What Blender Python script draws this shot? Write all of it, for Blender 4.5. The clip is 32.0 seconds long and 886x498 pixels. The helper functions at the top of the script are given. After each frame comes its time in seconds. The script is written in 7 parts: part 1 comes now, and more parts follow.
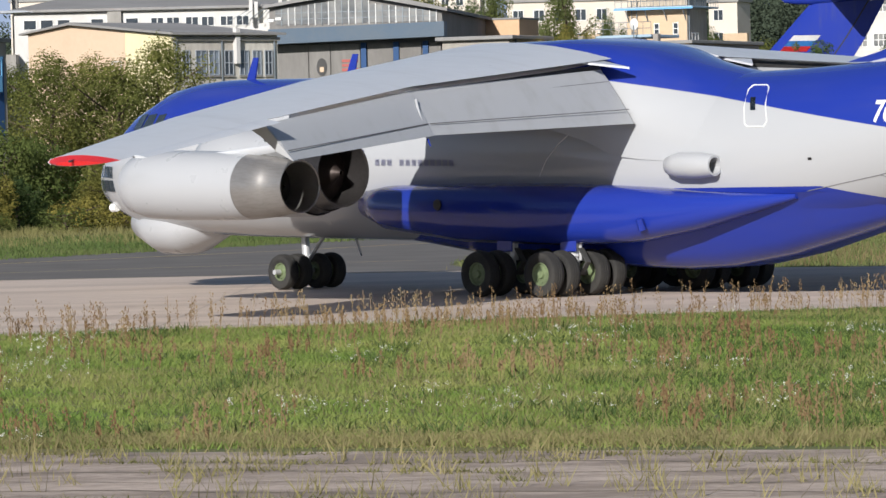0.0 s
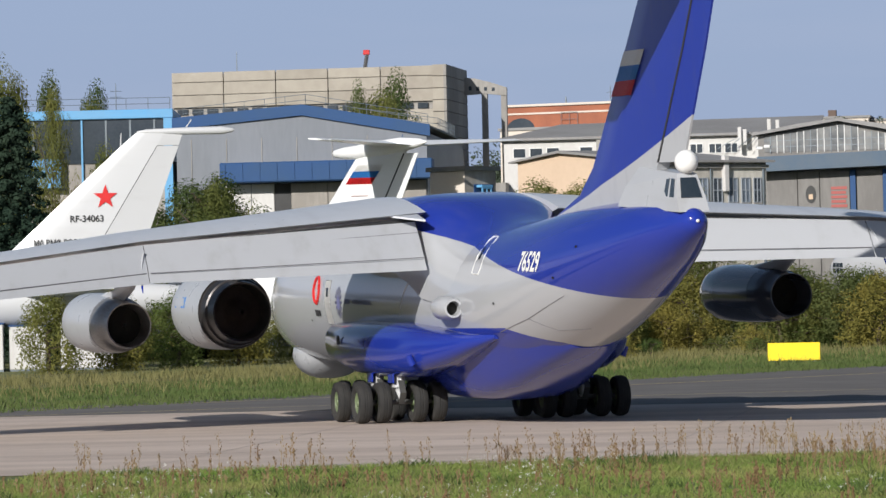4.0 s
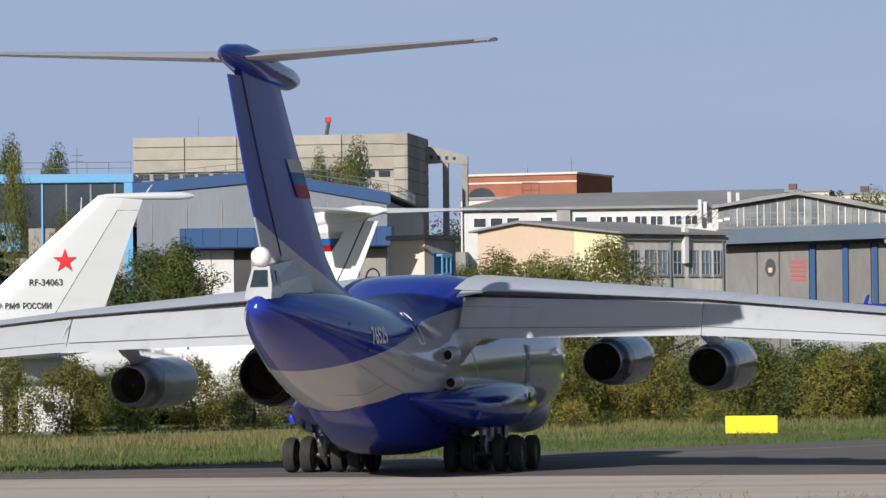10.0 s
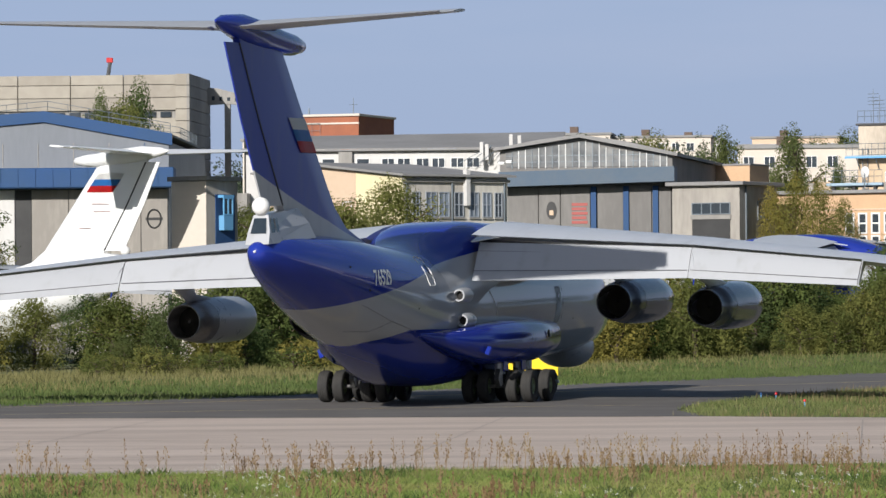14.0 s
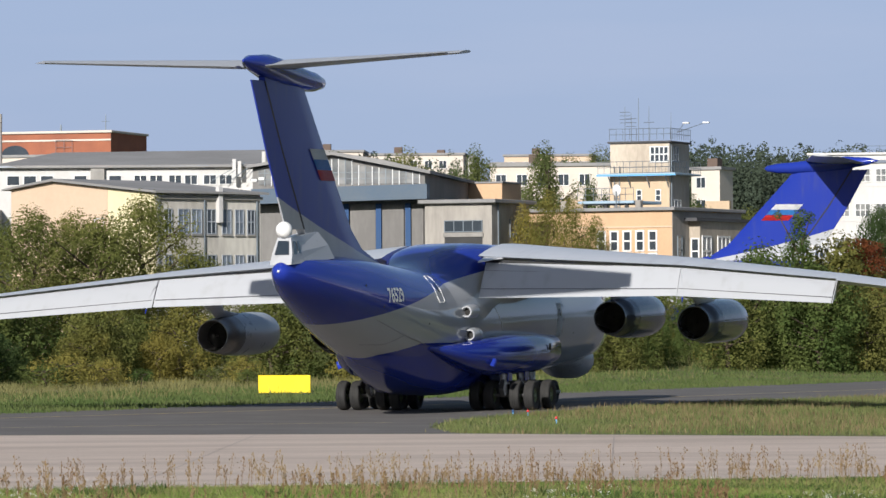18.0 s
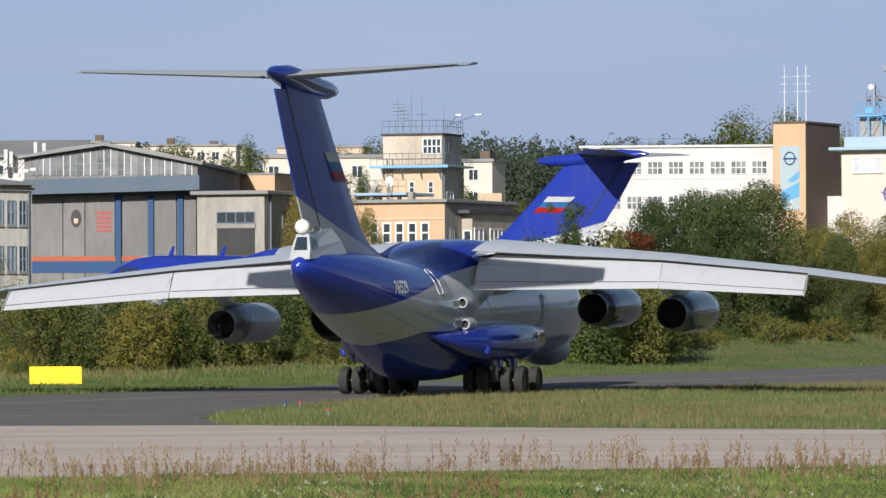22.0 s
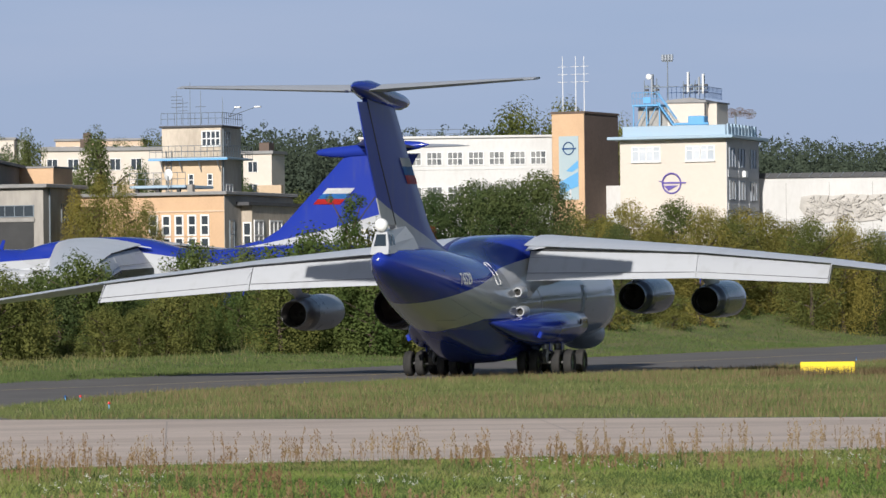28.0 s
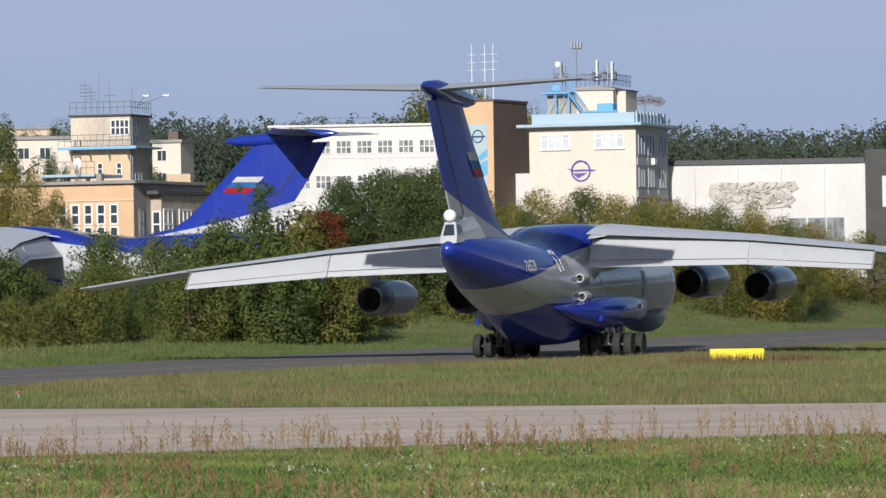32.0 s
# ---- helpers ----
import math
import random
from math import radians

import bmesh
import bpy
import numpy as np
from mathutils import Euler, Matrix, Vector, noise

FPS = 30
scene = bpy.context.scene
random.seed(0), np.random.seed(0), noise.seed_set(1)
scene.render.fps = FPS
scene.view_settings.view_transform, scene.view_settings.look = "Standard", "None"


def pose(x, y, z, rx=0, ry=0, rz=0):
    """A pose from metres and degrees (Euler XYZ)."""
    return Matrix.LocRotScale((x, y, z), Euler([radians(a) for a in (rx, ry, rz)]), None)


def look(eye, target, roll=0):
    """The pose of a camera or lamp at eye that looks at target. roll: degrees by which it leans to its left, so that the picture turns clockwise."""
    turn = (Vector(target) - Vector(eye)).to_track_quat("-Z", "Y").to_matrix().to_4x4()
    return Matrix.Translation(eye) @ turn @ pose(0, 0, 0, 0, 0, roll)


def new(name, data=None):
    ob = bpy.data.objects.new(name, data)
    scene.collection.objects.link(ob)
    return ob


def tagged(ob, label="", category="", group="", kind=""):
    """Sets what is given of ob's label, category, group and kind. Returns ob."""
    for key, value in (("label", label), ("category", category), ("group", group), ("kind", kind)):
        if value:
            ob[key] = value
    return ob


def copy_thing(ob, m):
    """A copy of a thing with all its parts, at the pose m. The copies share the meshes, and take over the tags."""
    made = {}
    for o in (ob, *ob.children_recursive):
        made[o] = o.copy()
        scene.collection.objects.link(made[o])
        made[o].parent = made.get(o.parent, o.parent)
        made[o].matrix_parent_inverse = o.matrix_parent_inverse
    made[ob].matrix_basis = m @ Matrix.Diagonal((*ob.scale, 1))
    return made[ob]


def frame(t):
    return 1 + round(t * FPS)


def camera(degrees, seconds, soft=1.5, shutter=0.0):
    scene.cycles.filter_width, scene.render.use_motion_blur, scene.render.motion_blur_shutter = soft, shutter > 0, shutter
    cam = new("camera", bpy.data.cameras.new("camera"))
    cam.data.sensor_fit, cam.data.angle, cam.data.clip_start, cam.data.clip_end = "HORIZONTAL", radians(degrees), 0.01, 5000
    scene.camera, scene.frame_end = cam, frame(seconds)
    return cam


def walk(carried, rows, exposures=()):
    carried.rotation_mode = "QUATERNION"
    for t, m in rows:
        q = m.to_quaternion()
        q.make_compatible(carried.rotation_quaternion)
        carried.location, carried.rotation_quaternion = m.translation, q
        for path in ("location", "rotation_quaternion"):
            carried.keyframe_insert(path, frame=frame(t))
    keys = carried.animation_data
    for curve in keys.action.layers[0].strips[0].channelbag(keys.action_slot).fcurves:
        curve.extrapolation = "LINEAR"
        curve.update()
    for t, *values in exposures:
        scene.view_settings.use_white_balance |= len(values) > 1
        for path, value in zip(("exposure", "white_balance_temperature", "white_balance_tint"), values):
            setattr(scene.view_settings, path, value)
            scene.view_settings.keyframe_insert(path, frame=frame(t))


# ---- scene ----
EYE = (0.0, 0.0, 4.071)
FIELD = 11.238
# seconds, turn to the right, tilt upwards, lean (degrees)
PAN = (
    (0,1.701,-1.195,-1.318), (0.5,0.745,-0.797,-1.085), (1,-0.549,-0.242,-1.204), (1.5,-1.541,-0.136,-1.363),
    (2,-2.042,-0.060,-0.865), (2.5,-2.936,0.203,-0.826), (3,-3.324,0.334,-1.040), (3.5,-3.970,0.429,-1.244),
    (5.5,-5.407,0.967,-1.476), (6,-5.901,0.978,-1.515), (6.5,-6.135,0.931,-1.145), (7,-5.682,0.956,-0.619),
    (7.5,-5.499,0.858,-0.724), (8,-5.538,0.723,-0.569), (8.5,-5.445,0.790,-0.571), (9,-5.052,1.002,-0.838),
    (9.5,-4.645,1.378,-0.751), (10,-3.941,1.436,-0.590), (10.5,-3.861,1.333,-0.646), (11,-3.822,1.334,-0.472),
    (11.5,-3.434,1.244,-0.293), (12,-2.888,1.131,-0.050), (12.5,-2.377,0.841,-0.283), (13,-2.119,0.609,-0.992),
    (13.5,-1.702,0.675,-0.523), (14,-1.169,0.671,-0.402), (14.5,-0.568,0.581,-0.289), (16.5,0.183,0.718,-0.692),
    (17,0.822,0.750,-0.192), (17.5,1.449,0.836,-0.416), (18,1.980,0.871,-0.335), (18.5,2.214,0.757,-0.366),
    (19,2.342,0.758,-0.296), (19.5,2.718,0.806,-0.046), (20,3.354,0.835,0.107), (20.5,3.991,0.902,0.237),
    (21,4.325,0.841,0.163), (21.5,4.575,0.786,0.109), (22,4.874,0.751,-0.210), (22.5,5.314,0.751,-0.386),
    (23,5.787,0.739,-0.281), (23.5,6.122,0.748,-0.292), (24,6.380,0.715,-0.097), (24.5,6.818,0.658,-0.122),
    (25,7.196,0.643,-0.226), (25.5,7.212,0.570,-0.421), (27.5,7.556,0.729,-0.686), (28,7.672,0.622,-0.663),
    (28.5,7.742,0.571,-0.871), (29,7.843,0.544,-0.441), (29.5,8.062,0.582,-0.599), (30,8.304,0.676,-0.736),
    (30.5,8.377,0.618,-0.760), (31,8.445,0.514,-0.865), (31.5,8.631,0.494,-0.945), (32,8.820,0.456,-0.855),
)
# seconds, x, y of the main landing gear on the ground, heading (degrees to the left of +y)
TAXI = (
    (0,8.767,129.705,40.912), (1,2.871,134.208,36.624), (2,-2.335,138.265,31.620), (3,-6.744,141.819,25.812),
    (3.5,-8.644,143.427,22.910), (5.5,-13.736,149.100,12.444), (6,-14.409,151.042,9.787), (7,-15.198,155.074,4.524),
    (8,-15.114,159.239,-0.685), (9,-14.181,163.369,-5.488), (10,-12.706,167.388,-8.616), (11,-10.844,171.326,-10.831),
    (12,-8.724,175.228,-12.732), (13,-6.467,179.150,-14.349), (14,-3.962,183.000,-15.690), (14.5,-2.671,184.916,-16.355),
    (16.5,2.801,192.507,-18.514), (17,4.203,194.362,-18.770), (18,7.019,198.049,-19.122), (19,9.786,201.723,-19.503),
    (20,12.559,205.355,-19.815), (21,15.290,208.932,-20.241), (22,18.045,212.400,-20.632), (23,20.766,215.841,-21.089),
    (24,23.573,219.221,-21.266), (25,26.193,222.722,-21.800), (25.5,27.539,224.434,-21.949),
    (27.5,32.819,231.097,-22.376), (28,34.101,232.685,-22.651), (29,36.696,235.786,-23.192), (30,39.322,238.845,-23.709),
    (31,41.928,241.941,-24.300), (32,44.534,245.064,-24.897),
)
cam = camera(FIELD, 32.0, soft=1.5)


def view(turn, tilt, lean):
    """The pose of the standing camera, turned about the vertical, tilted and leaned."""
    a, b = radians(turn), radians(tilt)
    way = Vector((math.sin(a) * math.cos(b), math.cos(a) * math.cos(b), math.sin(b)))
    return look(EYE, Vector(EYE) + way * 10, lean)


BRIGHT = ((0, 0.22), (1.5, 0.24), (3, 0.06), (7, 0.0), (9, 0.04), (12, 0.08), (14, 0.12), (17, 0.2), (20, 0.18), (24, 0.12), (28, 0.08), (32, 0.08))
walk(cam, [(t, view(a, b, c)) for t, a, b, c in PAN], BRIGHT)

# ---- world and sun ----
SUN_AZIMUTH, SUN_HEIGHT = 202.0, 22.5
world = bpy.data.worlds.new("sky")
scene.world = world
world.use_nodes = True
sky = world.node_tree.nodes.new("ShaderNodeTexSky")
sky.sky_type, sky.sun_disc = "NISHITA", False
sky.sun_elevation, sky.sun_rotation = radians(SUN_HEIGHT), radians(SUN_AZIMUTH)
sky.air_density, sky.dust_density, sky.ozone_density = 1.0, 1.2, 3.0
back = world.node_tree.nodes["Background"]
back.inputs["Strength"].default_value = 0.064
# thin high haze veils the clear sky, with faint cloud streaks
haze = world.node_tree.nodes.new("ShaderNodeMix")
haze.data_type = "RGBA"
up = world.node_tree.nodes.new("ShaderNodeTexCoord")
rise = world.node_tree.nodes.new("ShaderNodeSeparateXYZ")
veil = world.node_tree.nodes.new("ShaderNodeMapRange")
world.node_tree.links.new(up.outputs["Generated"], rise.inputs[0])
world.node_tree.links.new(rise.outputs["Z"], veil.inputs[0])
for slot, value in ((1, 0.075), (2, 0.18), (3, 0.85), (4, 0.02)):
    veil.inputs[slot].default_value = value
world.node_tree.links.new(veil.outputs[0], haze.inputs[0])
haze.inputs[7].default_value = (5.3, 6.7, 10.0, 1)
world.node_tree.links.new(sky.outputs[0], haze.inputs[6])
where, flat, wisp = (world.node_tree.nodes.new(n) for n in ("ShaderNodeTexCoord", "ShaderNodeMapping", "ShaderNodeTexNoise"))
flat.inputs["Scale"].default_value = (3, 3, 22)
wisp.inputs["Scale"].default_value, wisp.inputs["Detail"].default_value = 1.6, 5
world.node_tree.links.new(where.outputs["Generated"], flat.inputs[0])
world.node_tree.links.new(flat.outputs[0], wisp.inputs["Vector"])
band = world.node_tree.nodes.new("ShaderNodeMapRange")
band.inputs[1].default_value, band.inputs[2].default_value, band.inputs[4].default_value = 0.5, 0.8, 0.35
world.node_tree.links.new(wisp.outputs["Fac"], band.inputs[0])
cloud = world.node_tree.nodes.new("ShaderNodeMix")
cloud.data_type = "RGBA"
cloud.inputs[7].default_value = (7.3, 7.9, 10.1, 1)
world.node_tree.links.new(band.outputs[0], cloud.inputs[0])
world.node_tree.links.new(haze.outputs[2], cloud.inputs[6])
world.node_tree.links.new(cloud.outputs[2], back.inputs[0])
sun = new("sun", bpy.data.lights.new("sun", "SUN"))
sun.data.energy, sun.data.angle, sun.data.color = 5.0, radians(0.5), (1.0, 0.965, 0.925)
ray = Vector((math.sin(radians(SUN_AZIMUTH)) * math.cos(radians(SUN_HEIGHT)),
              math.cos(radians(SUN_AZIMUTH)) * math.cos(radians(SUN_HEIGHT)), math.sin(radians(SUN_HEIGHT))))
sun.matrix_world = look(ray * 300, (0, 0, 0))


# ---- materials ----
def nodes(name, rough=0.6, metal=0.0, spec=0.5):
    m = bpy.data.materials.new(name)
    m.use_nodes = True
    t = m.node_tree
    b = t.nodes["Principled BSDF"]
    b.inputs["Roughness"].default_value = rough
    b.inputs["Metallic"].default_value = metal
    b.inputs["Specular IOR Level"].default_value = spec
    return m, t, b


def op(t, kind, a, b=0.0, c=None):
    n = t.nodes.new("ShaderNodeMath")
    n.operation = kind
    for i, v in enumerate((a, b, c)):
        if v is None:
            continue
        if isinstance(v, (int, float)):
            n.inputs[i].default_value = v
        else:
            t.links.new(v, n.inputs[i])
    return n.outputs[0]


def mix(t, fac, a, b):
    n = t.nodes.new("ShaderNodeMix")
    n.data_type = "RGBA"
    for i, v in ((0, fac), (6, a), (7, b)):
        if isinstance(v, (int, float)):
            n.inputs[i].default_value = v
        elif isinstance(v, tuple):
            n.inputs[i].default_value = (*v, 1)
        else:
            t.links.new(v, n.inputs[i])
    return n.outputs[2]


def noise_of(t, scale, detail=4.0, stretch=(1, 1, 1), rough=0.55, coords="Object"):
    co = t.nodes.new("ShaderNodeTexCoord")
    mp = t.nodes.new("ShaderNodeMapping")
    mp.inputs["Scale"].default_value = stretch
    n = t.nodes.new("ShaderNodeTexNoise")
    n.inputs["Scale"].default_value, n.inputs["Detail"].default_value, n.inputs["Roughness"].default_value = scale, detail, rough
    t.links.new(co.outputs[coords], mp.inputs[0])
    t.links.new(mp.outputs[0], n.inputs["Vector"])
    return n.outputs["Fac"]


def ramp(t, value, lo, hi):
    n = t.nodes.new("ShaderNodeMapRange")
    n.interpolation_type = "SMOOTHSTEP"
    n.inputs[1].default_value, n.inputs[2].default_value = lo, hi
    t.links.new(value, n.inputs[0])
    return n.outputs[0]


def bumped(t, b, height, strength=0.3, far=0.02):
    n = t.nodes.new("ShaderNodeBump")
    n.inputs["Strength"].default_value, n.inputs["Distance"].default_value = strength, far
    t.links.new(height, n.inputs["Height"])
    t.links.new(n.outputs[0], b.inputs["Normal"])


def worn(name, colour, other, scale=1.0, rough=0.7, metal=0.0, bump=0.3, amount=0.5, stretch=(1, 1, 1), spec=0.4, far=0.02):
    """A surface whose colour drifts between two values at two scales, with fine relief."""
    m, t, b = nodes(name, rough, metal, spec)
    big, fine = noise_of(t, 0.35 * scale, 5, stretch), noise_of(t, 6 * scale, 6, stretch)
    f = op(t, "ADD", op(t, "MULTIPLY", ramp(t, big, 0.35, 0.68), amount), op(t, "MULTIPLY", ramp(t, fine, 0.3, 0.75), amount * 0.6))
    t.links.new(mix(t, f, colour, other), b.inputs["Base Color"])
    t.links.new(op(t, "MULTIPLY_ADD", fine, 0.25, rough - 0.12), b.inputs["Roughness"])
    bumped(t, b, fine, bump, far)
    return m


def varied(name, colour, other, rough=0.7, scale=3.0, bump=0.2):
    """As worn, with a shade of its own for each object."""
    m, t, b = nodes(name, rough)
    info = t.nodes.new("ShaderNodeObjectInfo")
    fine = noise_of(t, scale, 5)
    f = op(t, "ADD", op(t, "MULTIPLY", info.outputs["Random"], 0.6), op(t, "MULTIPLY", ramp(t, fine, 0.3, 0.7), 0.5))
    t.links.new(mix(t, f, colour, other), b.inputs["Base Color"])
    bumped(t, b, fine, bump)
    return m


BLUE, PALE = (0.015, 0.034, 0.275), (0.405, 0.415, 0.43)


def paint(name, colour, rough=0.28, dirt=0.25, grime=(0.25, 0.24, 0.22)):
    """Aircraft paint: glossy, with faint streaks of grime along the flow."""
    m, t, b = nodes(name, rough)
    streak, spots = noise_of(t, 0.7, 4, (0.25, 2.0, 1.5)), noise_of(t, 1.5, 3)
    f = op(t, "MULTIPLY", ramp(t, streak, 0.5, 0.8), dirt)
    t.links.new(mix(t, f, colour, grime), b.inputs["Base Color"])
    t.links.new(op(t, "MULTIPLY_ADD", spots, 0.18, rough - 0.07), b.inputs["Roughness"])
    return m


def livery(name):
    """Blue above a line that falls towards the tail, pale below."""
    m, t, b = nodes(name, 0.25)
    co = t.nodes.new("ShaderNodeTexCoord")
    sep = t.nodes.new("ShaderNodeSeparateXYZ")
    t.links.new(co.outputs["Object"], sep.inputs[0])
    x, z = sep.outputs["X"], sep.outputs["Z"]
    aft = op(t, "MINIMUM", op(t, "MULTIPLY_ADD", x, 0.148, 6.37), 6.45)
    nose = op(t, "MULTIPLY_ADD", x, -0.05, 5.95)
    use_nose = op(t, "GREATER_THAN", x, 5.0)
    line = op(t, "ADD", op(t, "MULTIPLY", aft, op(t, "SUBTRACT", 1.0, use_nose)), op(t, "MULTIPLY", nose, use_nose))
    fac = ramp(t, op(t, "SUBTRACT", z, line), -0.015, 0.015)
    # the keel is blue too, up to a line that dips at its rear end
    keel = op(t, "MULTIPLY_ADD", op(t, "MINIMUM", op(t, "ADD", x, 10.0), 0.0), 0.2, 2.98)
    under = op(t, "MULTIPLY", op(t, "LESS_THAN", z, keel), op(t, "MULTIPLY", op(t, "GREATER_THAN", x, -12.3), op(t, "LESS_THAN", x, 5.0)))
    fac = op(t, "MAXIMUM", fac, under)
    streak = op(t, "MULTIPLY", ramp(t, noise_of(t, 0.5, 4, (0.25, 1.2, 1.2)), 0.5, 0.9), 0.14)
    c = mix(t, streak, mix(t, fac, PALE, BLUE), (0.2, 0.19, 0.18))
    t.links.new(c, b.inputs["Base Color"])
    t.links.new(op(t, "MULTIPLY_ADD", noise_of(t, 0.8, 3), 0.10, 0.05), b.inputs["Roughness"])
    return m


def fin_livery(name, foot=6.55):
    """Blue fin whose rear foot is pale along a rising diagonal."""
    m, t, b = nodes(name, 0.34, 0.0, 0.3)
    co = t.nodes.new("ShaderNodeTexCoord")
    sep = t.nodes.new("ShaderNodeSeparateXYZ")
    t.links.new(co.outputs["Object"], sep.inputs[0])
    back = op(t, "SUBTRACT", -12.0, sep.outputs["X"])
    line = op(t, "ADD", op(t, "MULTIPLY_ADD", back, 0.16, foot), op(t, "MULTIPLY", op(t, "MULTIPLY", back, back), 0.0058))
    fac = ramp(t, op(t, "SUBTRACT", sep.outputs["Z"], line), -0.015, 0.015)
    streak = op(t, "MULTIPLY", ramp(t, noise_of(t, 1.3, 6, (1.5, 1, 0.3)), 0.45, 0.8), 0.25)
    t.links.new(mix(t, streak, mix(t, fac, PALE, BLUE), (0.1, 0.1, 0.14)), b.inputs["Base Color"])
    return m


M = {}
M["body"] = livery("two_tone_paint")
M["fin"] = fin_livery("fin_paint")
M["purple_mark"] = worn("purple_mark", (0.15, 0.155, 0.30), (0.20, 0.205, 0.34), 2, 0.4, bump=0)
M["faded_mark"] = worn("faded_mark", (0.27, 0.28, 0.37), (0.33, 0.34, 0.42), 2, 0.4, bump=0)
M["blue"] = paint("blue_paint", BLUE, 0.11, 0.2, (0.05, 0.05, 0.12))
M["pale"] = paint("pale_paint", PALE)
M["white_body"] = paint("white_paint", (0.53, 0.535, 0.54), 0.3, 0.12)
M["bright_white"] = paint("bright_white_paint", (0.80, 0.80, 0.79), 0.35, 0.08)
M["grey_wing"] = paint("wing_paint", (0.55, 0.565, 0.59), 0.3, 0.3, (0.3, 0.3, 0.3))
M["flap"] = paint("flap_paint", (0.41, 0.42, 0.435), 0.4, 0.3)
M["dark_seam"] = worn("dark_seam", (0.02, 0.02, 0.02), (0.04, 0.04, 0.04), 2)
M["steel"] = worn("nozzle_steel", (0.34, 0.33, 0.32), (0.20, 0.185, 0.17), 1.2, 0.36, 0.6, 0.02, 0.45, (0.4, 2, 2))
M["soot"] = worn("soot", (0.012, 0.011, 0.01), (0.03, 0.028, 0.025), 2, 0.7)
M["tyre"] = worn("rubber", (0.018, 0.018, 0.018), (0.05, 0.047, 0.042), 3, 0.8)
M["rim"] = worn("green_rim", (0.17, 0.22, 0.11), (0.09, 0.11, 0.065), 6, 0.5)
M["axle"] = worn("axle_steel", (0.07, 0.07, 0.07), (0.12, 0.12, 0.11), 4, 0.5, 0.3)
M["strut"] = worn("strut_metal", (0.62, 0.63, 0.64), (0.34, 0.34, 0.33), 4, 0.35, 0.35)
M["glass"] = worn("dark_glass", (0.02, 0.03, 0.04), (0.04, 0.05, 0.06), 1, 0.12, 0.0, 0.0, spec=0.8)
M["red"] = worn("red_paint", (0.60, 0.02, 0.02), (0.45, 0.02, 0.02), 2, 0.4)
M["white"] = worn("white_paint_plain", (0.80, 0.80, 0.78), (0.68, 0.67, 0.64), 2, 0.45, bump=0.05)
M["flagblue"] = worn("flag_blue", (0.035, 0.21, 0.56), (0.035, 0.18, 0.48), 2, 0.4, bump=0.05)
M["grass"] = worn("grass_ground", (0.085, 0.125, 0.034), (0.18, 0.16, 0.065), 0.6, 0.95, bump=0.9, amount=0.8, far=0.1)
M["concrete"] = worn("taxiway_concrete", (0.60, 0.495, 0.415), (0.43, 0.35, 0.29), 0.6, 0.9, amount=0.75, stretch=(0.22, 1.4, 1))
M["old_road"] = worn("old_road", (0.55, 0.45, 0.375), (0.27, 0.215, 0.175), 1.4, 0.95, bump=0.9, amount=1.0, stretch=(0.45, 1.3, 1), far=0.03)
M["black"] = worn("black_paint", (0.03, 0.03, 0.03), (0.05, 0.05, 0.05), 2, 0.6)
M["asphalt"] = worn("taxiway_asphalt", (0.108, 0.098, 0.09), (0.16, 0.148, 0.135), 0.8, 0.9, amount=0.6)


# ---- mesh helpers ----
def part(name, bm, material, parent=None, label=""):
    me = bpy.data.meshes.new(name)
    bm.to_mesh(me)
    bm.free()
    ob = new(name, me)
    for mm in (material if isinstance(material, (list, tuple)) else [material]):
        me.materials.append(mm)
    if parent:
        ob.parent = parent
    if label:
        ob["label"] = label
    return ob


def smooth(ob, angle=40):
    for p in ob.data.polygons:
        p.use_smooth = True
    ob.data.set_sharp_from_angle(angle=radians(angle))
    return ob


def thing(name, label, category, group="", kind="", m=None):
    ob = new(name)
    ob.empty_display_size = 0.3
    if m is not None:
        ob.matrix_world = m
    return tagged(ob, label, category, group, kind)


def loft(rings, closed=True, caps=True):
    bm = bmesh.new()
    rows = [[bm.verts.new(p) for p in r] for r in rings]
    n = len(rows[0])
    for a, b in zip(rows, rows[1:]):
        for i in range(n if closed else n - 1):
            j = (i + 1) % n
            bm.faces.new((a[i], a[j], b[j], b[i]))
    if caps:
        bm.faces.new(rows[0][::-1])
        bm.faces.new(rows[-1])
    bmesh.ops.recalc_face_normals(bm, faces=bm.faces)
    return bm


def add_box(bm, x0, x1, y0, y1, z0, z1, m=None, bevel=0.0):
    v = [bm.verts.new(p) for p in ((x0, y0, z0), (x1, y0, z0), (x1, y1, z0), (x0, y1, z0), (x0, y0, z1), (x1, y0, z1), (x1, y1, z1), (x0, y1, z1))]
    fs = [bm.faces.new([v[i] for i in q]) for q in ((3, 2, 1, 0), (4, 5, 6, 7), (0, 1, 5, 4), (1, 2, 6, 5), (2, 3, 7, 6), (3, 0, 4, 7))]
    if bevel:
        r = bmesh.ops.bevel(bm, geom=list({e for f in fs for e in f.edges}), offset=bevel, segments=1, affect="EDGES")
        v = list({q for f in r["faces"] for q in f.verts} | {q for q in v if q.is_valid})
    if m is not None:
        for q in v:
            q.co = m @ q.co
    return bm


def box(x0, x1, y0, y1, z0, z1, m=None, bevel=0.0):
    return add_box(bmesh.new(), x0, x1, y0, y1, z0, z1, m, bevel)


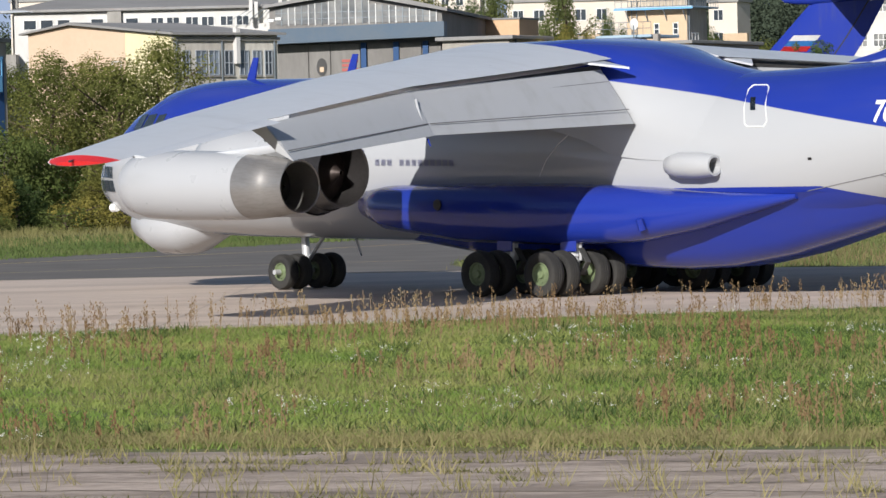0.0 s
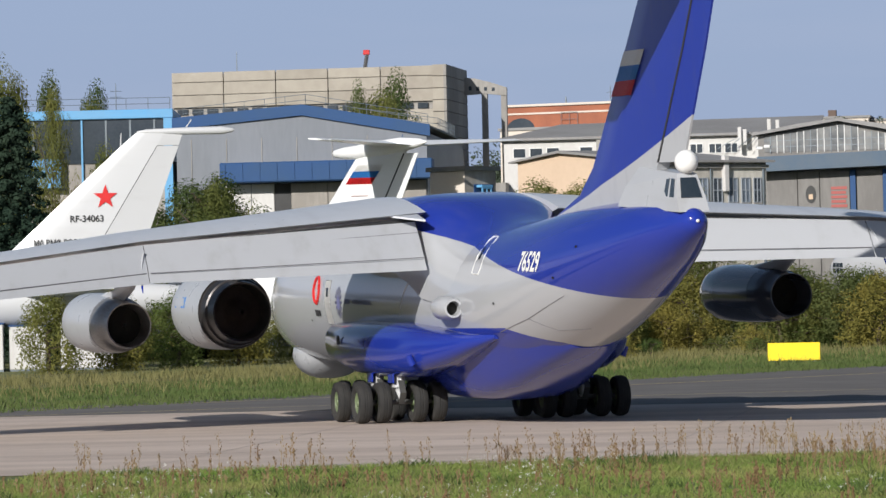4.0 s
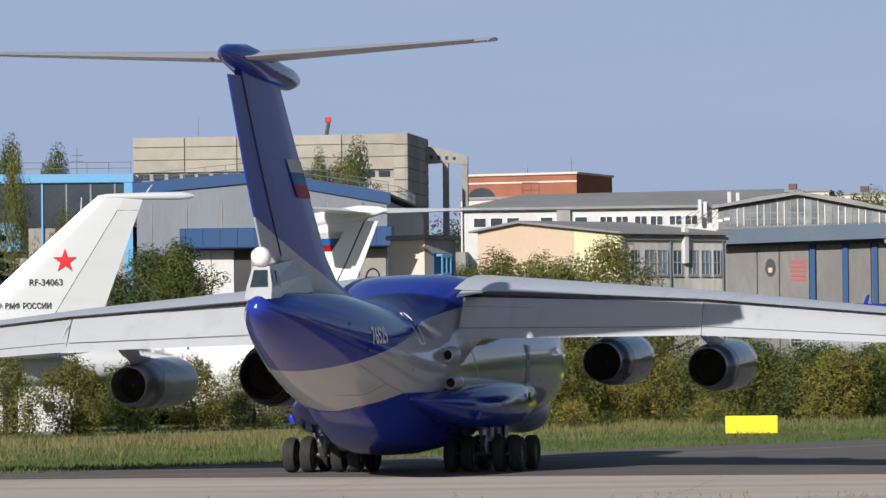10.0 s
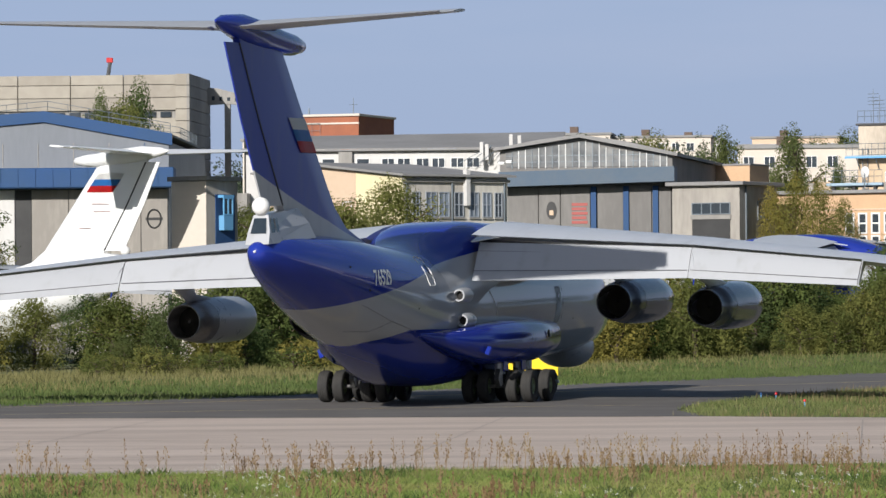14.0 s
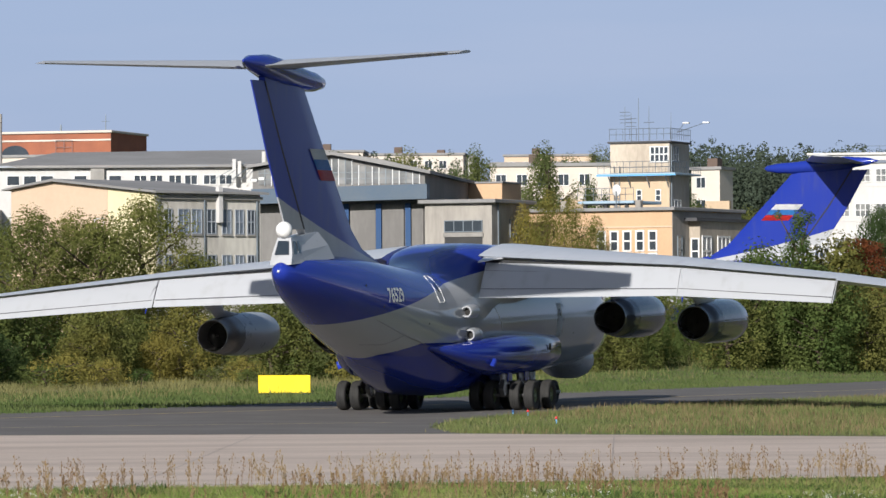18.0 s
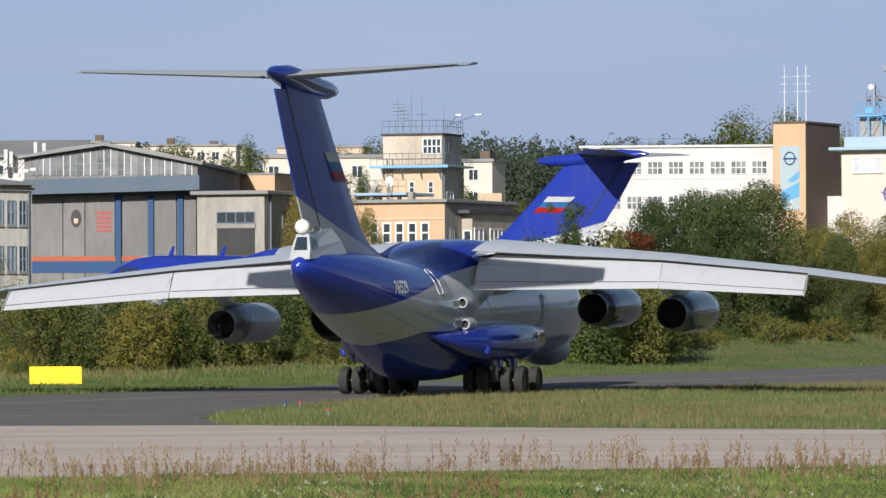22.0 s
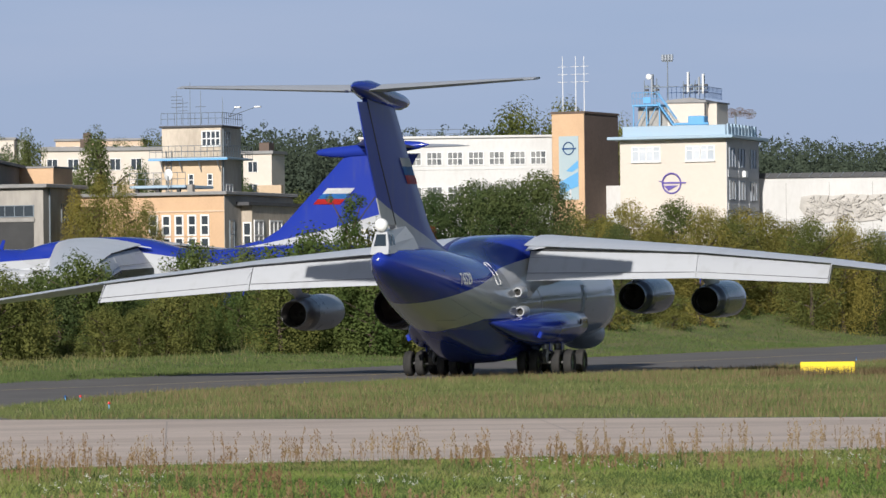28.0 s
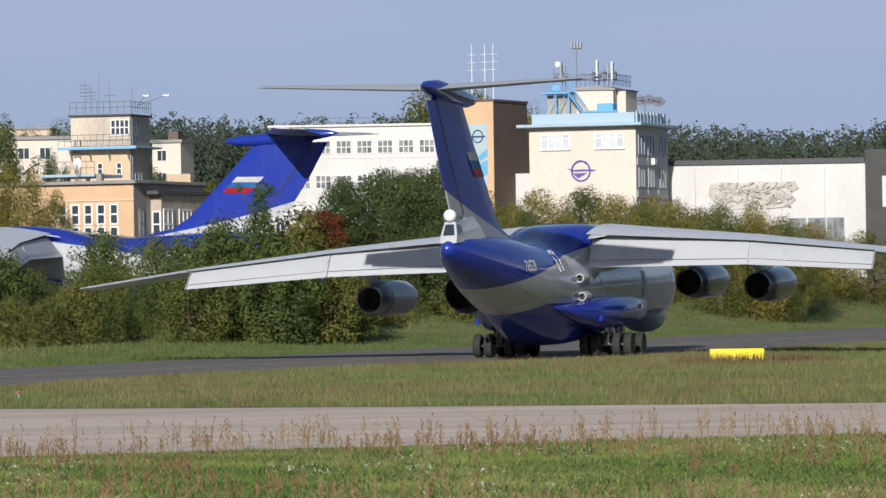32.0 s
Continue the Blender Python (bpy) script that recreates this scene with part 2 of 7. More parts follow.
def add_tube(bm, a, b, r0, r1=None, n=10):
    a, b = Vector(a), Vector(b)
    r1 = r0 if r1 is None else r1
    q = (b - a).to_track_quat("Z", "Y")
    ring = lambda c, r: [bm.verts.new(c + q @ Vector((r * math.cos(k * math.tau / n), r * math.sin(k * math.tau / n), 0))) for k in range(n)]
    p, s = ring(a, r0), ring(b, r1)
    for k in range(n):
        bm.faces.new((p[k], p[(k + 1) % n], s[(k + 1) % n], s[k]))
    bm.faces.new(p[::-1])
    bm.faces.new(s)
    return bm


def tube(a, b, r0, r1=None, n=10):
    return add_tube(bmesh.new(), a, b, r0, r1, n)


def revolve(profile, axis_m, n=28, caps=True):
    """profile: (along, radius) pairs about local x."""
    rings = [[axis_m @ Vector((x, r * math.cos(k * math.tau / n), r * math.sin(k * math.tau / n))) for k in range(n)] for x, r in profile]
    return loft(rings, True, caps)

# ---- ground ----
def height(x, y):
    """Flat airfield; beyond the taxiway a low bank that grows along it carries the shrubs."""
    s = (x + 15) * 0.52 + (y - 284) * 0.854
    w = -(x + 31) * 0.854 + (y - 161) * 0.52
    rise = max(0.0, min(3.2, 0.05 + 0.021 * s))
    up, down = max(0.0, min(1.0, (w - 3) / 18)), max(0.0, min(1.0, (40 - w) / 11))
    bank = rise * up * up * (3 - 2 * up) * down * down * (3 - 2 * down)
    # a slightly raised stand for the parked blue aircraft
    stand = max(0.0, min(1.0, (58 - math.hypot(x - 21.0, y - 354.5)) / 26))
    return max(bank, 1.9 * stand * stand * (3 - 2 * stand))


def along(s, w):
    """The place s metres along the taxiway and w metres beyond its far edge."""
    return (s + 234.7) * 0.52 - (w + 110.2) * 0.854, (s + 234.7) * 0.854 + (w + 110.2) * 0.52


def sheet(name, outline, z, material, label, category):
    bm = bmesh.new()
    bm.faces.new([bm.verts.new((x, y, z)) for x, y in outline])
    bmesh.ops.triangulate(bm, faces=bm.faces)
    ob = part(name, bm, material)
    return tagged(ob, label, category, kind="structure")


xs = sorted({*range(-3000, -240, 240), *range(-240, -60, 30), *range(-60, 121, 5), *range(150, 300, 25), *range(300, 3001, 300)})
ys = sorted({*range(-600, 0, 150), *range(0, 140, 20), *range(140, 480, 6), *range(480, 800, 40), *range(800, 4001, 400)})
bm = bmesh.new()
grid = [[bm.verts.new((x, y, height(x, y))) for y in ys] for x in xs]
for a, b in zip(grid, grid[1:]):
    for j in range(len(ys) - 1):
        bm.faces.new((a[j], b[j], b[j + 1], a[j + 1]))
ground = tagged(smooth(part("ground", bm, M["grass"])), "green and straw-coloured mown airfield meadow", "grass", kind="structure")

NEAR = [(-300, 70), (-4, 63.5), (7, 60), (60, 45), (300, 0), (300, -300), (-300, -300)]
sheet("road", NEAR, 0.012, M["old_road"], "worn grey-brown perimeter road with cracked joints", "road")
STRIP = [(-400, 85), (-13.2, 105.5), (5.5, 110.7), (28, 114.5), (80, 122), (400, 150), (400, 100), (80, 130), (36, 142.8), (20, 149.5), (6, 157), (-20, 160.2), (-400, 175)]
sheet("pavement", STRIP, 0.016, M["concrete"], "pale pinkish concrete taxiway strip with long joints", "taxiway")
ASPHALT = [(-400, 160), (-31, 159.8), (-20, 160.2), (6, 157), (5.2, 166), (6, 174), (9, 186), (14, 200), (22, 214.5), (30, 224), (48, 241), (61, 261), (250, 560),
           (210, 560), (88, 356), (60, 311), (36, 274), (27, 260), (10, 234.5), (0, 216), (-9, 201), (-22, 182.5), (-34, 166), (-60, 176), (-400, 250)]
sheet("taxiway", ASPHALT, 0.022, M["asphalt"], "dark grey asphalt taxiway with faded yellow centre line", "taxiway")

M["joint"] = worn("joint_tar", (0.36, 0.305, 0.265), (0.42, 0.36, 0.31), 1.0, 0.9)
M["line_yellow"] = worn("line_yellow", (0.62, 0.46, 0.18), (0.36, 0.29, 0.16), 0.8, 0.8, amount=0.9)
M["line_white"] = worn("line_white", (0.55, 0.53, 0.50), (0.36, 0.33, 0.30), 0.8, 0.8, amount=0.9)


def stripe(name, pts, width, z, material):
    """A flat painted or tarred line along the points."""
    bm = bmesh.new()
    rows = []
    for i, p in enumerate(pts):
        a, b = Vector(pts[max(0, i - 1)]), Vector(pts[min(len(pts) - 1, i + 1)])
        n = Vector((-(b - a).y, (b - a).x)).normalized() * width / 2
        rows.append([bm.verts.new((p[0] + n.x, p[1] + n.y, z)), bm.verts.new((p[0] - n.x, p[1] - n.y, z))])
    for a, b in zip(rows, rows[1:]):
        bm.faces.new((a[0], a[1], b[1], b[0]))
    return part(name, bm, material)


pavement = bpy.data.objects["pavement"]
for k in range(7):
    u = (k + 0.6) / 7
    stripe("joint", [(-60, 92 + u * 72), (-13, 106 + u * 53), (6, 111.5 + u * 45), (28, 115.3 + u * 30), (36, 116.5 + u * 26), (80, 123 + u * 7)], 0.09, 0.021, M["joint"]).parent = pavement
for k in range(9):
    x = -40 + k * 12.0
    stripe("joint", [(x, 106.5 if x < 0 else 110.5 + x * 0.14), (x + 3.0, 159.5 if x < 3 else 155 - x * 0.38)], 0.05, 0.0205, M["joint"]).parent = pavement
stripe("edge_line", [(-13, 107.4), (6, 112.5), (28, 116.3), (60, 120.6)], 0.25, 0.023, M["line_white"]).parent = pavement
taxi = bpy.data.objects["taxiway"]
stripe("centre_line", [(-40, 160.5), (-30, 168), (-18.2, 188.5), (-9.5, 186.5)][:1] + [(-28, 171), (-14, 184), (-2, 197), (7, 209.5), (14.7, 218), (25, 234), (45, 262), (77.5, 312.4), (140, 410)], 0.3, 0.027, M["line_yellow"]).parent = taxi
stripe("turn_line", [(-30, 160), (-15, 168), (-5, 172), (4, 174)], 0.25, 0.027, M["line_yellow"]).parent = taxi

# ---- the transport aircraft ----
ROLL, PITCH = radians(-0.82), radians(1.05)
AIR = Matrix(((1, 0, -PITCH, 2 * PITCH), (0, 1, -ROLL, 2 * ROLL), (PITCH, ROLL, 1, 0), (0, 0, 0, 1)))
# fuselage stations: x, height of the axis, half width, half height
HULL = ((22.9, 3.05, 0.45, 0.42), (22.5, 3.08, 0.95, 0.9), (21.7, 3.25, 1.4, 1.4), (20.5, 3.45, 1.85, 1.95), (19.0, 3.7, 2.15, 2.3), (17.0, 3.8, 2.35, 2.45),
        (14.5, 3.8, 2.43, 2.47), (8, 3.8, 2.43, 2.47), (2, 3.8, 2.43, 2.47), (-4, 3.8, 2.43, 2.47), (-7, 3.92, 2.41, 2.4), (-10, 4.27, 2.3, 2.22),
        (-13, 4.75, 2.08, 1.97), (-16, 5.25, 1.72, 1.62), (-18.5, 5.68, 1.3, 1.22), (-20.5, 6.03, 0.88, 0.84), (-21.5, 6.2, 0.56, 0.54), (-22.0, 6.28, 0.37, 0.36), (-22.25, 6.3, 0.16, 0.16))


HULL_X = [-st[0] for st in HULL]


def hull_at(x):
    """Height of the axis, half width and half height at x, on a fair curve through the stations."""
    i = max(0, min(len(HULL) - 2, int(np.searchsorted(HULL_X, -x, side="right")) - 1))
    p = [np.array(HULL[max(0, min(len(HULL) - 1, i + d))]) for d in (-1, 0, 1, 2)]
    u = max(0.0, min(1.0, (x - p[1][0]) / (p[2][0] - p[1][0])))
    span = abs(p[2][0] - p[1][0])
    t1 = (p[2] - p[0]) / max(1e-6, abs(p[2][0] - p[0][0])) * span
    t2 = (p[3] - p[1]) / max(1e-6, abs(p[3][0] - p[1][0])) * span
    q = (2 * u**3 - 3 * u**2 + 1) * p[1] + (u**3 - 2 * u**2 + u) * t1 + (3 * u**2 - 2 * u**3) * p[2] + (u**3 - u**2) * t2
    return float(q[1]), float(q[2]), float(q[3])


def on_hull(x, z, side, out=0.0):
    """A point on the skin at station x and height z."""
    zc, w, h = hull_at(x)
    s = max(-1.0, min(1.0, (z - zc) / h))
    return Vector((x, side * (w * math.sqrt(max(0.0, 1 - s * s)) + out), z))


def hull_mesh(n=48):
    xs = []
    for a, b in zip(HULL, HULL[1:]):
        k = max(1, int((a[0] - b[0]) / 0.9))
        xs += [a[0] + (b[0] - a[0]) * i / k for i in range(k)]
    xs.append(HULL[-1][0])
    rings = []
    for x in xs:
        zc, w, h = hull_at(x)
        rings.append([AIR @ Vector((x, w * math.cos(k * math.tau / n), zc + h * math.sin(k * math.tau / n))) for k in range(n)])
    return loft(rings)


def foil(le, te, thick, n=9):
    """An aerofoil ring from leading to trailing edge; thick is the greatest depth."""
    le, te = Vector(le), Vector(te)
    up, low = [], []
    for i in range(n):
        s = 0.5 - 0.5 * math.cos(math.pi * i / (n - 1))
        d = thick * 1.3 * (1.35 * math.sqrt(s) - 0.55 * s - 0.80 * s * s) * 0.95
        c = le.lerp(te, s)
        up.append(c + Vector((0, 0, d * 0.85)))
        low.append(c - Vector((0, 0, d * 0.6)))
    return up + low[-2:0:-1]


def wing_mesh(stations):
    return loft([[AIR @ p for p in foil(*s)] for s in stations])


def side_of(pts, s):
    return [(tuple((p[0], s * p[1], p[2]) for p in st[:2]) + (st[2],)) for st in pts]


WING = [((5.3, 2.2, 6.58), (-2.3, 2.2, 6.72), 1.15), ((5.2, 2.4, 6.58), (-2.3, 2.4, 6.7), 1.15), ((0.7, 11.8, 5.95), (-4.45, 11.8, 6.12), 0.72),
        ((-2.9, 19.1, 5.25), (-6.95, 19.1, 5.4), 0.5), ((-5.9, 25.0, 4.55), (-8.7, 25.0, 4.62), 0.3)]


def engine(parent, nozzle, length, radius, mats, big=False):
    x, y, z = nozzle
    m = AIR @ Matrix.Translation((x, y, z))
    r, L = radius, length
    cut = 0.2 if big else 0.27
    e = new("engine")
    e.parent = parent
    smooth(part("nacelle", revolve([(L * 0.97, r * 0.72), (L, r * 0.78), (L * 0.98, r * 0.86), (L * 0.9, r * 0.97), (L * 0.72, r), (L * 0.45, r * 0.98), (L * cut, r * 0.94)], m, 36, False), mats["nacelle"], e), 50)
    smooth(part("nozzle", revolve([(L * cut, r * 0.935), (L * 0.2, r * 0.895), (L * 0.115, r * 0.84), (L * 0.11, r * 0.80), (0.0, r * 0.74), (0.02, r * 0.70), (L * 0.12, r * 0.66), (L * 0.16, r * 0.62)], m, 36, False), mats["nozzle"], e, "dark nozzle of heat-stained steel, toned as shade to starboard"), 50)
    smooth(part("core", revolve([(L * 0.16, r * 0.63), (L * 0.14, r * 0.40), (L * 0.13, r * 0.30), (0.1 if big else L * 0.1, r * 0.05)], m, 28, False), M["soot"] if not big else M["core"], e), 50)
    smooth(part("intake", revolve([(L * 0.97, r * 0.72), (L * 0.8, r * 0.68), (L * 0.78, 0.05)], m, 28, False), M["soot"], e), 50)
    # pylon up to the wing
    ay = abs(y)
    k = (ay - 2.4) / 9.4 if ay < 11.8 else 1 + (ay - 11.8) / 7.3
    w0, w1 = (WING[1], WING[2]) if ay < 11.8 else (WING[2], WING[3])
    k = k if ay < 11.8 else k - 1
    le = Vector(w0[0]).lerp(Vector(w1[0]), k)
    te = Vector(w0[1]).lerp(Vector(w1[1]), k)
    rings = []
    for zz, xa, xb, th in ((z + r * 0.75, x + L * 0.86, x + L * 0.1, 0.24), (z + r * 1.15, le.x + 0.9, x - 0.2, 0.3), (le.z + 0.1, le.x - 0.3, te.x + 1.0, 0.3)):
        rings.append([AIR @ Vector((xa + (xb - xa) * s, y + d * th, zz)) for s, d in ((0, 0), (0.06, 0.7), (0.3, 1), (0.75, 0.8), (1, 0.1), (1, -0.1), (0.75, -0.8), (0.3, -1), (0.06, -0.7))])
    smooth(part("pylon", loft(rings), mats["pylon"], e), 50)
    return e


def tyre_mesh(r=0.65, w=0.46, n=28):
    prof = [(-w * 0.30, r * 0.50), (-w * 0.46, r * 0.62), (-w * 0.5, r * 0.80), (-w * 0.42, r * 0.94), (-w * 0.2, r), (-0.13 * w, r), (-0.11 * w, r * 0.985), (-0.07 * w, r * 0.985), (-0.05 * w, r),
            (0.05 * w, r), (0.07 * w, r * 0.985), (0.11 * w, r * 0.985), (0.13 * w, r), (w * 0.2, r), (w * 0.42, r * 0.94), (w * 0.5, r * 0.80), (w * 0.46, r * 0.62), (w * 0.30, r * 0.50)]
    return revolve(prof, Matrix.Rotation(radians(90), 4, "Z"), n, False)


def rim_mesh(r=0.34, w=0.4):
    prof = [(-w * 0.42, 0.05), (-w * 0.42, 0.10), (-w * 0.25, 0.13), (-w * 0.2, r * 0.8), (-w * 0.36, r * 0.92), (-w * 0.36, r * 1.02), (w * 0.36, r * 1.02), (w * 0.36, r * 0.92), (w * 0.2, r * 0.8),
            (w * 0.25, 0.13), (w * 0.42, 0.10), (w * 0.42, 0.05)]
    bm = revolve(prof, Matrix.Rotation(radians(90), 4, "Z"), 20, True)
    for k in range(8):
        a = k * math.tau / 8
        for s in (-1, 1):
            add_tube(bm, (0.22 * math.cos(a), s * w * 0.16, 0.22 * math.sin(a)), (0.22 * math.cos(a), s * w * 0.27, 0.22 * math.sin(a)), 0.025, n=6)
    return bm


WHEELS = []


def wheel(parent, x, y, r, tyre, rim, turning):
    w = new("wheel")
    w.parent = parent
    w.location = (x, y, r)
    w.rotation_euler = (0, random.uniform(0, 6), 0)
    for name, me in (("tyre", tyre), ("rim", rim)):
        o = new(name, me)
        o.parent = w
    if turning:
        WHEELS.append((w, r))
    return w


def panel(pts, thick=0.02):
    """A thin plate over four or more points in order, given a little thickness."""
    bm = bmesh.new()
    f = bm.faces.new([bm.verts.new(p) for p in pts])
    f.normal_update()
    nrm = f.normal.copy()
    r = bmesh.ops.extrude_face_region(bm, geom=[f])
    for v in r["geom"]:
        if isinstance(v, bmesh.types.BMVert):
            v.co += nrm * thick
    bmesh.ops.recalc_face_normals(bm, faces=bm.faces)
    return bm


def skin_line(parent, pts, side, r=0.011, mat="seam_grey", name="skin_seam"):
    """A raised seam that follows the hull through (x, z) points."""
    bm = bmesh.new()
    dense = []
    for (x0, z0), (x1, z1) in zip(pts, pts[1:]):
        n = max(2, int(abs(x1 - x0) + abs(z1 - z0)) * 2)
        dense += [(x0 + (x1 - x0) * i / n, z0 + (z1 - z0) * i / n) for i in range(n)]
    dense.append(pts[-1])
    ps = [AIR @ on_hull(x, z, side, 0.004) for x, z in dense]
    for p, q in zip(ps, ps[1:]):
        add_tube(bm, p, q, r, n=4)
    return part(name, bm, M[mat], parent)


def skin_plate(parent, pts, side, mat, name, out=0.012):
    """A painted plate on the skin: (x, z) corners, cut into strips so that it follows the curve."""
    bm = bmesh.new()
    (xa, za), (xb, zb), (xc, zc), (xd, zd) = pts
    n = 6
    low = [(xa + (xb - xa) * i / n, za + (zb - za) * i / n) for i in range(n + 1)]
    top = [(xd + (xc - xd) * i / n, zd + (zc - zd) * i / n) for i in range(n + 1)]
    rows = []
    for j in range(n + 1):
        rows.append([bm.verts.new(AIR @ on_hull(p[0] + (q[0] - p[0]) * j / n, p[1] + (q[1] - p[1]) * j / n, side, out)) for p, q in zip(low, top)])
    for r0, r1 in zip(rows, rows[1:]):
        for i in range(n):
            bm.faces.new((r0[i], r0[i + 1], r1[i + 1], r1[i]))
    bmesh.ops.solidify(bm, geom=bm.faces, thickness=0.006)
    return part(name, bm, M[mat], parent)


def skin_text(parent, text, size, x, z, side, mat, name, squeeze=0.8, bold=0.02, slant=0.0):
    """Lettering that lies on the hull; on the port side it runs aft, on the starboard side forward."""
    c = bpy.data.curves.new(name, "FONT")
    c.body, c.size, c.offset, c.resolution_u = text, size, bold, 3
    o = bpy.data.objects.new(name, c)
    scene.collection.objects.link(o)
    bpy.context.view_layer.update()
    me = bpy.data.meshes.new_from_object(o.evaluated_get(bpy.context.evaluated_depsgraph_get()))
    bpy.data.objects.remove(o)
    bm = bmesh.new()
    bm.from_mesh(me)
    bmesh.ops.subdivide_edges(bm, edges=bm.edges, cuts=1)
    for v in bm.verts:
        u, w = v.co.x * squeeze + slant * v.co.y, v.co.y
        v.co = AIR @ on_hull(x - side * u, z + w, side, 0.02)
    return part(name, bm, M[mat], parent)


FIN = ((6.5, -9.2, 9.1, 0.42), (7.1, -11.8, 7.1, 0.42), (7.9, -13.2, 6.3, 0.40), (11, -16.25, 5.55, 0.33), (13.9, -19.05, 4.65, 0.28))


def fin_skin(x, z):
    """Half thickness of the fin at x and height z."""
    xl, c, t = (float(np.interp(z, [q[0] for q in FIN], [q[k] for q in FIN])) for k in (1, 2, 3))
    return t * float(np.interp((xl - x) / c, (0, 0.12, 0.4, 1), (0, 0.8, 1, 0.45)))


def fin_band(a, s, z, dz, xa, xb, material, name):
    """A painted band on the fin, from xa to xb behind its leading edge."""
    bm = bmesh.new()
    rows = []
    for zz in [z + dz * j / 6 for j in range(7)]:
        xl = -13.2 - (zz - 7.9) * 0.975
        rows.append([bm.verts.new(AIR @ Vector((xl - xa - (xb - xa) * i / 8, s * (fin_skin(xl - xa - (xb - xa) * i / 8, zz) + 0.04), zz))) for i in range(9)])
    for r0, r1 in zip(rows, rows[1:]):
        for i in range(8):
            bm.faces.new((r0[i], r0[i + 1], r1[i + 1], r1[i]))
    bmesh.ops.solidify(bm, geom=bm.faces, thickness=0.004)
    return part(name, bm, material, a)


def details(a, mats, special):
    """Small fittings of the airframe."""
    pods = ((1, -5.7, 3.75, 0.36, 1.9), (-1, -4.6, 4.35, 0.3, 1.5), (-1, -4.3, 3.35, 0.3, 1.5))
    for s, x, z, r, L in pods:
        p = on_hull(x, z, s, r * 0.55)
        m = AIR @ Matrix.Translation(p)
        smooth(part("exhaust_pod", revolve([(L * 0.5, r * 0.25), (L * 0.42, r * 0.7), (L * 0.2, r), (-L * 0.2, r), (-L * 0.45, r * 0.85), (-L * 0.5, r * 0.8), (-L * 0.5, r * 0.62), (-L * 0.3, r * 0.58)], m, 20), mats["nacelle"], a), 50)
        part("pod_throat", revolve([(-L * 0.32, r * 0.56), (-L * 0.33, 0.02)], m, 16), M["soot"], a)
    for s in (1, -1):
        # rear side door outline, belly ramp seams
        d = ((-7.55, 4.8), (-8.15, 4.8), (-8.22, 4.95), (-7.65, 5.85), (-7.5, 5.92), (-6.95, 5.92), (-6.9, 5.8), (-7.42, 4.87), (-7.55, 4.8))
        skin_line(a, d, s, 0.022, "white", "door_outline")
        skin_plate(a, ((-7.65, 5.25), (-7.45, 5.25), (-7.2, 5.6), (-7.4, 5.6)), s, "glass", "door_window")
        skin_line(a, ((-9.5, 3.05), (-12.0, 3.5), (-14.9, 4.2)), s)
        skin_line(a, ((-12.0, 3.5), (-13.0, 3.15), (-14.2, 3.2)), s)
        skin_line(a, ((-0.9, 4.8), (-0.3, 4.35), (0.2, 3.85), (0.5, 3.4)), s, 0.016, "white")
        skin_line(a, ((10.5, 1.9), (10.5, 5.6)), s)
        for x, z in ((-14.6, 4.7), (-9.8, 3.9), (12.5, 3.0), (-16.2, 5.6)):
            skin_plate(a, ((x, z), (x - 0.13, z), (x - 0.13, z + 0.07), (x, z + 0.07)), s, "black", "vent_slot")
        skin_plate(a, ((10.2, 2.95), (9.45, 2.95), (9.45, 4.45), (10.2, 4.45)), s, "white", "crew_door", 0.01)
        skin_line(a, ((10.2, 2.95), (9.45, 2.95), (9.45, 4.45), (10.2, 4.45), (10.2, 2.95)), s, 0.015)
        skin_plate(a, ((9.95, 3.9), (9.7, 3.9), (9.7, 4.2), (9.95, 4.2)), s, "glass", "door_window", 0.02)
        part("nav_lamp", tube(AIR @ Vector((-7.0, s * 24.9, 4.62)), AIR @ Vector((-7.4, s * 25.5, 4.6)), 0.05, 0.03, 6), M["glass"], a)
        # fairing fittings
        part("fairing_port", revolve([(0, 0.16), (0.04, 0.16), (0.05, 0.02)], AIR @ Matrix.Translation((3.4, s * 3.72, 2.6)) @ Matrix.Rotation(radians(90 * s), 4, "Z"), 12), M["black"], a)
        part("jack_pad", tube(AIR @ Vector((-4.6, s * 3.42, 2.0)), AIR @ Vector((-4.6, s * 3.55, 2.3)), 0.12, 0.1, 8), mats["belly"], a)
        part("gear_leg_fork", tube((-1.55, s * 3.05, 1.7), (-0.3, s * 3.05, 2.3), 0.09, n=8), M["strut"], a)
    for x, z in ((16.2, 6.2), (11.5, 6.25)):
        part("blade_aerial", loft([[AIR @ Vector(p) for p in ((x, 0.03, z), (x - 0.4, 0.03, z), (x - 0.4, -0.03, z), (x, -0.03, z))], [AIR @ Vector(p) for p in ((x - 0.35, 0.015, z + 0.75), (x - 0.6, 0.015, z + 0.75), (x - 0.6, -0.015, z + 0.75), (x - 0.35, -0.015, z + 0.75))]]), mats["cone"], a)
    part("belly_aerial", tube(AIR @ Vector((10.8, 0.4, 1.5)), AIR @ Vector((10.5, 0.4, 0.85)), 0.05, 0.03, 6), M["pale"], a)
    part("landing_lamp", revolve([(0, 0.02), (0.1, 0.14), (-0.15, 0.12)], AIR @ Matrix.Translation((21.9, 0.9, 2.2)), 12), M["white"], a)
    if not special and mats["body"] is M["body"]:
        for s in (1, -1):
            for k in range(5):
                x = -12.15 - k * 0.52
                skin_plate(a, ((x, 4.85), (x - 0.36, 4.85), (x - 0.36, 5.4), (x, 5.4)), s, "white", "number_bar")
